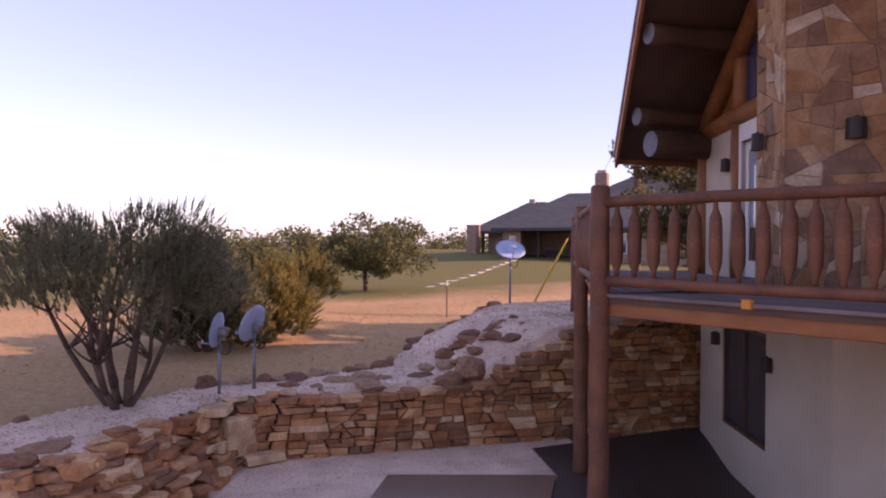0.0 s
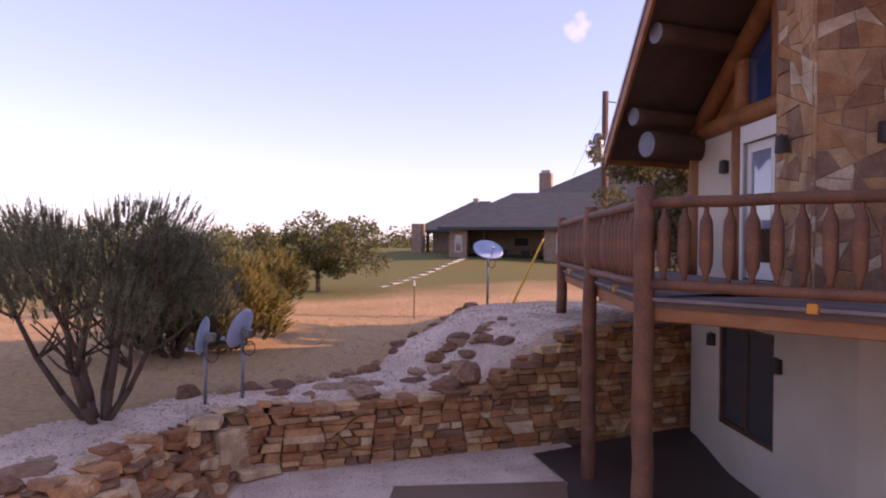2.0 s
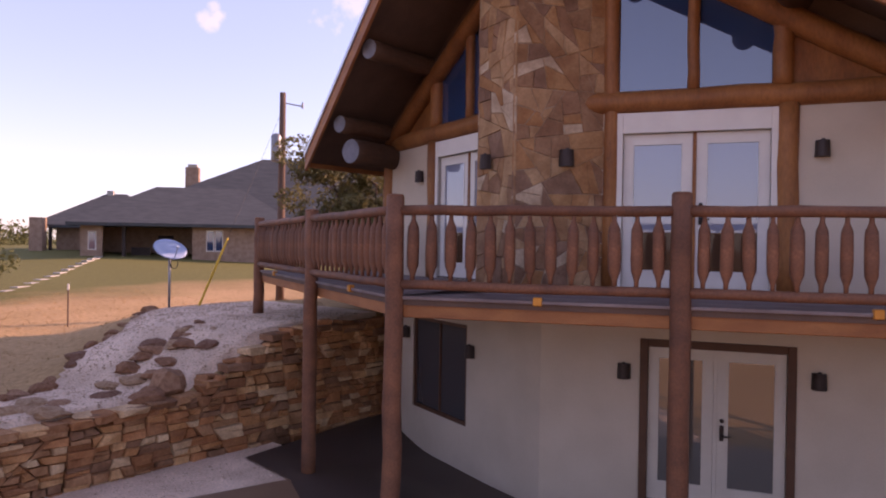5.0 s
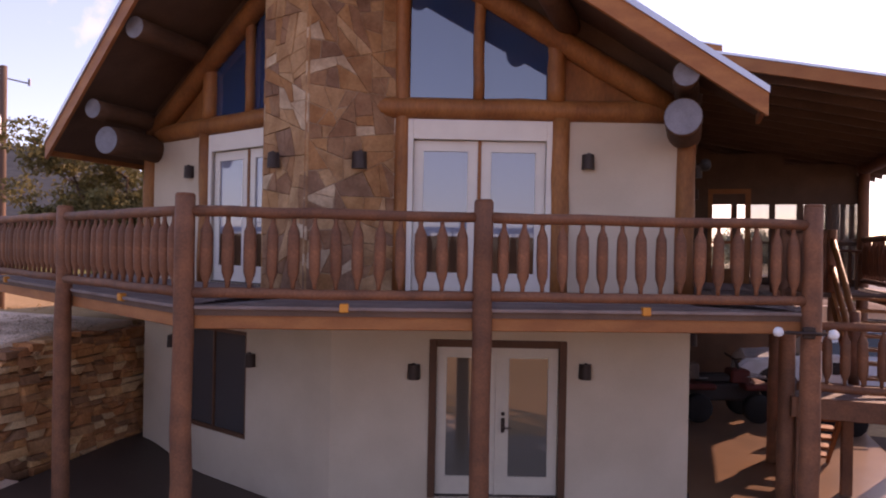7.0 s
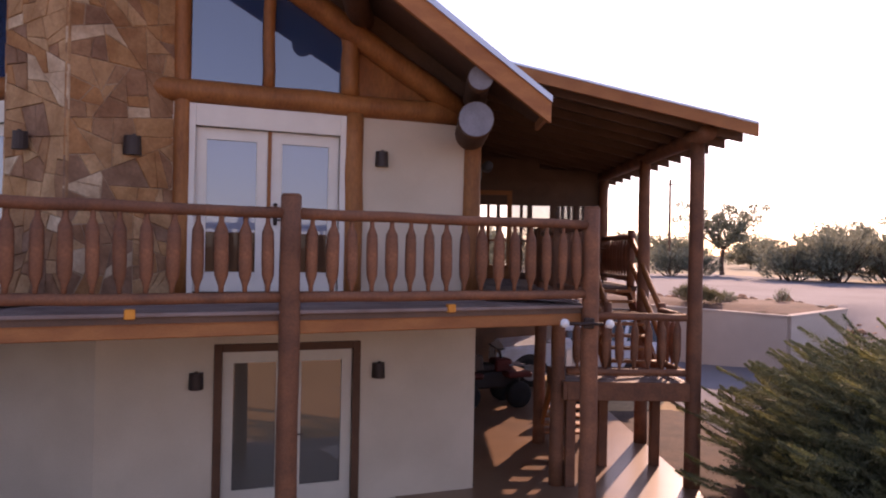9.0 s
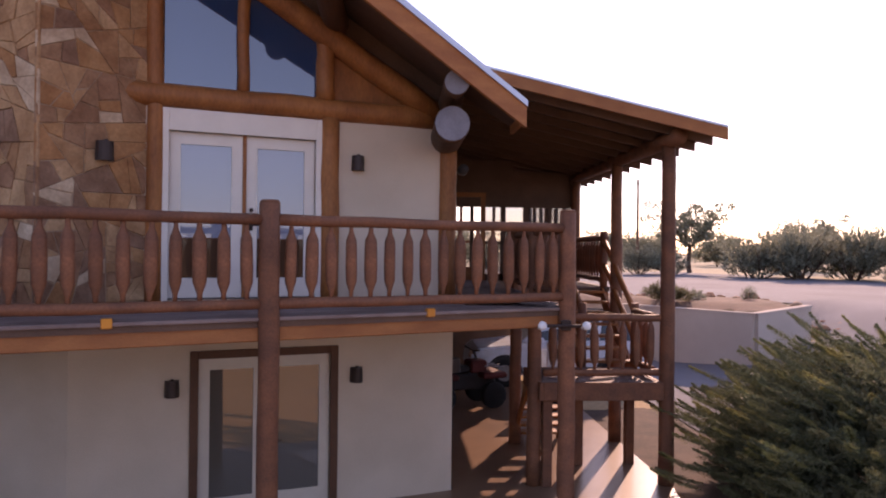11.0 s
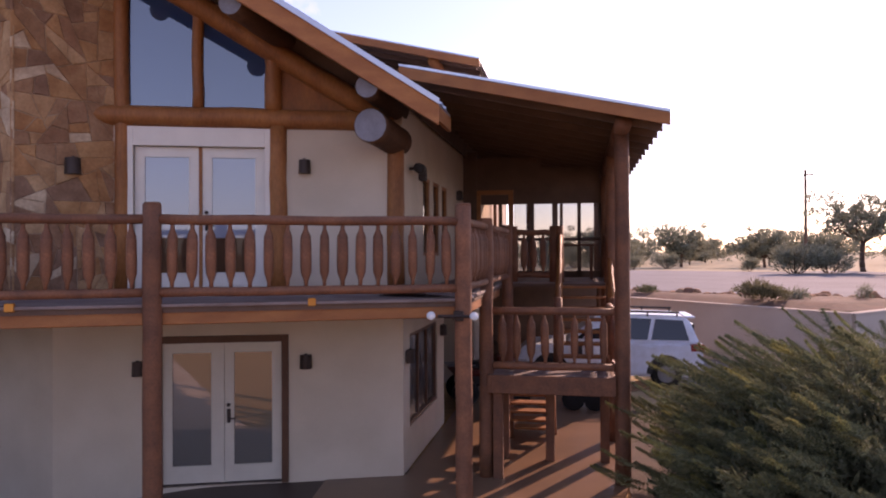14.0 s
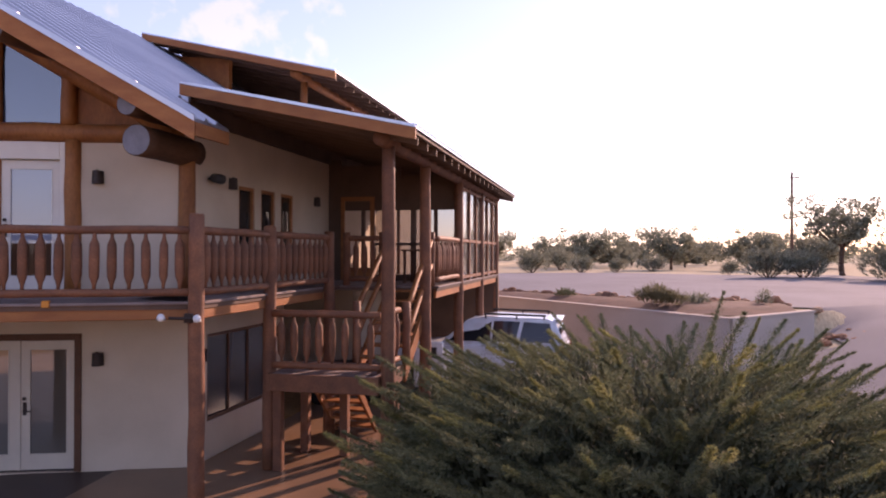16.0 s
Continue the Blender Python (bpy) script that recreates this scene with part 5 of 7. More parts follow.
BOULDERS = [boulder_mesh(k, f) for k, f in ((1, 0.6), (2, 0.75), (3, 0.45), (4, 0.9), (5, 0.55))]


def boulder(x, y, r, z=None, label="rough red-brown boulder half sunk in the gravel", group="boulders", flat=1.0):
    z = ground_z(x, y) if z is None else z
    ob = new("boulder", random.choice(BOULDERS))
    ob.matrix_basis = pose(x, y, z + 0.05 * r, random.uniform(-8, 8), random.uniform(-8, 8), random.uniform(0, 360)) @ Matrix.Diagonal((r * random.uniform(0.85, 1.2), r, r * flat * random.uniform(0.8, 1.1), 1))
    return tagged(ob, label, "boulder", group)


random.seed(11)
boulder(-11.75, 3.85, 0.30, label="large round red-brown boulder on the gravel slope", flat=1.15)
boulder(-11.6, 3.45, 0.24, flat=1.1)
for k in range(34):                               # flat stones set in the slope above the wall
    y = random.uniform(0.8, 4.9)
    x = -11.75 - random.uniform(0.0, 0.95) - 0.3 * max(0, y - 2.6) * random.random()
    boulder(x, y, random.uniform(0.13, 0.27), ground_z(x, y) - 0.03, flat=0.8)
for k in range(30):                               # the border between gravel and grass
    y = -3.0 + k * 0.31
    if random.random() < (0.35 if y < -0.6 else 0.95):
        boulder(-11.2 - polyline(GRAVEL_WIDE, y) - random.uniform(0, 0.15), y + random.uniform(-0.1, 0.1), random.uniform(0.1, 0.22), label="border rock between gravel and dry grass", group="border rocks")
for k in range(9):
    boulder(-12.7 + random.uniform(-0.4, 0.4), 4.75 + random.uniform(-0.22, 0.22) + 0.05 * k, random.uniform(0.06, 0.13), label="small rock of a low rock pile", group="rock pile")
for x, y, r in ((-9.75, -2.35, 0.34), (-9.3, -2.5, 0.3), (-10.1, -2.25, 0.2)):
    boulder(x, y, r, label="flat rust-coloured slab lying on the gravel", group="loose slabs", flat=0.42)


# ---- plants ----
def leaves_object(name, tris, material, parent, label=""):
    v = np.asarray(tris, dtype=np.float64).reshape(-1, 3)
    me = bpy.data.meshes.new(name)
    n = len(v) // 3
    me.vertices.add(len(v))
    me.vertices.foreach_set("co", v.ravel())
    me.loops.add(len(v))
    me.loops.foreach_set("vertex_index", np.arange(len(v), dtype=np.int32))
    me.polygons.add(n)
    me.polygons.foreach_set("loop_start", np.arange(0, len(v), 3, dtype=np.int32))
    me.update(calc_edges=True)
    me.materials.append(material)
    ob = new(name, me)
    ob.parent = parent
    ob.matrix_parent_inverse = parent.matrix_basis.inverted()
    if label:
        ob["label"] = label
    return ob


def plumes(bases, dirs, lengths, width, per, rng, droop=0.0):
    """Feathery sprays: small pointed leaves set along an axis, shorter towards the tip."""
    n = len(bases)
    d = dirs / np.linalg.norm(dirs, axis=1, keepdims=True)
    f = np.linspace(0.02, 1.0, per)[None, :, None]
    L = lengths[:, None, None]
    axis_pts = bases[:, None, :] + d[:, None, :] * f * L
    axis_pts[..., 2] -= (droop * L * f ** 2)[..., 0]
    r = rng.normal(size=(n, per, 3))
    side = np.cross(np.broadcast_to(d[:, None, :], (n, per, 3)), r)
    side /= np.linalg.norm(side, axis=2, keepdims=True) + 1e-9
    w = width[:, None, None] * (1.05 - 0.85 * f) * rng.uniform(0.6, 1.2, (n, per, 1))
    tip = axis_pts + side * w + d[:, None, :] * w * 1.5
    cr = np.cross(d[:, None, :], side)
    hw = w * 0.34
    a, b = axis_pts + cr * hw, axis_pts - cr * hw
    return np.stack([a, b, tip], axis=2).reshape(-1, 3)


def blobs(centres, radii, count, size, rng):
    """Loose small leaves round the given centres."""
    k = rng.integers(0, len(centres), count)
    p = rng.normal(size=(count, 3))
    p /= np.linalg.norm(p, axis=1, keepdims=True)
    p = centres[k] + p * (radii[k] * rng.uniform(0.25, 1.0, count) ** 0.5)[:, None] * np.array([1, 1, 0.75])
    a = rng.normal(size=(count, 3))
    b = rng.normal(size=(count, 3))
    a /= np.linalg.norm(a, axis=1, keepdims=True)
    b = np.cross(a, b)
    b /= np.linalg.norm(b, axis=1, keepdims=True)
    s = size * rng.uniform(0.6, 1.3, (count, 1))
    return np.stack([p - a * s - b * s * 0.5, p + a * s * 0.2 + b * s * 0.7, p + a * s * 1.1 - b * s * 0.3], axis=1).reshape(-1, 3)


def limb(bm, a, b, r0, r1, bend, rnd, seg=7):
    """A bent, tapering limb; gives back points along it."""
    a, b = Vector(a), Vector(b)
    side = Vector((rnd.uniform(-1, 1), rnd.uniform(-1, 1), rnd.uniform(-0.3, 0.3))) * bend * (b - a).length
    pts = [a + (b - a) * f + side * math.sin(f * math.pi) + Vector((0, 0, -0.06 * (b - a).length * math.sin(f * math.pi))) for f in (0, 0.25, 0.5, 0.75, 1)]
    for k, (p, q) in enumerate(zip(pts, pts[1:])):
        tube(bm, p, q, r0 + (r1 - r0) * k / 4, r0 + (r1 - r0) * (k + 1) / 4, seg)
    return pts


def shrub_tree(name, at, label, height, spread, clear, stems, material, seed, count=1500, leaf=0.45, up=1.0, width=0.09, density=14, lean=(0, 0), category="tree", clump=0.36, lumps_count=26, stem=0.026):
    """A many-stemmed tree: bare crooked limbs below, tufted upright sprays above."""
    rnd, rng = random.Random(seed), np.random.default_rng(seed)
    at = Vector(at)
    t = thing(name, label, category, at)
    bm = B()
    tips = []
    for k in range(stems):
        ang = math.tau * (k + rnd.uniform(0, 0.6)) / stems
        rad = spread * rnd.uniform(0.25, 0.6)
        end = at + Vector((math.cos(ang) * rad + lean[0], math.sin(ang) * rad + lean[1], clear + (height - clear) * rnd.uniform(0.25, 0.5)))
        st = at + Vector((math.cos(ang) * 0.06 * height * 0.4, math.sin(ang) * 0.06 * height * 0.4, -0.1))
        pts = limb(bm, st, end, stem * height * rnd.uniform(0.6, 1.1), 0.007 * height, 0.13, rnd)
        for q in pts[2:]:
            for _ in range(3):
                e = q + Vector((rnd.uniform(-1, 1) * spread * 0.28, rnd.uniform(-1, 1) * spread * 0.28, (height - clear) * rnd.uniform(0.12, 0.35)))
                limb(bm, q, e, 0.007 * height, 0.003 * height, 0.12, rnd, 5)
                tips.append(e)
    part("trunk", bm, BARK, t, "bare crooked grey-brown stems", True)
    # the crown: sprays inside a lumpy dome
    lumps = [Vector((rnd.uniform(-1, 1), rnd.uniform(-1, 1), rnd.uniform(0.0, 1.0))) for _ in range(lumps_count)]
    lumps = [v for v in lumps if v.x ** 2 + v.y ** 2 + (v.z * 0.8) ** 2 < 1.05]
    cz, chh = clear, height - clear
    bases, dirs = [], []
    while len(bases) < count:
        c = rnd.choice(lumps)
        v = Vector((rng.normal(), rng.normal(), rng.normal())).normalized() * rnd.uniform(0.3, 1.0) ** 0.5 * clump
        p = c * 0.74 + v
        pos = at + Vector((p.x * spread + lean[0], p.y * spread + lean[1], cz + chh * (0.12 + p.z * 0.78)))
        bases.append(pos)
        dirs.append(Vector((p.x * 0.7 + v.x, p.y * 0.7 + v.y, up + 0.4 * v.z + rnd.uniform(-0.4, 0.4))))
    lengths = rng.uniform(0.5, 1.1, count) * leaf
    tri = plumes(np.array(bases), np.array(dirs), lengths, np.full(count, width), density, rng)
    leaves_object("crown", tri, material, t)
    return t


def broad_tree(name, at, label, height, spread, trunk, material, seed, count=9000, leaf=0.09, category="tree"):
    """A single-stemmed tree with a wide, broken crown of small leaves."""
    rnd, rng = random.Random(seed), np.random.default_rng(seed)
    at = Vector(at)
    t = thing(name, label, category, at)
    bm = B()
    fork = at + Vector((rnd.uniform(-0.1, 0.1), rnd.uniform(-0.1, 0.1), trunk))
    limb(bm, at - Vector((0, 0, 0.1)), fork, 0.035 * height, 0.026 * height, 0.05, rnd, 9)
    cs, rs = [], []
    for k in range(9):
        ang = math.tau * (k + rnd.uniform(-0.3, 0.3)) / 9
        rad = spread * rnd.uniform(0.35, 0.8)
        e = fork + Vector((math.cos(ang) * rad, math.sin(ang) * rad, (height - trunk) * rnd.uniform(0.25, 0.8)))
        pts = limb(bm, fork, e, 0.017 * height, 0.006 * height, 0.12, rnd, 6)
        for q in pts[2:]:
            for _ in range(3):
                g = q + Vector((rnd.gauss(0, 1) * spread * 0.22, rnd.gauss(0, 1) * spread * 0.22, rnd.uniform(-0.12, 0.22) * (height - trunk)))
                limb(bm, q, g, 0.005 * height, 0.002 * height, 0.1, rnd, 4)
                cs.append(g)
                rs.append(spread * rnd.uniform(0.12, 0.28))
    part("trunk", bm, BARK, t, "", True)
    leaves_object("crown", blobs(np.array(cs), np.array(rs), count, leaf, rng), material, t)
    return t


gz = ground_z
shrub_tree("tree", (-11.85, -1.75, gz(-11.85, -1.75)), "many-stemmed evergreen tree with dark tufted crown on gravel", 3.45, 2.15, 1.42, 10, LEAF_DARK, 3, 4600, 0.32, 1.1, 0.042, 18, clump=0.26, lumps_count=46, stem=0.019)
shrub_tree("shrub", (-16.2, -0.75, gz(-16.2, -0.75)), "dark evergreen shrub at the edge of the meadow", 2.5, 1.35, 0.25, 7, LEAF_DARK, 5, 1500, 0.45, 0.9, 0.1, 14, category="shrub")
shrub_tree("shrub", (-17.6, 0.55, gz(-17.6, 0.55)), "yellow-green bushy shrub in the evening sun", 2.05, 1.3, 0.1, 7, LEAF_YELLOW, 6, 1600, 0.45, 0.8, 0.1, 14, category="shrub")
shrub_tree("shrub", (-19.4, 1.7, gz(-19.4, 1.7)), "olive shrub behind a yellow-green one", 2.1, 1.0, 0.7, 5, LEAF_YELLOW, 8, 700, 0.4, 0.7, 0.1, 12, category="shrub")
broad_tree("tree", (-24.0, 0.9, gz(-24, 0.9)), "small olive tree behind the yellow shrub", 2.75, 1.9, 0.9, LEAF_MESQ, 14, 7000, 0.07)
broad_tree("tree", (-33.2, 5.7, gz(-33.2, 5.7)), "spreading mesquite tree alone on the lawn", 3.5, 3.0, 1.0, LEAF_MESQ, 9, 12000, 0.085)
broad_tree("tree", (-14.5, 11.3, 1.9), "leafy tree standing close behind the deck", 4.1, 2.3, 1.1, LEAF_OLIVE, 10, 30000, 0.06)


def juniper():
    """A wide spreading juniper: broad feathered boughs that rake up and outwards over a dark heart."""
    rng = np.random.default_rng(21)
    rnd = random.Random(21)
    c = Vector((4.95, 7.0, 0))
    t = thing("juniper", "wide spreading green juniper with feathery raked boughs", "shrub", c)
    bm = B()
    for k in range(14):
        a = math.tau * k / 14 + rnd.uniform(-0.15, 0.15)
        limb(bm, c + Vector((0, 0, -0.05)), c + Vector((math.cos(a) * 2.4, math.sin(a) * 2.2, rnd.uniform(0.8, 1.5))), 0.06, 0.02, 0.08, rnd, 6)
    part("trunk", bm, BARK, t, "", True)
    up = np.array([0, 0, 1.0])
    n = 1000
    a = rng.uniform(0, math.tau, n)
    el = np.arcsin(rng.uniform(0.0, 1.0, n) ** 1.1)
    lump = 1 + 0.06 * np.sin(a * 5 + 1.3 * np.sin(el * 6)) + 0.04 * np.sin(a * 9 + 4 * el)
    depth = rng.uniform(0.6, 0.85, n)
    out = np.cos(el) ** 0.75 * lump * depth
    b = np.stack([c.x + np.cos(a) * out * 3.7, c.y + np.sin(a) * out * 3.4, 0.12 + 2.3 * np.sin(el) ** 0.85 * lump * depth], 1)
    flat = 0.45 + 0.75 * np.cos(el)
    d = np.stack([np.cos(a) * flat + rng.normal(size=n) * 0.25 - 0.15, np.sin(a) * flat + rng.normal(size=n) * 0.25, 0.12 + 0.3 * rng.uniform(size=n)], 1)
    d /= np.linalg.norm(d, axis=1, keepdims=True)
    l = np.where(rng.uniform(size=n) < 0.8, rng.uniform(0.6, 0.85, n), rng.uniform(0.85, 1.02, n))
    side = np.cross(d, up)
    side /= np.linalg.norm(side, axis=1, keepdims=True)
    roll = rng.normal(size=(n, 1)) * 0.45
    side = side * np.cos(roll) + np.cross(side, d) * np.sin(roll)
    crest = np.cross(side, d)
    young = rng.uniform(size=n) < 0.4
    for name, material, pick, fs, label in (("crown", LEAF_JUN, np.ones(n, bool), np.linspace(0.05, 0.62, 9), ""), ("outer_growth", LEAF_JUN, ~young, np.linspace(0.69, 1.0, 6), ""), ("fresh_growth", LEAF_TIP, young, np.linspace(0.69, 1.0, 6), "lighter yellow-green growing tips")):
        B2, D2, L2 = [], [], []
        b1, d1, l1, s1, c1 = b[pick], d[pick], l[pick], side[pick], crest[pick]
        for f in fs:
            p = b1 + d1 * (l1 * f)[:, None] + up * (0.15 * l1 * f * f)[:, None]
            grow = d1 + up * (0.22 * f)
            for s, rise in ((-1, 0.1), (1, 0.1), (-0.6, 0.45), (0.6, 0.45), (-0.3, 0.1), (0.3, 0.1), (0.0, 0.6), (-0.9, -0.35), (0.9, -0.35)):
                B2.append(p)
                D2.append(grow + s1 * s * 0.66 + c1 * rise * 0.4 + rng.normal(size=d1.shape) * 0.07)
                L2.append((l1 * 0.56 * (1 - f) ** 0.8 + 0.06) * rng.uniform(0.7, 1.12, len(l1)))
        leaves_object(name, plumes(np.concatenate(B2), np.concatenate(D2), np.concatenate(L2), np.full(len(B2) * len(b1), 0.03), 7, rng, 0.0), material, t, label)
    # inner leaves take a darker green that stands for shade inside the bush
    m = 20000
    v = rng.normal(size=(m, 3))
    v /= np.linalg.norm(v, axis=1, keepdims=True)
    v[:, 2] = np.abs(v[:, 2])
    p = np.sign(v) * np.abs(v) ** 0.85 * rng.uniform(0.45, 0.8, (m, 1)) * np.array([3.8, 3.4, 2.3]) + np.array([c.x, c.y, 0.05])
    leaves_object("inner_growth", plumes(p, v + up * 0.4 + rng.normal(size=(m, 3)) * 0.35, np.full(m, 0.3), np.full(m, 0.08), 6, rng), LEAF_INNER, t, "inner growth in leaves darkened for shade")


juniper()
MULCH = mat("dark bark mulch", (0.10, 0.062, 0.042), 0.95, second=(0.065, 0.042, 0.03), scale=2, fine=0.4, bump=0.6, bump_scale=25)


def shrub_bed(x, y):
    wave = 0.08 * math.sin(3 * x) + 0.07 * math.sin(2.3 * y + 1)
    return ((x - 5.0) / 4.4) ** 2 + ((y - 7.2) / 4.4) ** 2 < 1 + wave or (x < 3.4 + wave and 7.0 < y < 13.2 + wave)


tagged(sheet_object("shrub_bed", sheet([1.44 + 0.09 * k for k in range(92)], [2.6 + 0.09 * k for k in range(122)], ground_z, shrub_bed, 0.03), MULCH), "dark mulched ground round a spreading juniper", "planting bed", kind="structure")

# ---- west side: dishes, pole, stake, stepping stones ----
def dish(at, height, heading, tilt, size, label):
    """An offset dish on a mast, with its feed arm."""
    at = Vector(at)
    t = thing("satellite_dish", label, "satellite dish", at, "satellite dishes")
    head = at + Vector((0, 0, height))
    bm = B()
    tube(bm, at - Vector((0, 0, 0.1)), head - Vector((0, 0, 0.1)), 0.028, 0.028, 10)
    part("mast", bm, STEEL, t, "", True)
    f = Vector((math.cos(radians(heading)) * math.cos(radians(tilt)), math.sin(radians(heading)) * math.cos(radians(tilt)), math.sin(radians(tilt))))
    m = Matrix.Translation(head) @ f.to_track_quat("Z", "Y").to_matrix().to_4x4()
    bm = B()
    front, back = [], []
    for rr in range(6):
        r = rr / 5
        for lst, o in ((front, 0.012), (back, 0.0)):
            lst.append([bm.verts.new(m @ Vector((math.cos(a * math.tau / 24) * r * size, math.sin(a * math.tau / 24) * r * size * 1.12, 0.16 * size * r * r + o))) for a in range(24)] if rr else [bm.verts.new(m @ Vector((0, 0, o)))])
    for lst, flip in ((front, False), (back, True)):
        for a in range(24):
            q = [(lst[0][0], lst[1][a], lst[1][(a + 1) % 24])] + [(lst[k][a], lst[k + 1][a], lst[k + 1][(a + 1) % 24], lst[k][(a + 1) % 24]) for k in range(1, 5)]
            for face in q:
                bm.faces.new(face[::-1] if flip else face)
    for a in range(24):
        bm.faces.new((front[5][a], back[5][a], back[5][(a + 1) % 24], front[5][(a + 1) % 24]))
    part("reflector", bm, GREYPAINT, t, "blue-grey enamelled reflector", True)
    bm = B()
    tube(bm, m @ Vector((0, -size * 0.9, 0)), m @ Vector((0, -size * 1.0, size * 0.95)), 0.014, 0.014, 8)
    box(bm, -0.035, -size * 1.05, size * 0.9, 0.035, -size * 0.85, size * 1.02, m, 0.008)
    part("feed_arm", bm, GREYPAINT, t, "feed arm with receiver")
    bm = B()
    box(bm, -0.06, -0.06, -0.14, 0.06, 0.06, -0.0, m, 0.01)
    tube(bm, head - Vector((0, 0, 0.14)), m @ Vector((0, 0, -0.08)), 0.03, 0.03, 8)
    part("mount", bm, STEEL, t)
    bm = B()
    prev = None
    for k in range(14):
        a = k / 13 * math.tau * 1.1
        p = head + Vector((0.03 + 0.02 * k / 13, 0.09 - 0.09 * math.cos(a), -0.28 - 0.11 * math.sin(a)))
        if prev:
            tube(bm, prev, p, 0.008, 0.008, 6)
        prev = p
    part("cable", bm, SCREEN, t, "loop of black cable")
    return t


dish((-11.86, -0.31, gz(-11.86, -0.31)), 1.05, 248, 10, 0.26, "blue-grey satellite dish on a short mast in gravel")
dish((-11.88, 0.23, gz(-11.88, 0.23)), 1.08, 230, 22, 0.29, "blue-grey satellite dish tilted skyward on a mast")
dish((-16.1, 6.32, gz(-16.1, 6.32)), 1.3, 350, 57, 0.36, "satellite dish on a mast at the top of the mound")

WOODPOLE = mat("weathered pole wood", (0.17, 0.10, 0.07), 0.9, second=(0.12, 0.075, 0.055), scale=5, stretch=(1, 1, 0.2), fine=0.25, bump=0.4)
PZ = gz(-18.6, 11.3)
pole = thing("utility_pole", "wooden utility pole with a grey transformer can", "utility pole", (-18.6, 11.3, PZ))
part("shaft", tube(B(), (-18.6, 11.3, PZ - 0.2), (-18.6, 11.3, 7.85), 0.13, 0.09, 12, 4, 0.005), WOODPOLE, pole, "", True)
bm = B()
lathe(bm, (-18.52, 11.02, 5.75), [(0.14, 0), (0.15, 0.04), (0.15, 0.72), (0.12, 0.8), (0.03, 0.84)], 14)
part("transformer", bm, STEEL, pole, "grey transformer can", True)
bm = B()
tube(bm, (-18.6, 11.3, 7.55), (-18.35, 11.85, 7.5), 0.02, 0.02, 6)
tube(bm, (-18.35, 11.85, 7.44), (-18.35, 11.85, 7.62), 0.035, 0.03, 8)
part("insulator_arm", bm, STEEL, pole)
part("fuse_arm", tube(B(), (-18.6, 11.3, 6.5), (-18.45, 11.6, 6.45), 0.02, 0.02, 6), STEEL, pole)
GZ = gz(-15.4, 6.6)
wire = thing("guy_wire", "steel guy wire with a yellow plastic sleeve", "guy wire", (-15.4, 6.6, GZ))
A, Bp = Vector((-15.4, 6.6, GZ - 0.05)), Vector((-18.6, 11.28, 7.3))
part("cable", tube(B(), A, Bp, 0.005, 0.005, 6), SCREEN, wire)
YELLOW = mat("yellow plastic", (0.72, 0.42, 0.03), 0.5, fine=0.08, bump=0.05)
part("sleeve", tube(B(), A, A.lerp(Bp, 0.29), 0.028, 0.028, 10), YELLOW, wire, "yellow plastic sleeve")
bm = B()
tube(bm, (-20.8, 6.1, gz(-20.8, 6.1) - 0.1), (-20.8, 6.1, gz(-20.8, 6.1) + 1.12), 0.022, 0.02, 8)
stake = tagged(part("marker_stake", bm, WOODPOLE), "thin marker stake with a white top in the grass", "stake")
part("cap", tube(B(), (-20.8, 6.1, gz(-20.8, 6.1) + 0.98), (-20.8, 6.1, gz(-20.8, 6.1) + 1.14), 0.03, 0.03, 8), WHITE, stake, "white cap")
PAVER = mat("pale paving stone", (0.46, 0.42, 0.36), 0.9, fine=0.2, bump=0.2)
for k in range(12):
    f = k / 11
    x, y = -33.5 - 16.0 * f, 9.0 + 11.0 * f
    bm = B()
    box(bm, -0.42, -0.2, -0.1, 0.42, 0.2, 0.035, pose(x, y, gz(x, y), 0, 0, 130 + random.uniform(-8, 8)), 0.02)
    tagged(part("stepping_stone", bm, PAVER), "pale flat stepping stone in the lawn", "stepping stone", "stepping stones")

# ---- the neighbouring house ----
BRICKY = mat("buff limestone veneer", (0.36, 0.24, 0.17), 0.9, second=(0.27, 0.17, 0.115), scale=3, fine=0.3, bump=0.3, bump_scale=12)
SHINGLE = mat("grey shingles", (0.075, 0.078, 0.078), 0.9, second=(0.055, 0.058, 0.06), scale=1.2, stretch=(1, 1, 6), fine=0.25, bump=0.4, bump_scale=14)
DARKTRIM = mat("dark eave trim", (0.06, 0.042, 0.036), 0.8, fine=0.15, bump=0.1)
NO = Vector((-50.6, 20.2, 1.75))
NU = Vector((0.66, 0.75, 0)).normalized()
NM = Matrix(((NU.x, -NU.y, 0, NO.x), (NU.y, NU.x, 0, NO.y), (0, 0, 1, NO.z), (0, 0, 0, 1)))
nb = thing("neighbour_house", "long single-storey stone house with hipped shingle roofs", "house", NO)


def nbox(name, q, material, parent, label=""):
    bm = B()
    box(bm, *q)
    return local_part(name, bm, NM, material, parent, label)


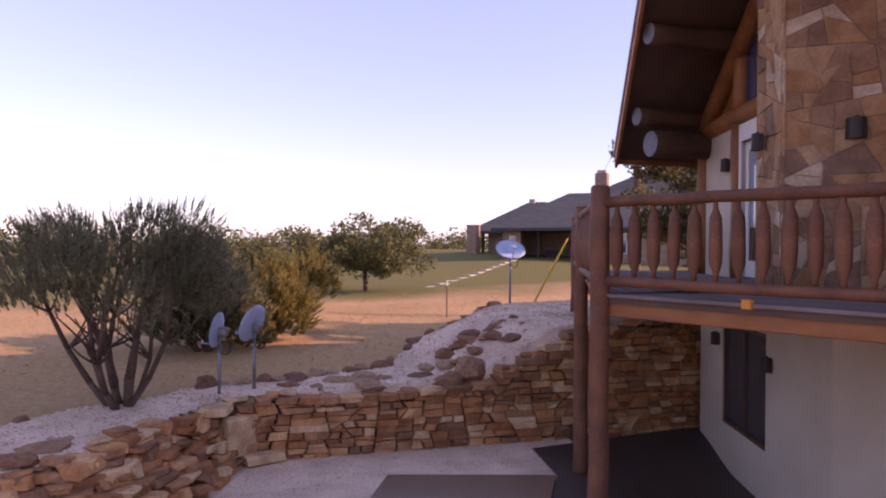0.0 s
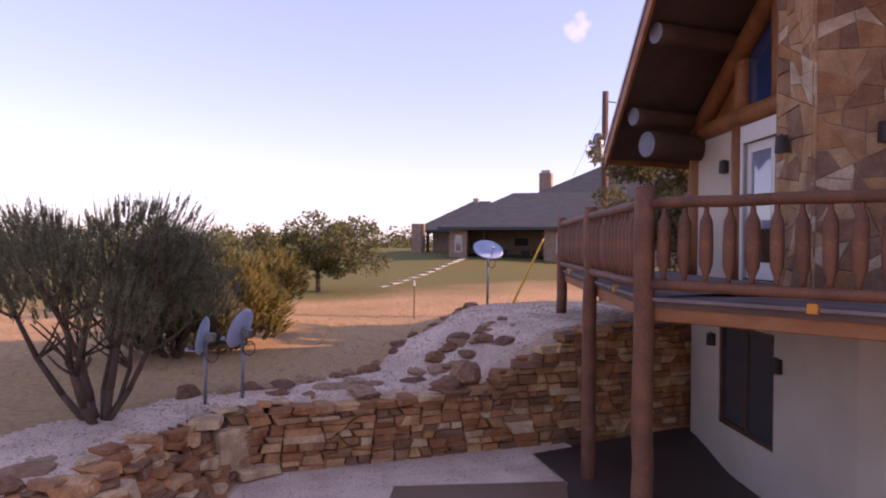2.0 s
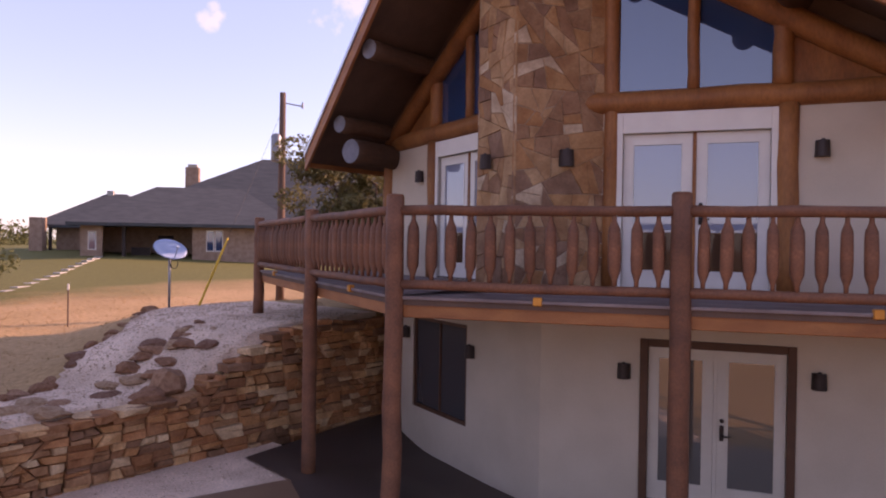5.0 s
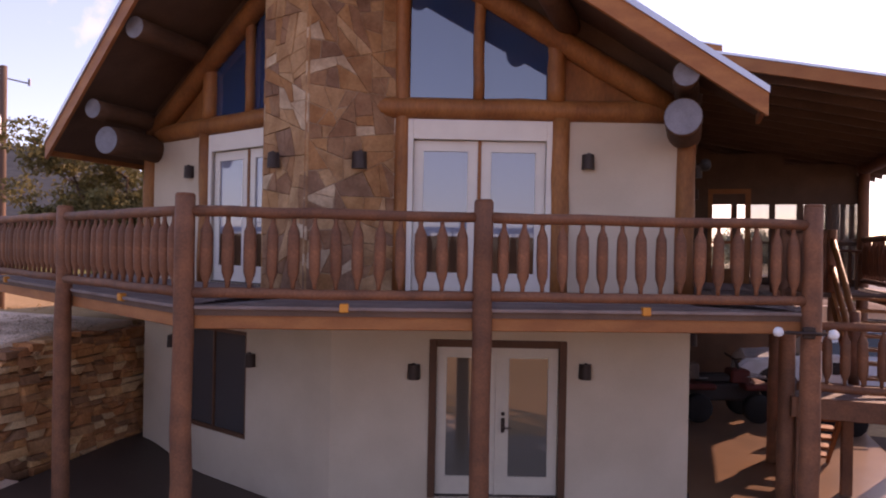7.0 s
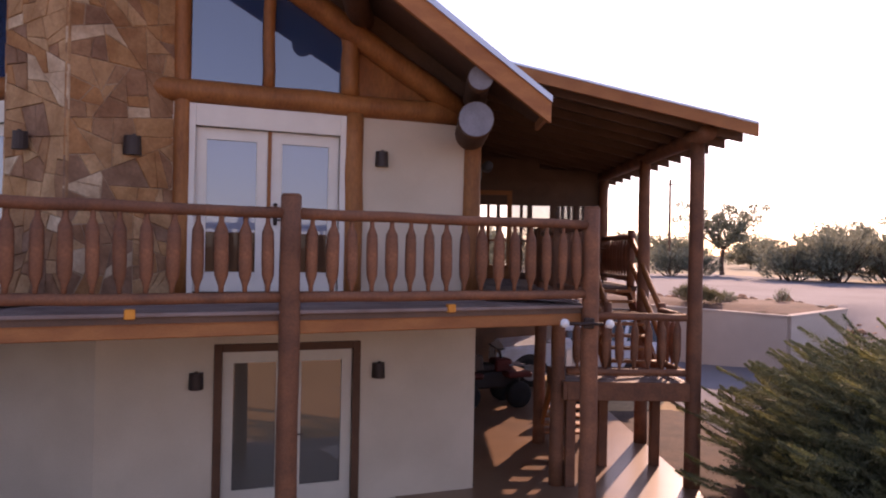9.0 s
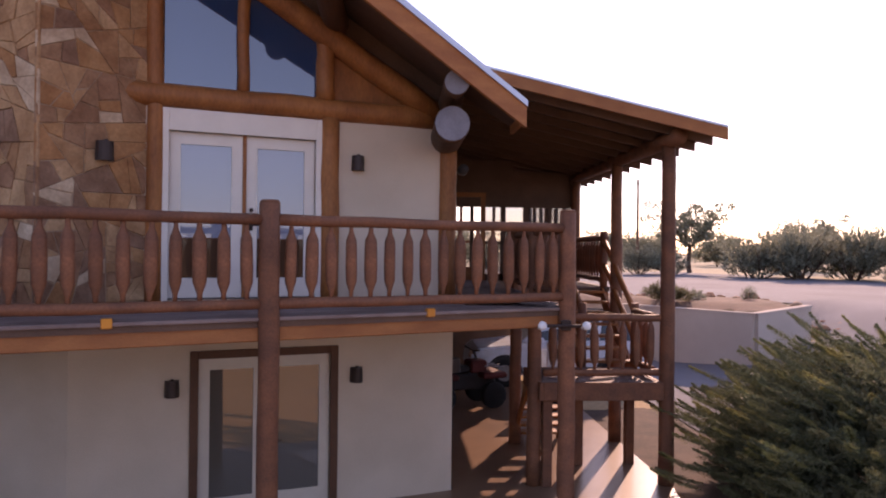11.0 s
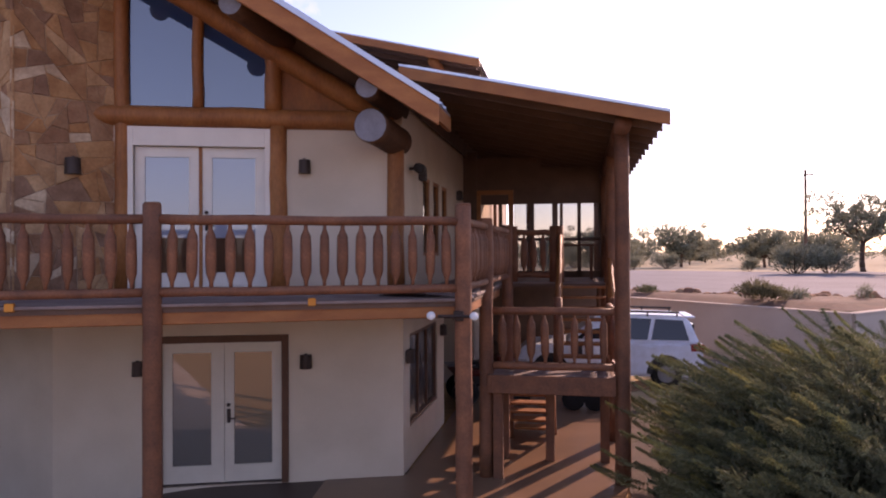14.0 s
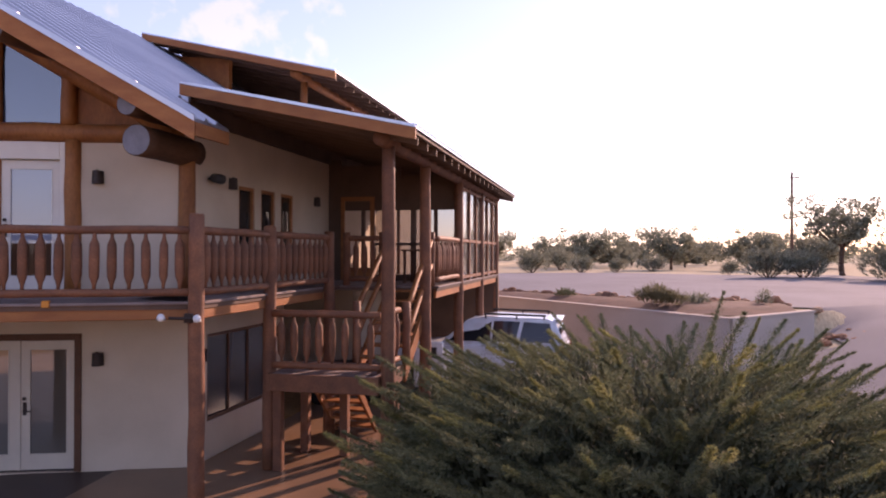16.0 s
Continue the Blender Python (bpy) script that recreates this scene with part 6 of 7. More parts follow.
nbox("wall", (-0.95, 0, -0.4, 0.47, 0.3, 2.6), BRICKY, nb)
nbox("wall", (6.42, 0, -0.4, 24.0, 0.3, 2.6), BRICKY, nb)
nbox("wall", (-0.95, 0.3, -0.4, -0.65, 12.0, 2.6), BRICKY, nb)
nbox("porch_back_wall", (-0.65, 4.2, -0.4, 24.0, 4.5, 2.6), BRICKY, nb, "shaded porch wall")
nbox("wall", (23.7, 0.3, -0.4, 24.0, 4.2, 2.6), BRICKY, nb)
nbox("wall", (6.42, 0.3, -0.4, 6.7, 4.2, 2.6), BRICKY, nb)
nbox("porch_slab", (0.3, -0.3, -0.5, 6.6, 4.2, 0.12), PAVER, nb)
for s in (7.35, 7.95):
    w = nbox("window", (s, -0.03, 0.9, s + 0.55, 0.06, 2.4), WHITE, nb, "white framed window")
    nbox("pane", (s + 0.06, -0.045, 0.97, s + 0.49, -0.034, 2.33), GLASS, w)
w = nbox("window", (-0.45, -0.03, 0.9, 0.1, 0.06, 2.2), WHITE, nb, "white framed window")
nbox("pane", (-0.38, -0.045, 0.97, 0.03, -0.034, 2.13), GLASS, w)


def hip(name, s0, s1, b0, b1, eave, ridge, r0, r1, rb, label=""):
    """A hipped roof over the rectangle, with its ridge from r0 to r1 at depth rb."""
    bm = B()
    e = [bm.verts.new(NM @ Vector(p)) for p in ((s0, b0, eave), (s1, b0, eave), (s1, b1, eave), (s0, b1, eave))]
    l = [bm.verts.new(NM @ Vector(p)) for p in ((s0, b0, eave - 0.22), (s1, b0, eave - 0.22), (s1, b1, eave - 0.22), (s0, b1, eave - 0.22))]
    t = [bm.verts.new(NM @ Vector(p)) for p in ((r0, rb, ridge), (r1, rb, ridge))]
    for f in ((e[0], e[1], t[1], t[0]), (e[1], e[2], t[1]), (e[2], e[3], t[0], t[1]), (e[3], e[0], t[0]), (l[3], l[2], l[1], l[0])):
        bm.faces.new(f)
    for k in range(4):
        bm.faces.new((e[k], l[k], l[(k + 1) % 4], e[(k + 1) % 4]))
    bmesh.ops.recalc_face_normals(bm, faces=bm.faces[:])
    return part(name, bm, SHINGLE, nb, label)


hip("roof", -1.6, 14.0, -0.9, 12.0, 2.8, 5.75, 2.7, 9.0, 5.5)
main_roof = hip("roof", -0.8, 27.0, 1.5, 20.0, 2.9, 8.6, 10.3, 20.0, 9.5)
hip("roof", -6.3, 3.0, 5.5, 17.0, 2.7, 5.45, -2.5, -0.9, 11.0)
nbox("wall", (-4.9, 6.9, -0.4, -0.95, 7.2, 2.55), BRICKY, nb)
c = nbox("chimney", (4.6, 6.6, 5.0, 5.6, 7.4, 7.45), BRICKY, main_roof, "buff stone chimney")
nbox("chimney_cap", (4.75, 6.75, 7.45, 5.45, 7.25, 7.7), PAVER, c)
nbox("chimney", (-5.95, 4.5, -0.5, -5.05, 5.4, 3.2), BRICKY, nb, "outdoor stone chimney")
nbox("chimney_cap", (-2.4, 10.7, 5.2, -1.9, 11.2, 5.7), PAVER, nb, "small pale roof vent")
for s, hgt in ((-5.0, 2.6), (1.75, 2.65)):
    nbox("post", (s, 5.6 if s < 0 else 0.05, -0.4, s + 0.2, 5.8 if s < 0 else 0.25, hgt), DARKTRIM, nb)
for s, dpt, wdt, hgt in ((1.9, 1.2, 1.3, 1.05), (4.2, 1.5, 0.7, 1.0), (5.2, 1.4, 0.6, 0.95)):
    f = thing("patio_seat", "dark outdoor furniture on a shaded porch", "patio furniture", NM @ Vector((s, dpt, 0.06)), "porch furniture")
    nbox("body", (s, dpt, 0.06, s + wdt, dpt + 0.7, 0.06 + hgt * 0.5), DARKTRIM, f)
    nbox("backrest", (s, dpt + 0.6, 0.06 + hgt * 0.5, s + wdt, dpt + 0.7, 0.06 + hgt), DARKTRIM, f)
nbox("wall_panel", (3.2, 4.1, 1.4, 4.3, 4.196, 2.0), DARKTRIM, nb)

# ---- east side: pale wall, planted island, parked car, quad bike ----
TAN = mat("tan wall plaster", (0.55, 0.455, 0.38), 0.95, second=(0.49, 0.40, 0.33), scale=0.9, fine=0.1, bump=0.2, bump_scale=60, spec=0.1)
drive_wall = thing("drive_wall", "long low tan plastered retaining wall with a rounded cap", "garden wall", (8, 18, 0), kind="structure")
for (x0, y0), (x1, y1), z0, z1 in ((STUCCO_LINE[0], STUCCO_LINE[1], 1.84, 1.68), (STUCCO_LINE[1], STUCCO_LINE[2], 1.68, 1.84)):
    m = wall_frame((x0, y0), (x1, y1))
    ln = math.hypot(x1 - x0, y1 - y0)
    bm = B()
    prism(bm, [(0, -0.3), (ln, -0.3), (ln, z1 - 0.06), (0, z0 - 0.06)], -0.12, 0.12)
    local_part("wall_body", bm, m, TAN, drive_wall)
    bm = B()
    prism(bm, [(-0.05, z0 - 0.058), (ln + 0.05, z1 - 0.058), (ln + 0.05, z1), (-0.05, z0)], -0.15, 0.15)
    bmesh.ops.bevel(bm, geom=bm.edges[:], offset=0.018, segments=2, affect="EDGES")
    local_part("cap", bm, m, TAN, drive_wall)
SOIL = mat("red brown mulch", (0.13, 0.066, 0.044), 0.95, second=(0.085, 0.047, 0.033), scale=2, fine=0.4, bump=0.6, bump_scale=25)


def island_area(x, y):
    wy = polyline(STUCCO_LINE, x)
    return -1.5 < x < 10.2 and wy + 0.2 < y < wy + polyline([(-1.5, 2.0), (5, 3.4), (9, 4.6), (10.2, 2.4)], x)


tagged(sheet_object("planting_bed", sheet([-2 + 0.4 * k for k in range(38)], [17 + 0.4 * k for k in range(32)], lambda x, y: 1.66 + 0.16 * smooth01(0.2, 1.6, y - polyline(STUCCO_LINE, x)), island_area, 0.03), SOIL), "red-brown mulched bed behind the tan wall", "planting bed", kind="structure")
random.seed(5)
for k in range(46):
    f = k / 45
    x = -1.0 + 11.2 * f
    y = polyline(STUCCO_LINE, x) + polyline([(-1.5, 2.0), (5, 3.4), (9, 4.6), (10.2, 2.4)], x) + random.uniform(-0.25, 0.25)
    boulder(x, y, random.uniform(0.12, 0.26), 1.8, "rough rock edging the planting bed", "bed edging rocks")
for k in range(14):
    x, y = 10.6 + random.uniform(0, 1.3), 19.6 + random.uniform(0, 1.6)
    boulder(x, y, random.uniform(0.1, 0.24), None, "loose rock piled at the end of the tan wall", "loose rocks")
shrub_tree("shrub", (6.25, 20.8, 1.8), "low rounded grey-green shrub in the bed", 0.62, 0.8, 0.02, 6, LEAF_DARK, 31, 700, 0.22, 0.7, 0.06, 10, category="shrub")
shrub_tree("shrub", (7.5, 21.5, 1.8), "small grey-green shrub in the bed", 0.42, 0.45, 0.02, 5, LEAF_FAR, 32, 200, 0.2, 0.7, 0.05, 10, category="shrub")
shrub_tree("shrub", (3.2, 24.2, 1.8), "tiny green shrub among rocks", 0.32, 0.4, 0.02, 5, LEAF_JUN, 33, 160, 0.18, 0.7, 0.05, 10, category="shrub")
shrub_tree("shrub", (9.4, 21.6, 1.8), "spiky dry plant in the bed", 0.5, 0.3, 0.02, 5, LEAF_FAR, 34, 120, 0.25, 1.2, 0.04, 10, category="shrub")

CARWHITE = mat("white car paint", (0.70, 0.76, 0.86), 0.22, second=(0.60, 0.64, 0.70), fine=0.02, bump=0, spec=0.6)
CARGLASS = glass_mat("tinted car glass", (0.02, 0.022, 0.026), 0.08, 0.25)
TYRE = mat("black tyre rubber", (0.02, 0.02, 0.02), 0.85, fine=0.2, bump=0.2)
CHROME = mat("chrome", (0.75, 0.75, 0.78), 0.15, metal=1.0, fine=0.02, bump=0)
REDLENS = mat("red tail lamp plastic", (0.30, 0.03, 0.03), 0.2, fine=0.05, bump=0)


def suv(rear_x, y0, z):
    """A large car seen from its side; the tail points to +x."""
    t = thing("suv", "white family suv parked below the porch", "car", (rear_x - 2.3, y0 + 0.95, z))

    def X(x):
        return rear_x - x * 0.92
    w = 1.9
    low = [(0.05, 0.42), (0.0, 0.62), (0.03, 1.05), (0.16, 1.14), (3.3, 1.12), (3.62, 1.08), (4.65, 0.98), (4.85, 0.82), (4.9, 0.45), (4.75, 0.3), (0.2, 0.3)]
    bm = B()
    prism(bm, [(X(x), z + h) for x, h in low], y0, y0 + w)
    bmesh.ops.bevel(bm, geom=[e for e in bm.edges if abs(e.verts[0].co.y - e.verts[1].co.y) < 0.01], offset=0.07, segments=2, affect="EDGES")
    body = part("body", bm, CARWHITE, t, "glossy white bodywork")
    top = [(0.1, 1.13), (0.34, 1.66), (0.55, 1.76), (2.2, 1.8), (2.75, 1.72), (3.5, 1.13)]
    bm = B()
    a = [bm.verts.new((X(x), y0 + (0.06 if h < 1.2 else 0.2), z + h)) for x, h in top]
    b = [bm.verts.new((X(x), y0 + w - (0.06 if h < 1.2 else 0.2), z + h)) for x, h in top]
    bm.faces.new(a), bm.faces.new(b[::-1])
    for k in range(len(top)):
        bm.faces.new((a[k], b[k], b[(k + 1) % len(top)], a[(k + 1) % len(top)]))
    bmesh.ops.recalc_face_normals(bm, faces=bm.faces[:])
    bmesh.ops.bevel(bm, geom=bm.edges[:], offset=0.03, segments=2, affect="EDGES")
    part("cabin", bm, CARWHITE, t)
    for q in (((0.36, 1.18), (0.5, 1.65), (1.2, 1.68), (1.32, 1.18)), ((1.42, 1.18), (1.3, 1.68), (2.02, 1.7), (2.06, 1.18)), ((2.12, 1.18), (2.08, 1.7), (2.64, 1.66), (3.28, 1.18))):
        for side in (0, 1):
            bm = B()
            va = []
            for x, h in q:
                f = (h - 1.13) / (1.66 - 1.13)
                yy = y0 + 0.06 + 0.14 * min(1, f) - 0.012
                va.append(Vector((X(x), yy if side == 0 else 2 * y0 + w - yy, z + h)))
            off = Vector((0, 0.02 if side == 0 else -0.02, 0))
            v1, v2 = [bm.verts.new(p) for p in va], [bm.verts.new(p + off) for p in va]
            bm.faces.new(v1), bm.faces.new(v2[::-1])
            for k in range(4):
                bm.faces.new((v1[k], v2[k], v2[(k + 1) % 4], v1[(k + 1) % 4]))
            bmesh.ops.recalc_face_normals(bm, faces=bm.faces[:])
            part("side_window", bm, CARGLASS, t, "dark tinted side glass")
    bm = B()
    box(bm, X(0.24) - 0.01, y0 + 0.3, z + 1.2, X(0.2) + 0.0, y0 + w - 0.3, z + 1.55)
    part("rear_window", bm, CARGLASS, t)
    for side in (0.16, w - 0.22):
        bm = B()
        tube(bm, (X(0.6), y0 + side + 0.03, z + 1.84), (X(2.3), y0 + side + 0.03, z + 1.87), 0.025, 0.025, 8)
        for x in (0.65, 1.4, 2.25):
            tube(bm, (X(x), y0 + side + 0.03, z + 1.74), (X(x), y0 + side + 0.03, z + 1.85), 0.022, 0.022, 6)
        part("roof_rail", bm, SCREEN, t, "dark roof rail")
    bm = B()
    box(bm, X(0.42), y0 + 0.25, z + 1.7, X(0.18), y0 + w - 0.25, z + 1.75, None, 0.02)
    part("spoiler", bm, CARWHITE, t)
    for side in (0, 1):
        bm = B()
        yy = y0 - 0.012 if side == 0 else y0 + w - 0.2
        box(bm, X(0.34), yy, z + 0.92, X(-0.012), yy + 0.212, z + 1.1, None, 0.02)
        part("tail_lamp", bm, REDLENS, t, "red tail lamp")
    for x in (1.3, 2.35):
        bm = B()
        box(bm, X(x) - 0.1, y0 - 0.035, z + 0.98, X(x) + 0.1, y0 - 0.002, z + 1.02, None, 0.008)
        part("door_handle", bm, CARWHITE, t)
    for x in (0.95, 3.95):
        for side in (0, 1):
            yy = y0 - 0.01 if side == 0 else y0 + w - 0.21
            wheel = part("wheel", lathe(B(), (0, 0, 0), [(0.2, 0), (0.33, 0.0), (0.37, 0.04), (0.37, 0.18), (0.33, 0.22), (0.2, 0.22)], 20, Matrix.Translation((X(x), yy + 0.22, z + 0.37)) @ pose(0, 0, 0, 90)), TYRE, t, "", True)
            part("rim", lathe(B(), (0, 0, 0), [(0.05, -0.01), (0.2, 0.0), (0.23, 0.01), (0.23, 0.2), (0.2, 0.23), (0.05, 0.225)], 14, Matrix.Translation((X(x), yy + 0.222, z + 0.37)) @ pose(0, 0, 0, 90)), STEEL, wheel, "alloy rim")
            bm = B()
            n = 14
            arch = [(X(x) + 0.46 * math.cos(k * math.pi / n), z + 0.37 + 0.46 * math.sin(k * math.pi / n)) for k in range(n + 1)]
            prism(bm, arch, y0 - 0.005 if side == 0 else y0 + w - 0.02, y0 + 0.02 if side == 0 else y0 + w + 0.005)
            part("wheel_arch", bm, SCREEN, t, "dark wheel arch")
    bm = B()
    box(bm, X(3.0) - 0.08, y0 - 0.16, z + 1.12, X(3.0) + 0.1, y0 + 0.0, z + 1.26, None, 0.03)
    part("mirror", bm, CARWHITE, t)
    bm = B()
    box(bm, X(4.88), y0 + 0.08, z + 0.7, X(4.5), y0 + 0.5, z + 0.88, None, 0.03)
    part("headlight", bm, CHROME, t, "clear headlamp")
    return t


suv(3.72, 15.5, 0.0)

RED = mat("faded red plastic", (0.12, 0.025, 0.02), 0.6, second=(0.09, 0.02, 0.016), fine=0.1, bump=0.05)
quad = thing("quad_bike", "red and black quad bike parked in the carport", "quad bike", (-1.2, 13.4, 0))
M = pose(-1.2, 13.4, 0, 0, 0, 20)
for x in (-0.6, 0.6):
    for y in (-0.48, 0.3):
        part("wheel", lathe(B(), (0, 0, 0), [(0.12, 0), (0.26, 0.01), (0.29, 0.05), (0.29, 0.17), (0.26, 0.2), (0.12, 0.2)], 16, M @ Matrix.Translation((x, y + 0.2, 0.29)) @ pose(0, 0, 0, 90)), TYRE, quad, "", True)
for name, q, mm in (("body", (-0.75, -0.22, 0.4, 0.75, 0.22, 0.75), SCREEN), ("fender", (-0.85, -0.5, 0.66, -0.25, 0.5, 0.78), RED), ("fender", (0.3, -0.5, 0.66, 0.9, 0.5, 0.78), RED), ("seat", (-0.55, -0.17, 0.76, 0.15, 0.17, 0.92), SCREEN), ("tank", (0.15, -0.2, 0.74, 0.55, 0.2, 1.02), RED)):
    part(name, box(B(), *q, M, 0.04), mm, quad)
bm = B()
for y in (-0.25, 0, 0.25):
    tube(bm, M @ Vector((-0.95, y, 0.86)), M @ Vector((-0.35, y, 0.86)), 0.015, 0.015, 6)
part("rear_rack", bm, STEEL, quad)
bm = B()
for y in (-0.25, 0, 0.25):
    tube(bm, M @ Vector((0.45, y, 0.9)), M @ Vector((0.95, y, 0.86)), 0.015, 0.015, 6)
part("front_rack", bm, STEEL, quad)
bm = B()
tube(bm, M @ Vector((0.4, 0, 0.95)), M @ Vector((0.3, 0, 1.22)), 0.03, 0.03, 8)
tube(bm, M @ Vector((0.25, -0.4, 1.28)), M @ Vector((0.3, 0, 1.2)), 0.018, 0.018, 8)
tube(bm, M @ Vector((0.25, 0.4, 1.28)), M @ Vector((0.3, 0, 1.2)), 0.018, 0.018, 8)
part("handlebar", bm, SCREEN, quad)
cart = thing("utility_cart", "white plastic utility cart with cut-out grips", "cart", (0.9, 13.0, 0))
for q, nm in (((0.55, 12.7, 0.55, 1.2, 12.76, 1.5), "side_panel"), ((0.55, 13.4, 0.55, 1.2, 13.46, 1.25), "side_panel"), ((0.55, 12.76, 0.5, 1.2, 13.4, 0.56), "tray")):
    part(nm, box(B(), *q, None, 0.02), WHITEP, cart)
for k in (0, 1):
    part("grip_hole", box(B(), 0.72 + 0.22 * k, 12.692, 1.15, 0.84 + 0.22 * k, 12.698, 1.38), SCREEN, cart)
    for yy in (12.8, 13.3):
        part("caster", lathe(B(), (0, 0, 0), [(0.1, 0), (0.24, 0.01), (0.24, 0.09), (0.1, 0.1)], 12, Matrix.Translation((0.65 + 0.45 * k, yy + 0.05, 0.25)) @ pose(0, 0, 0, 90)), TYRE, cart)
part("axle_frame", box(B(), 0.6, 12.8, 0.22, 1.15, 13.35, 0.5), STEEL, cart)

# low table on the porch
tbl = thing("porch_table", "small dark wooden table on the porch", "table", (0.7, 12.7, DECK))
part("tabletop", box(B(), 0.35, 12.35, DECK + 0.68, 1.1, 13.1, DECK + 0.72, None, 0.01), TRIM, tbl)
for x in (0.4, 1.0):
    for y in (12.4, 13.0):
        part("leg", box(B(), x, y, DECK, x + 0.05, y + 0.05, DECK + 0.68), TRIM, tbl)

# ---- the far ground: utility pole, trees, scrub ----
pole2 = thing("utility_pole", "far wooden utility pole beside the driveway", "utility pole", (21.8, 68.7, 1.65))
part("shaft", tube(B(), (21.8, 68.7, 1.5), (21.8, 68.7, 10.95), 0.16, 0.11, 10), WOODPOLE, pole2)
part("crossarm", box(B(), 21.6, 68.65, 10.4, 22.5, 68.75, 10.52), WOODPOLE, pole2)

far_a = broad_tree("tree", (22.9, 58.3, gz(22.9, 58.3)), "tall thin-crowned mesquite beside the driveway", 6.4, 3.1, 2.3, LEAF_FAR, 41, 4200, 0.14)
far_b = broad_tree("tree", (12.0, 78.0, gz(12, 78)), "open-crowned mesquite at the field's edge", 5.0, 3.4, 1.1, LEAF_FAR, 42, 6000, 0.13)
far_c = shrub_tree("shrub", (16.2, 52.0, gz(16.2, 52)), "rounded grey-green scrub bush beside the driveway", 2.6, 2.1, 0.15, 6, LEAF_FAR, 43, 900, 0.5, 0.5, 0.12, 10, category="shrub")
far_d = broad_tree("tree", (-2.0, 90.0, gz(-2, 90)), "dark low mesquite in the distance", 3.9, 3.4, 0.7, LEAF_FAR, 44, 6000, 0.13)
rnd = random.Random(77)
for src, label, spots in (
        (far_c, "rounded grey-green scrub bush beside the driveway", [(18.7, 53.2, 1.0), (14.9, 60.0, 0.5), (-1.5, 62, 0.9), (2.8, 64, 0.7), (6, 66, 0.6), (22.6, 46, 1.25), (25, 44.5, 1.45), (28, 43.5, 1.5), (31, 42, 1.55), (34, 41, 1.5), (26.5, 48, 1.5), (30, 47, 1.6), (37.5, 39, 1.5), (23.5, 49, 1.2), (27.5, 38, 0.6), (36, 44, 1.3), (40, 36, 1.3), (0.5, 72, 1.0), (31.5, 33, 1.1), (37, 30, 1.4), (9.5, 70, 0.8)]),
        (far_b, "open-crowned mesquite at the field's edge", [(3, 84, 0.95), (20, 76, 1.0), (28, 84, 1.0), (34, 62, 0.8), (41, 70, 1.1), (50, 60, 1.0), (-10, 95, 1.0), (46, 48, 0.9)]),
        (far_d, "dark low mesquite in the distance", [(6, 88, 1.0), (15, 92, 0.9), (24, 90, 1.0), (32, 96, 1.1), (40, 90, 1.0), (-14, 100, 1.2), (52, 82, 1.2), (60, 66, 1.1), (-22, 90, 1.1), (9, 105, 1.2), (20, 110, 1.3), (48, 104, 1.3), (62, 52, 1.0), (70, 44, 1.2)])):
    for x, y, k in spots:
        ob = copy_thing(src, pose(x, y, gz(x, y), 0, 0, rnd.uniform(0, 360)) @ Matrix.Diagonal((k, k, k * rnd.uniform(0.85, 1.1), 1)))
        ob["label"] = label


def far_scrub(name, label, rows, material, seed):
    """Distant low woods as one body of loose leaves."""
    rng = np.random.default_rng(seed)
    t = thing(name, label, "woods", (*rows[0][:2], 0), kind="stuff")
    cs, rs = [], []
    for x, y, s, n in rows:
        for _ in range(n):
            cs.append((x + rng.normal() * s, y + rng.normal() * s, 1.6 + rng.uniform(0.2, 2.6)))
            rs.append(rng.uniform(1.2, 2.8))
    leaves_object("foliage", blobs(np.array(cs), np.array(rs), 26000, 0.22, rng), material, t)


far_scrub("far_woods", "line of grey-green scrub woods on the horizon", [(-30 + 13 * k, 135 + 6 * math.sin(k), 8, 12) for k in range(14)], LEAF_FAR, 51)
far_scrub("far_woods", "hazy scrub woods beyond the meadow", [(-75 - 3 * k, -30 + 7 * k, 6, 10) for k in range(7)] + [(-96, 24 + 6 * k, 5, 9) for k in range(3)] + [(-120, -60 + 16 * k, 9, 12) for k in range(8)], LEAF_MESQ, 52)
for x, y, k in ((-50, 3.5, 0.8), (-58, 8, 0.9), (-66, 12.5, 0.9), (-74, 15, 1.0)):
    ob = copy_thing(far_d, pose(x, y, gz(x, y), 0, 0, rnd.uniform(0, 360)) @ Matrix.Diagonal((k, k, k * 0.7, 1)))
    ob["label"] = "low mesquite tree beyond the lawn"

# ---- loose pebbles and dry grass tufts ----
def pebbles(name, label, spots, rng, size):
    """Many small stones as one body: each a squat double pyramid."""
    p = np.array(spots)
    n = len(p)
    r = size * rng.uniform(0.5, 1.4, (n, 1))
    ang = rng.uniform(0, math.tau, n)
    ring = [p + np.stack([np.cos(ang + k * math.pi / 2) * r[:, 0] * (1.3 if k % 2 else 0.9), np.sin(ang + k * math.pi / 2) * r[:, 0] * (1.3 if k % 2 else 0.9), np.zeros(n)], 1) for k in range(4)]
    topv = p + np.array([0, 0, 0.75]) * r
    tri = np.concatenate([np.stack([ring[k], ring[(k + 1) % 4], topv], 1).reshape(-1, 3) for k in range(4)])
    t = thing(name, label, "gravel", spots[0], kind="stuff")
    leaves_object("pebble_scatter", tri, PEBBLE, t)


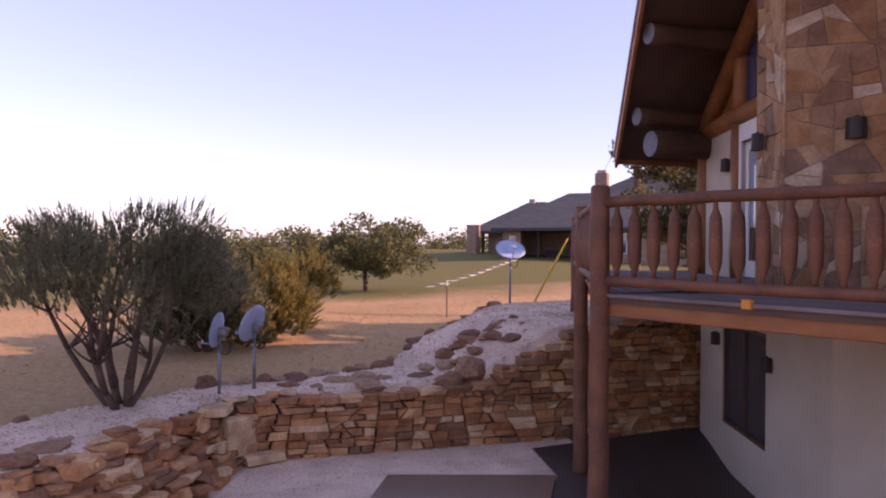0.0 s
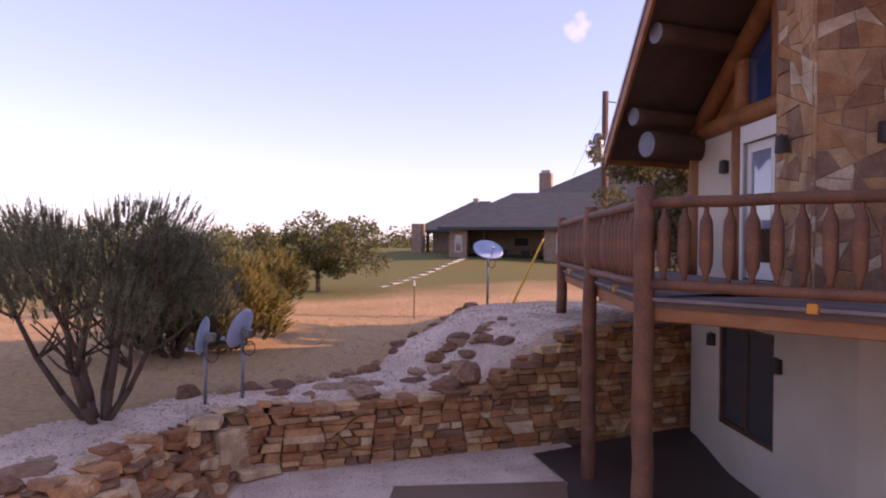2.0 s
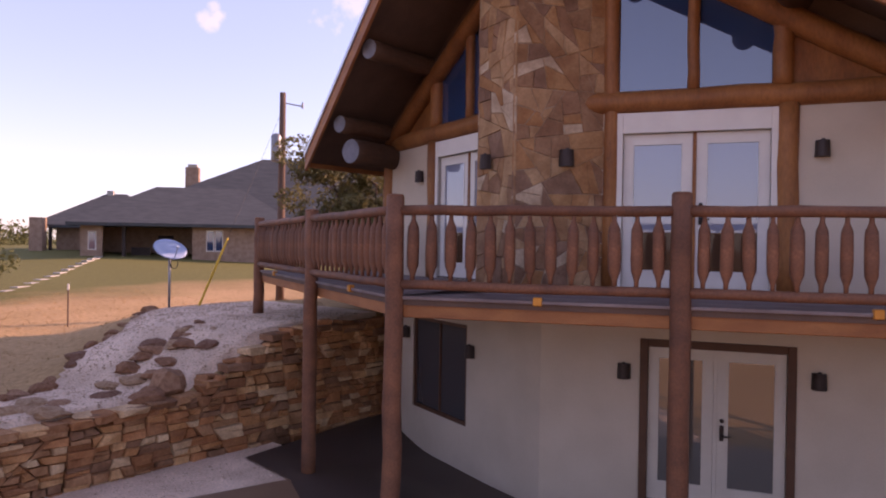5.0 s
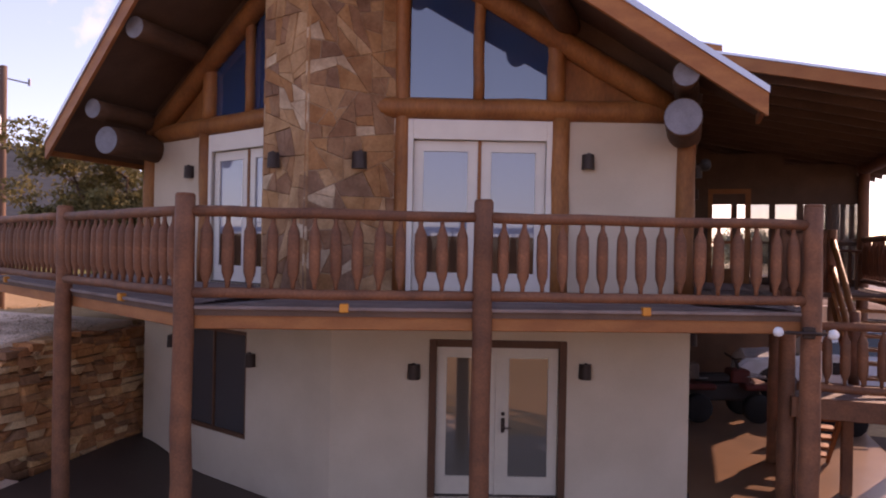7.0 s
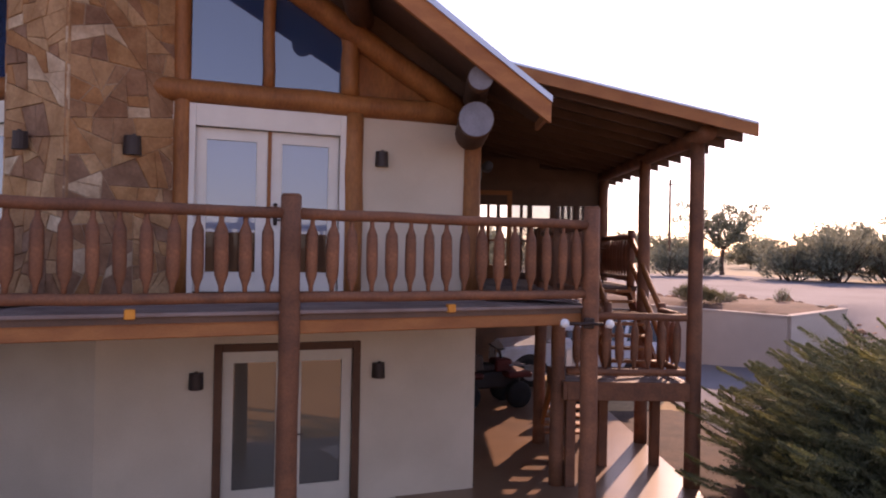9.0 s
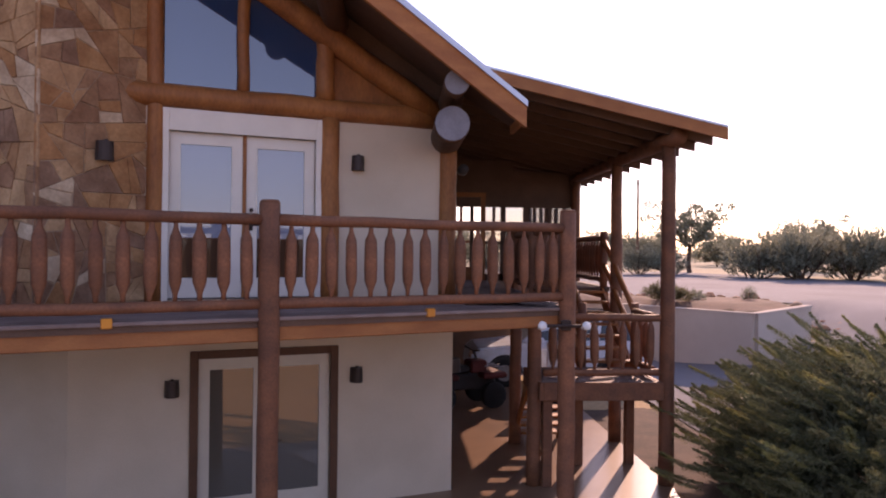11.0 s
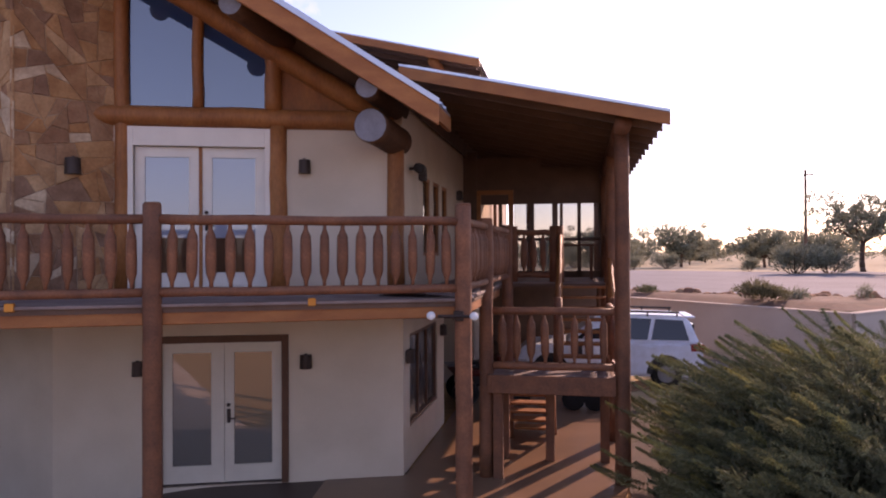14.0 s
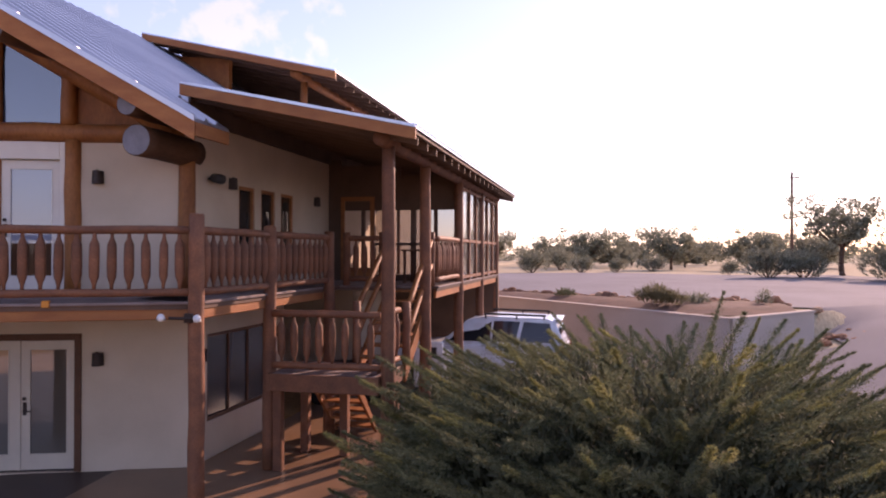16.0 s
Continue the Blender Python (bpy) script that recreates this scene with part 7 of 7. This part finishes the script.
PEBBLE = mat("mixed pebbles", (0.66, 0.48, 0.36), 0.95, second=(0.40, 0.26, 0.17), scale=3, fine=0.3, bump=0.3, island=0.4)
rng = np.random.default_rng(3)
spots = []
while len(spots) < 9000:
    x, y = rng.uniform(-16.5, -8.2), rng.uniform(-5.5, 8.0)
    if terrace_gravel(x, y):
        spots.append((x, y, gz(x, y) + 0.028))
pebbles("loose_gravel", "loose pale pebbles over the terrace", spots, rng, 0.02)
spots = []
while len(spots) < 5000:
    x, y = rng.uniform(-11.0, -5.5), rng.uniform(-3.0, 4.6)
    if behind_wall(x, y)[0] < -0.05 and not (-10.0 < x < -7.6 and 1.1 < y < 4.2):
        spots.append((x, y, yard_z(x, y) - 0.002))
pebbles("loose_gravel", "loose pale pebbles over the lower yard", spots, rng, 0.016)
spots = []
while len(spots) < 3000:
    x, y = -rng.uniform(11.5, 30) , rng.uniform(-9, 12)
    if not terrace_gravel(x + 0.2, y) and x < -13.6:
        spots.append((x, y, gz(x, y)))
P = np.repeat(np.array(spots), 5, axis=0) + rng.normal(size=(15000, 3)) * np.array([0.05, 0.05, 0])
tuft = thing("dry_grass", "short dry tan grass tufts over the meadow", "grass", spots[0], kind="stuff")
STRAW = mat("straw grass blades", (0.45, 0.28, 0.13), 0.95, second=(0.33, 0.22, 0.10), fine=0.2, bump=0, island=0.3)
leaves_object("blades", plumes(P, np.array([0, 0, 1.0]) + rng.normal(size=P.shape) * 0.35, rng.uniform(0.05, 0.13, len(P)), np.full(len(P), 0.022), 3, rng), STRAW, tuft)

# ---- stones of chimney and wall ----
rs = random.Random(4)
for (x0, y0), (x1, y1), n in ((CHP[0], CHP[1], 50), (CHP[1], CHP[2], 105), (CHP[2], CHP[3], 135)):
    stone_face(chimney, wall_frame((x0, y0), (x1, y1)) @ Matrix.Translation((0, 0, DECK + 0.01)), math.hypot(x1 - x0, y1 - y0), 6.6, n, CHSTONE, rs)
CHM1, CHM2 = wall_frame(CHP[1], CHP[2]), wall_frame(CHP[2], CHP[3])
wall_lamp(CHM1 @ Matrix.Translation((0, -0.012, 0)), 0.41, 4.49)
wall_lamp(CHM2 @ Matrix.Translation((0, -0.012, 0)), 0.72, 4.5, 0.1, 0.22)
drystone_wall()
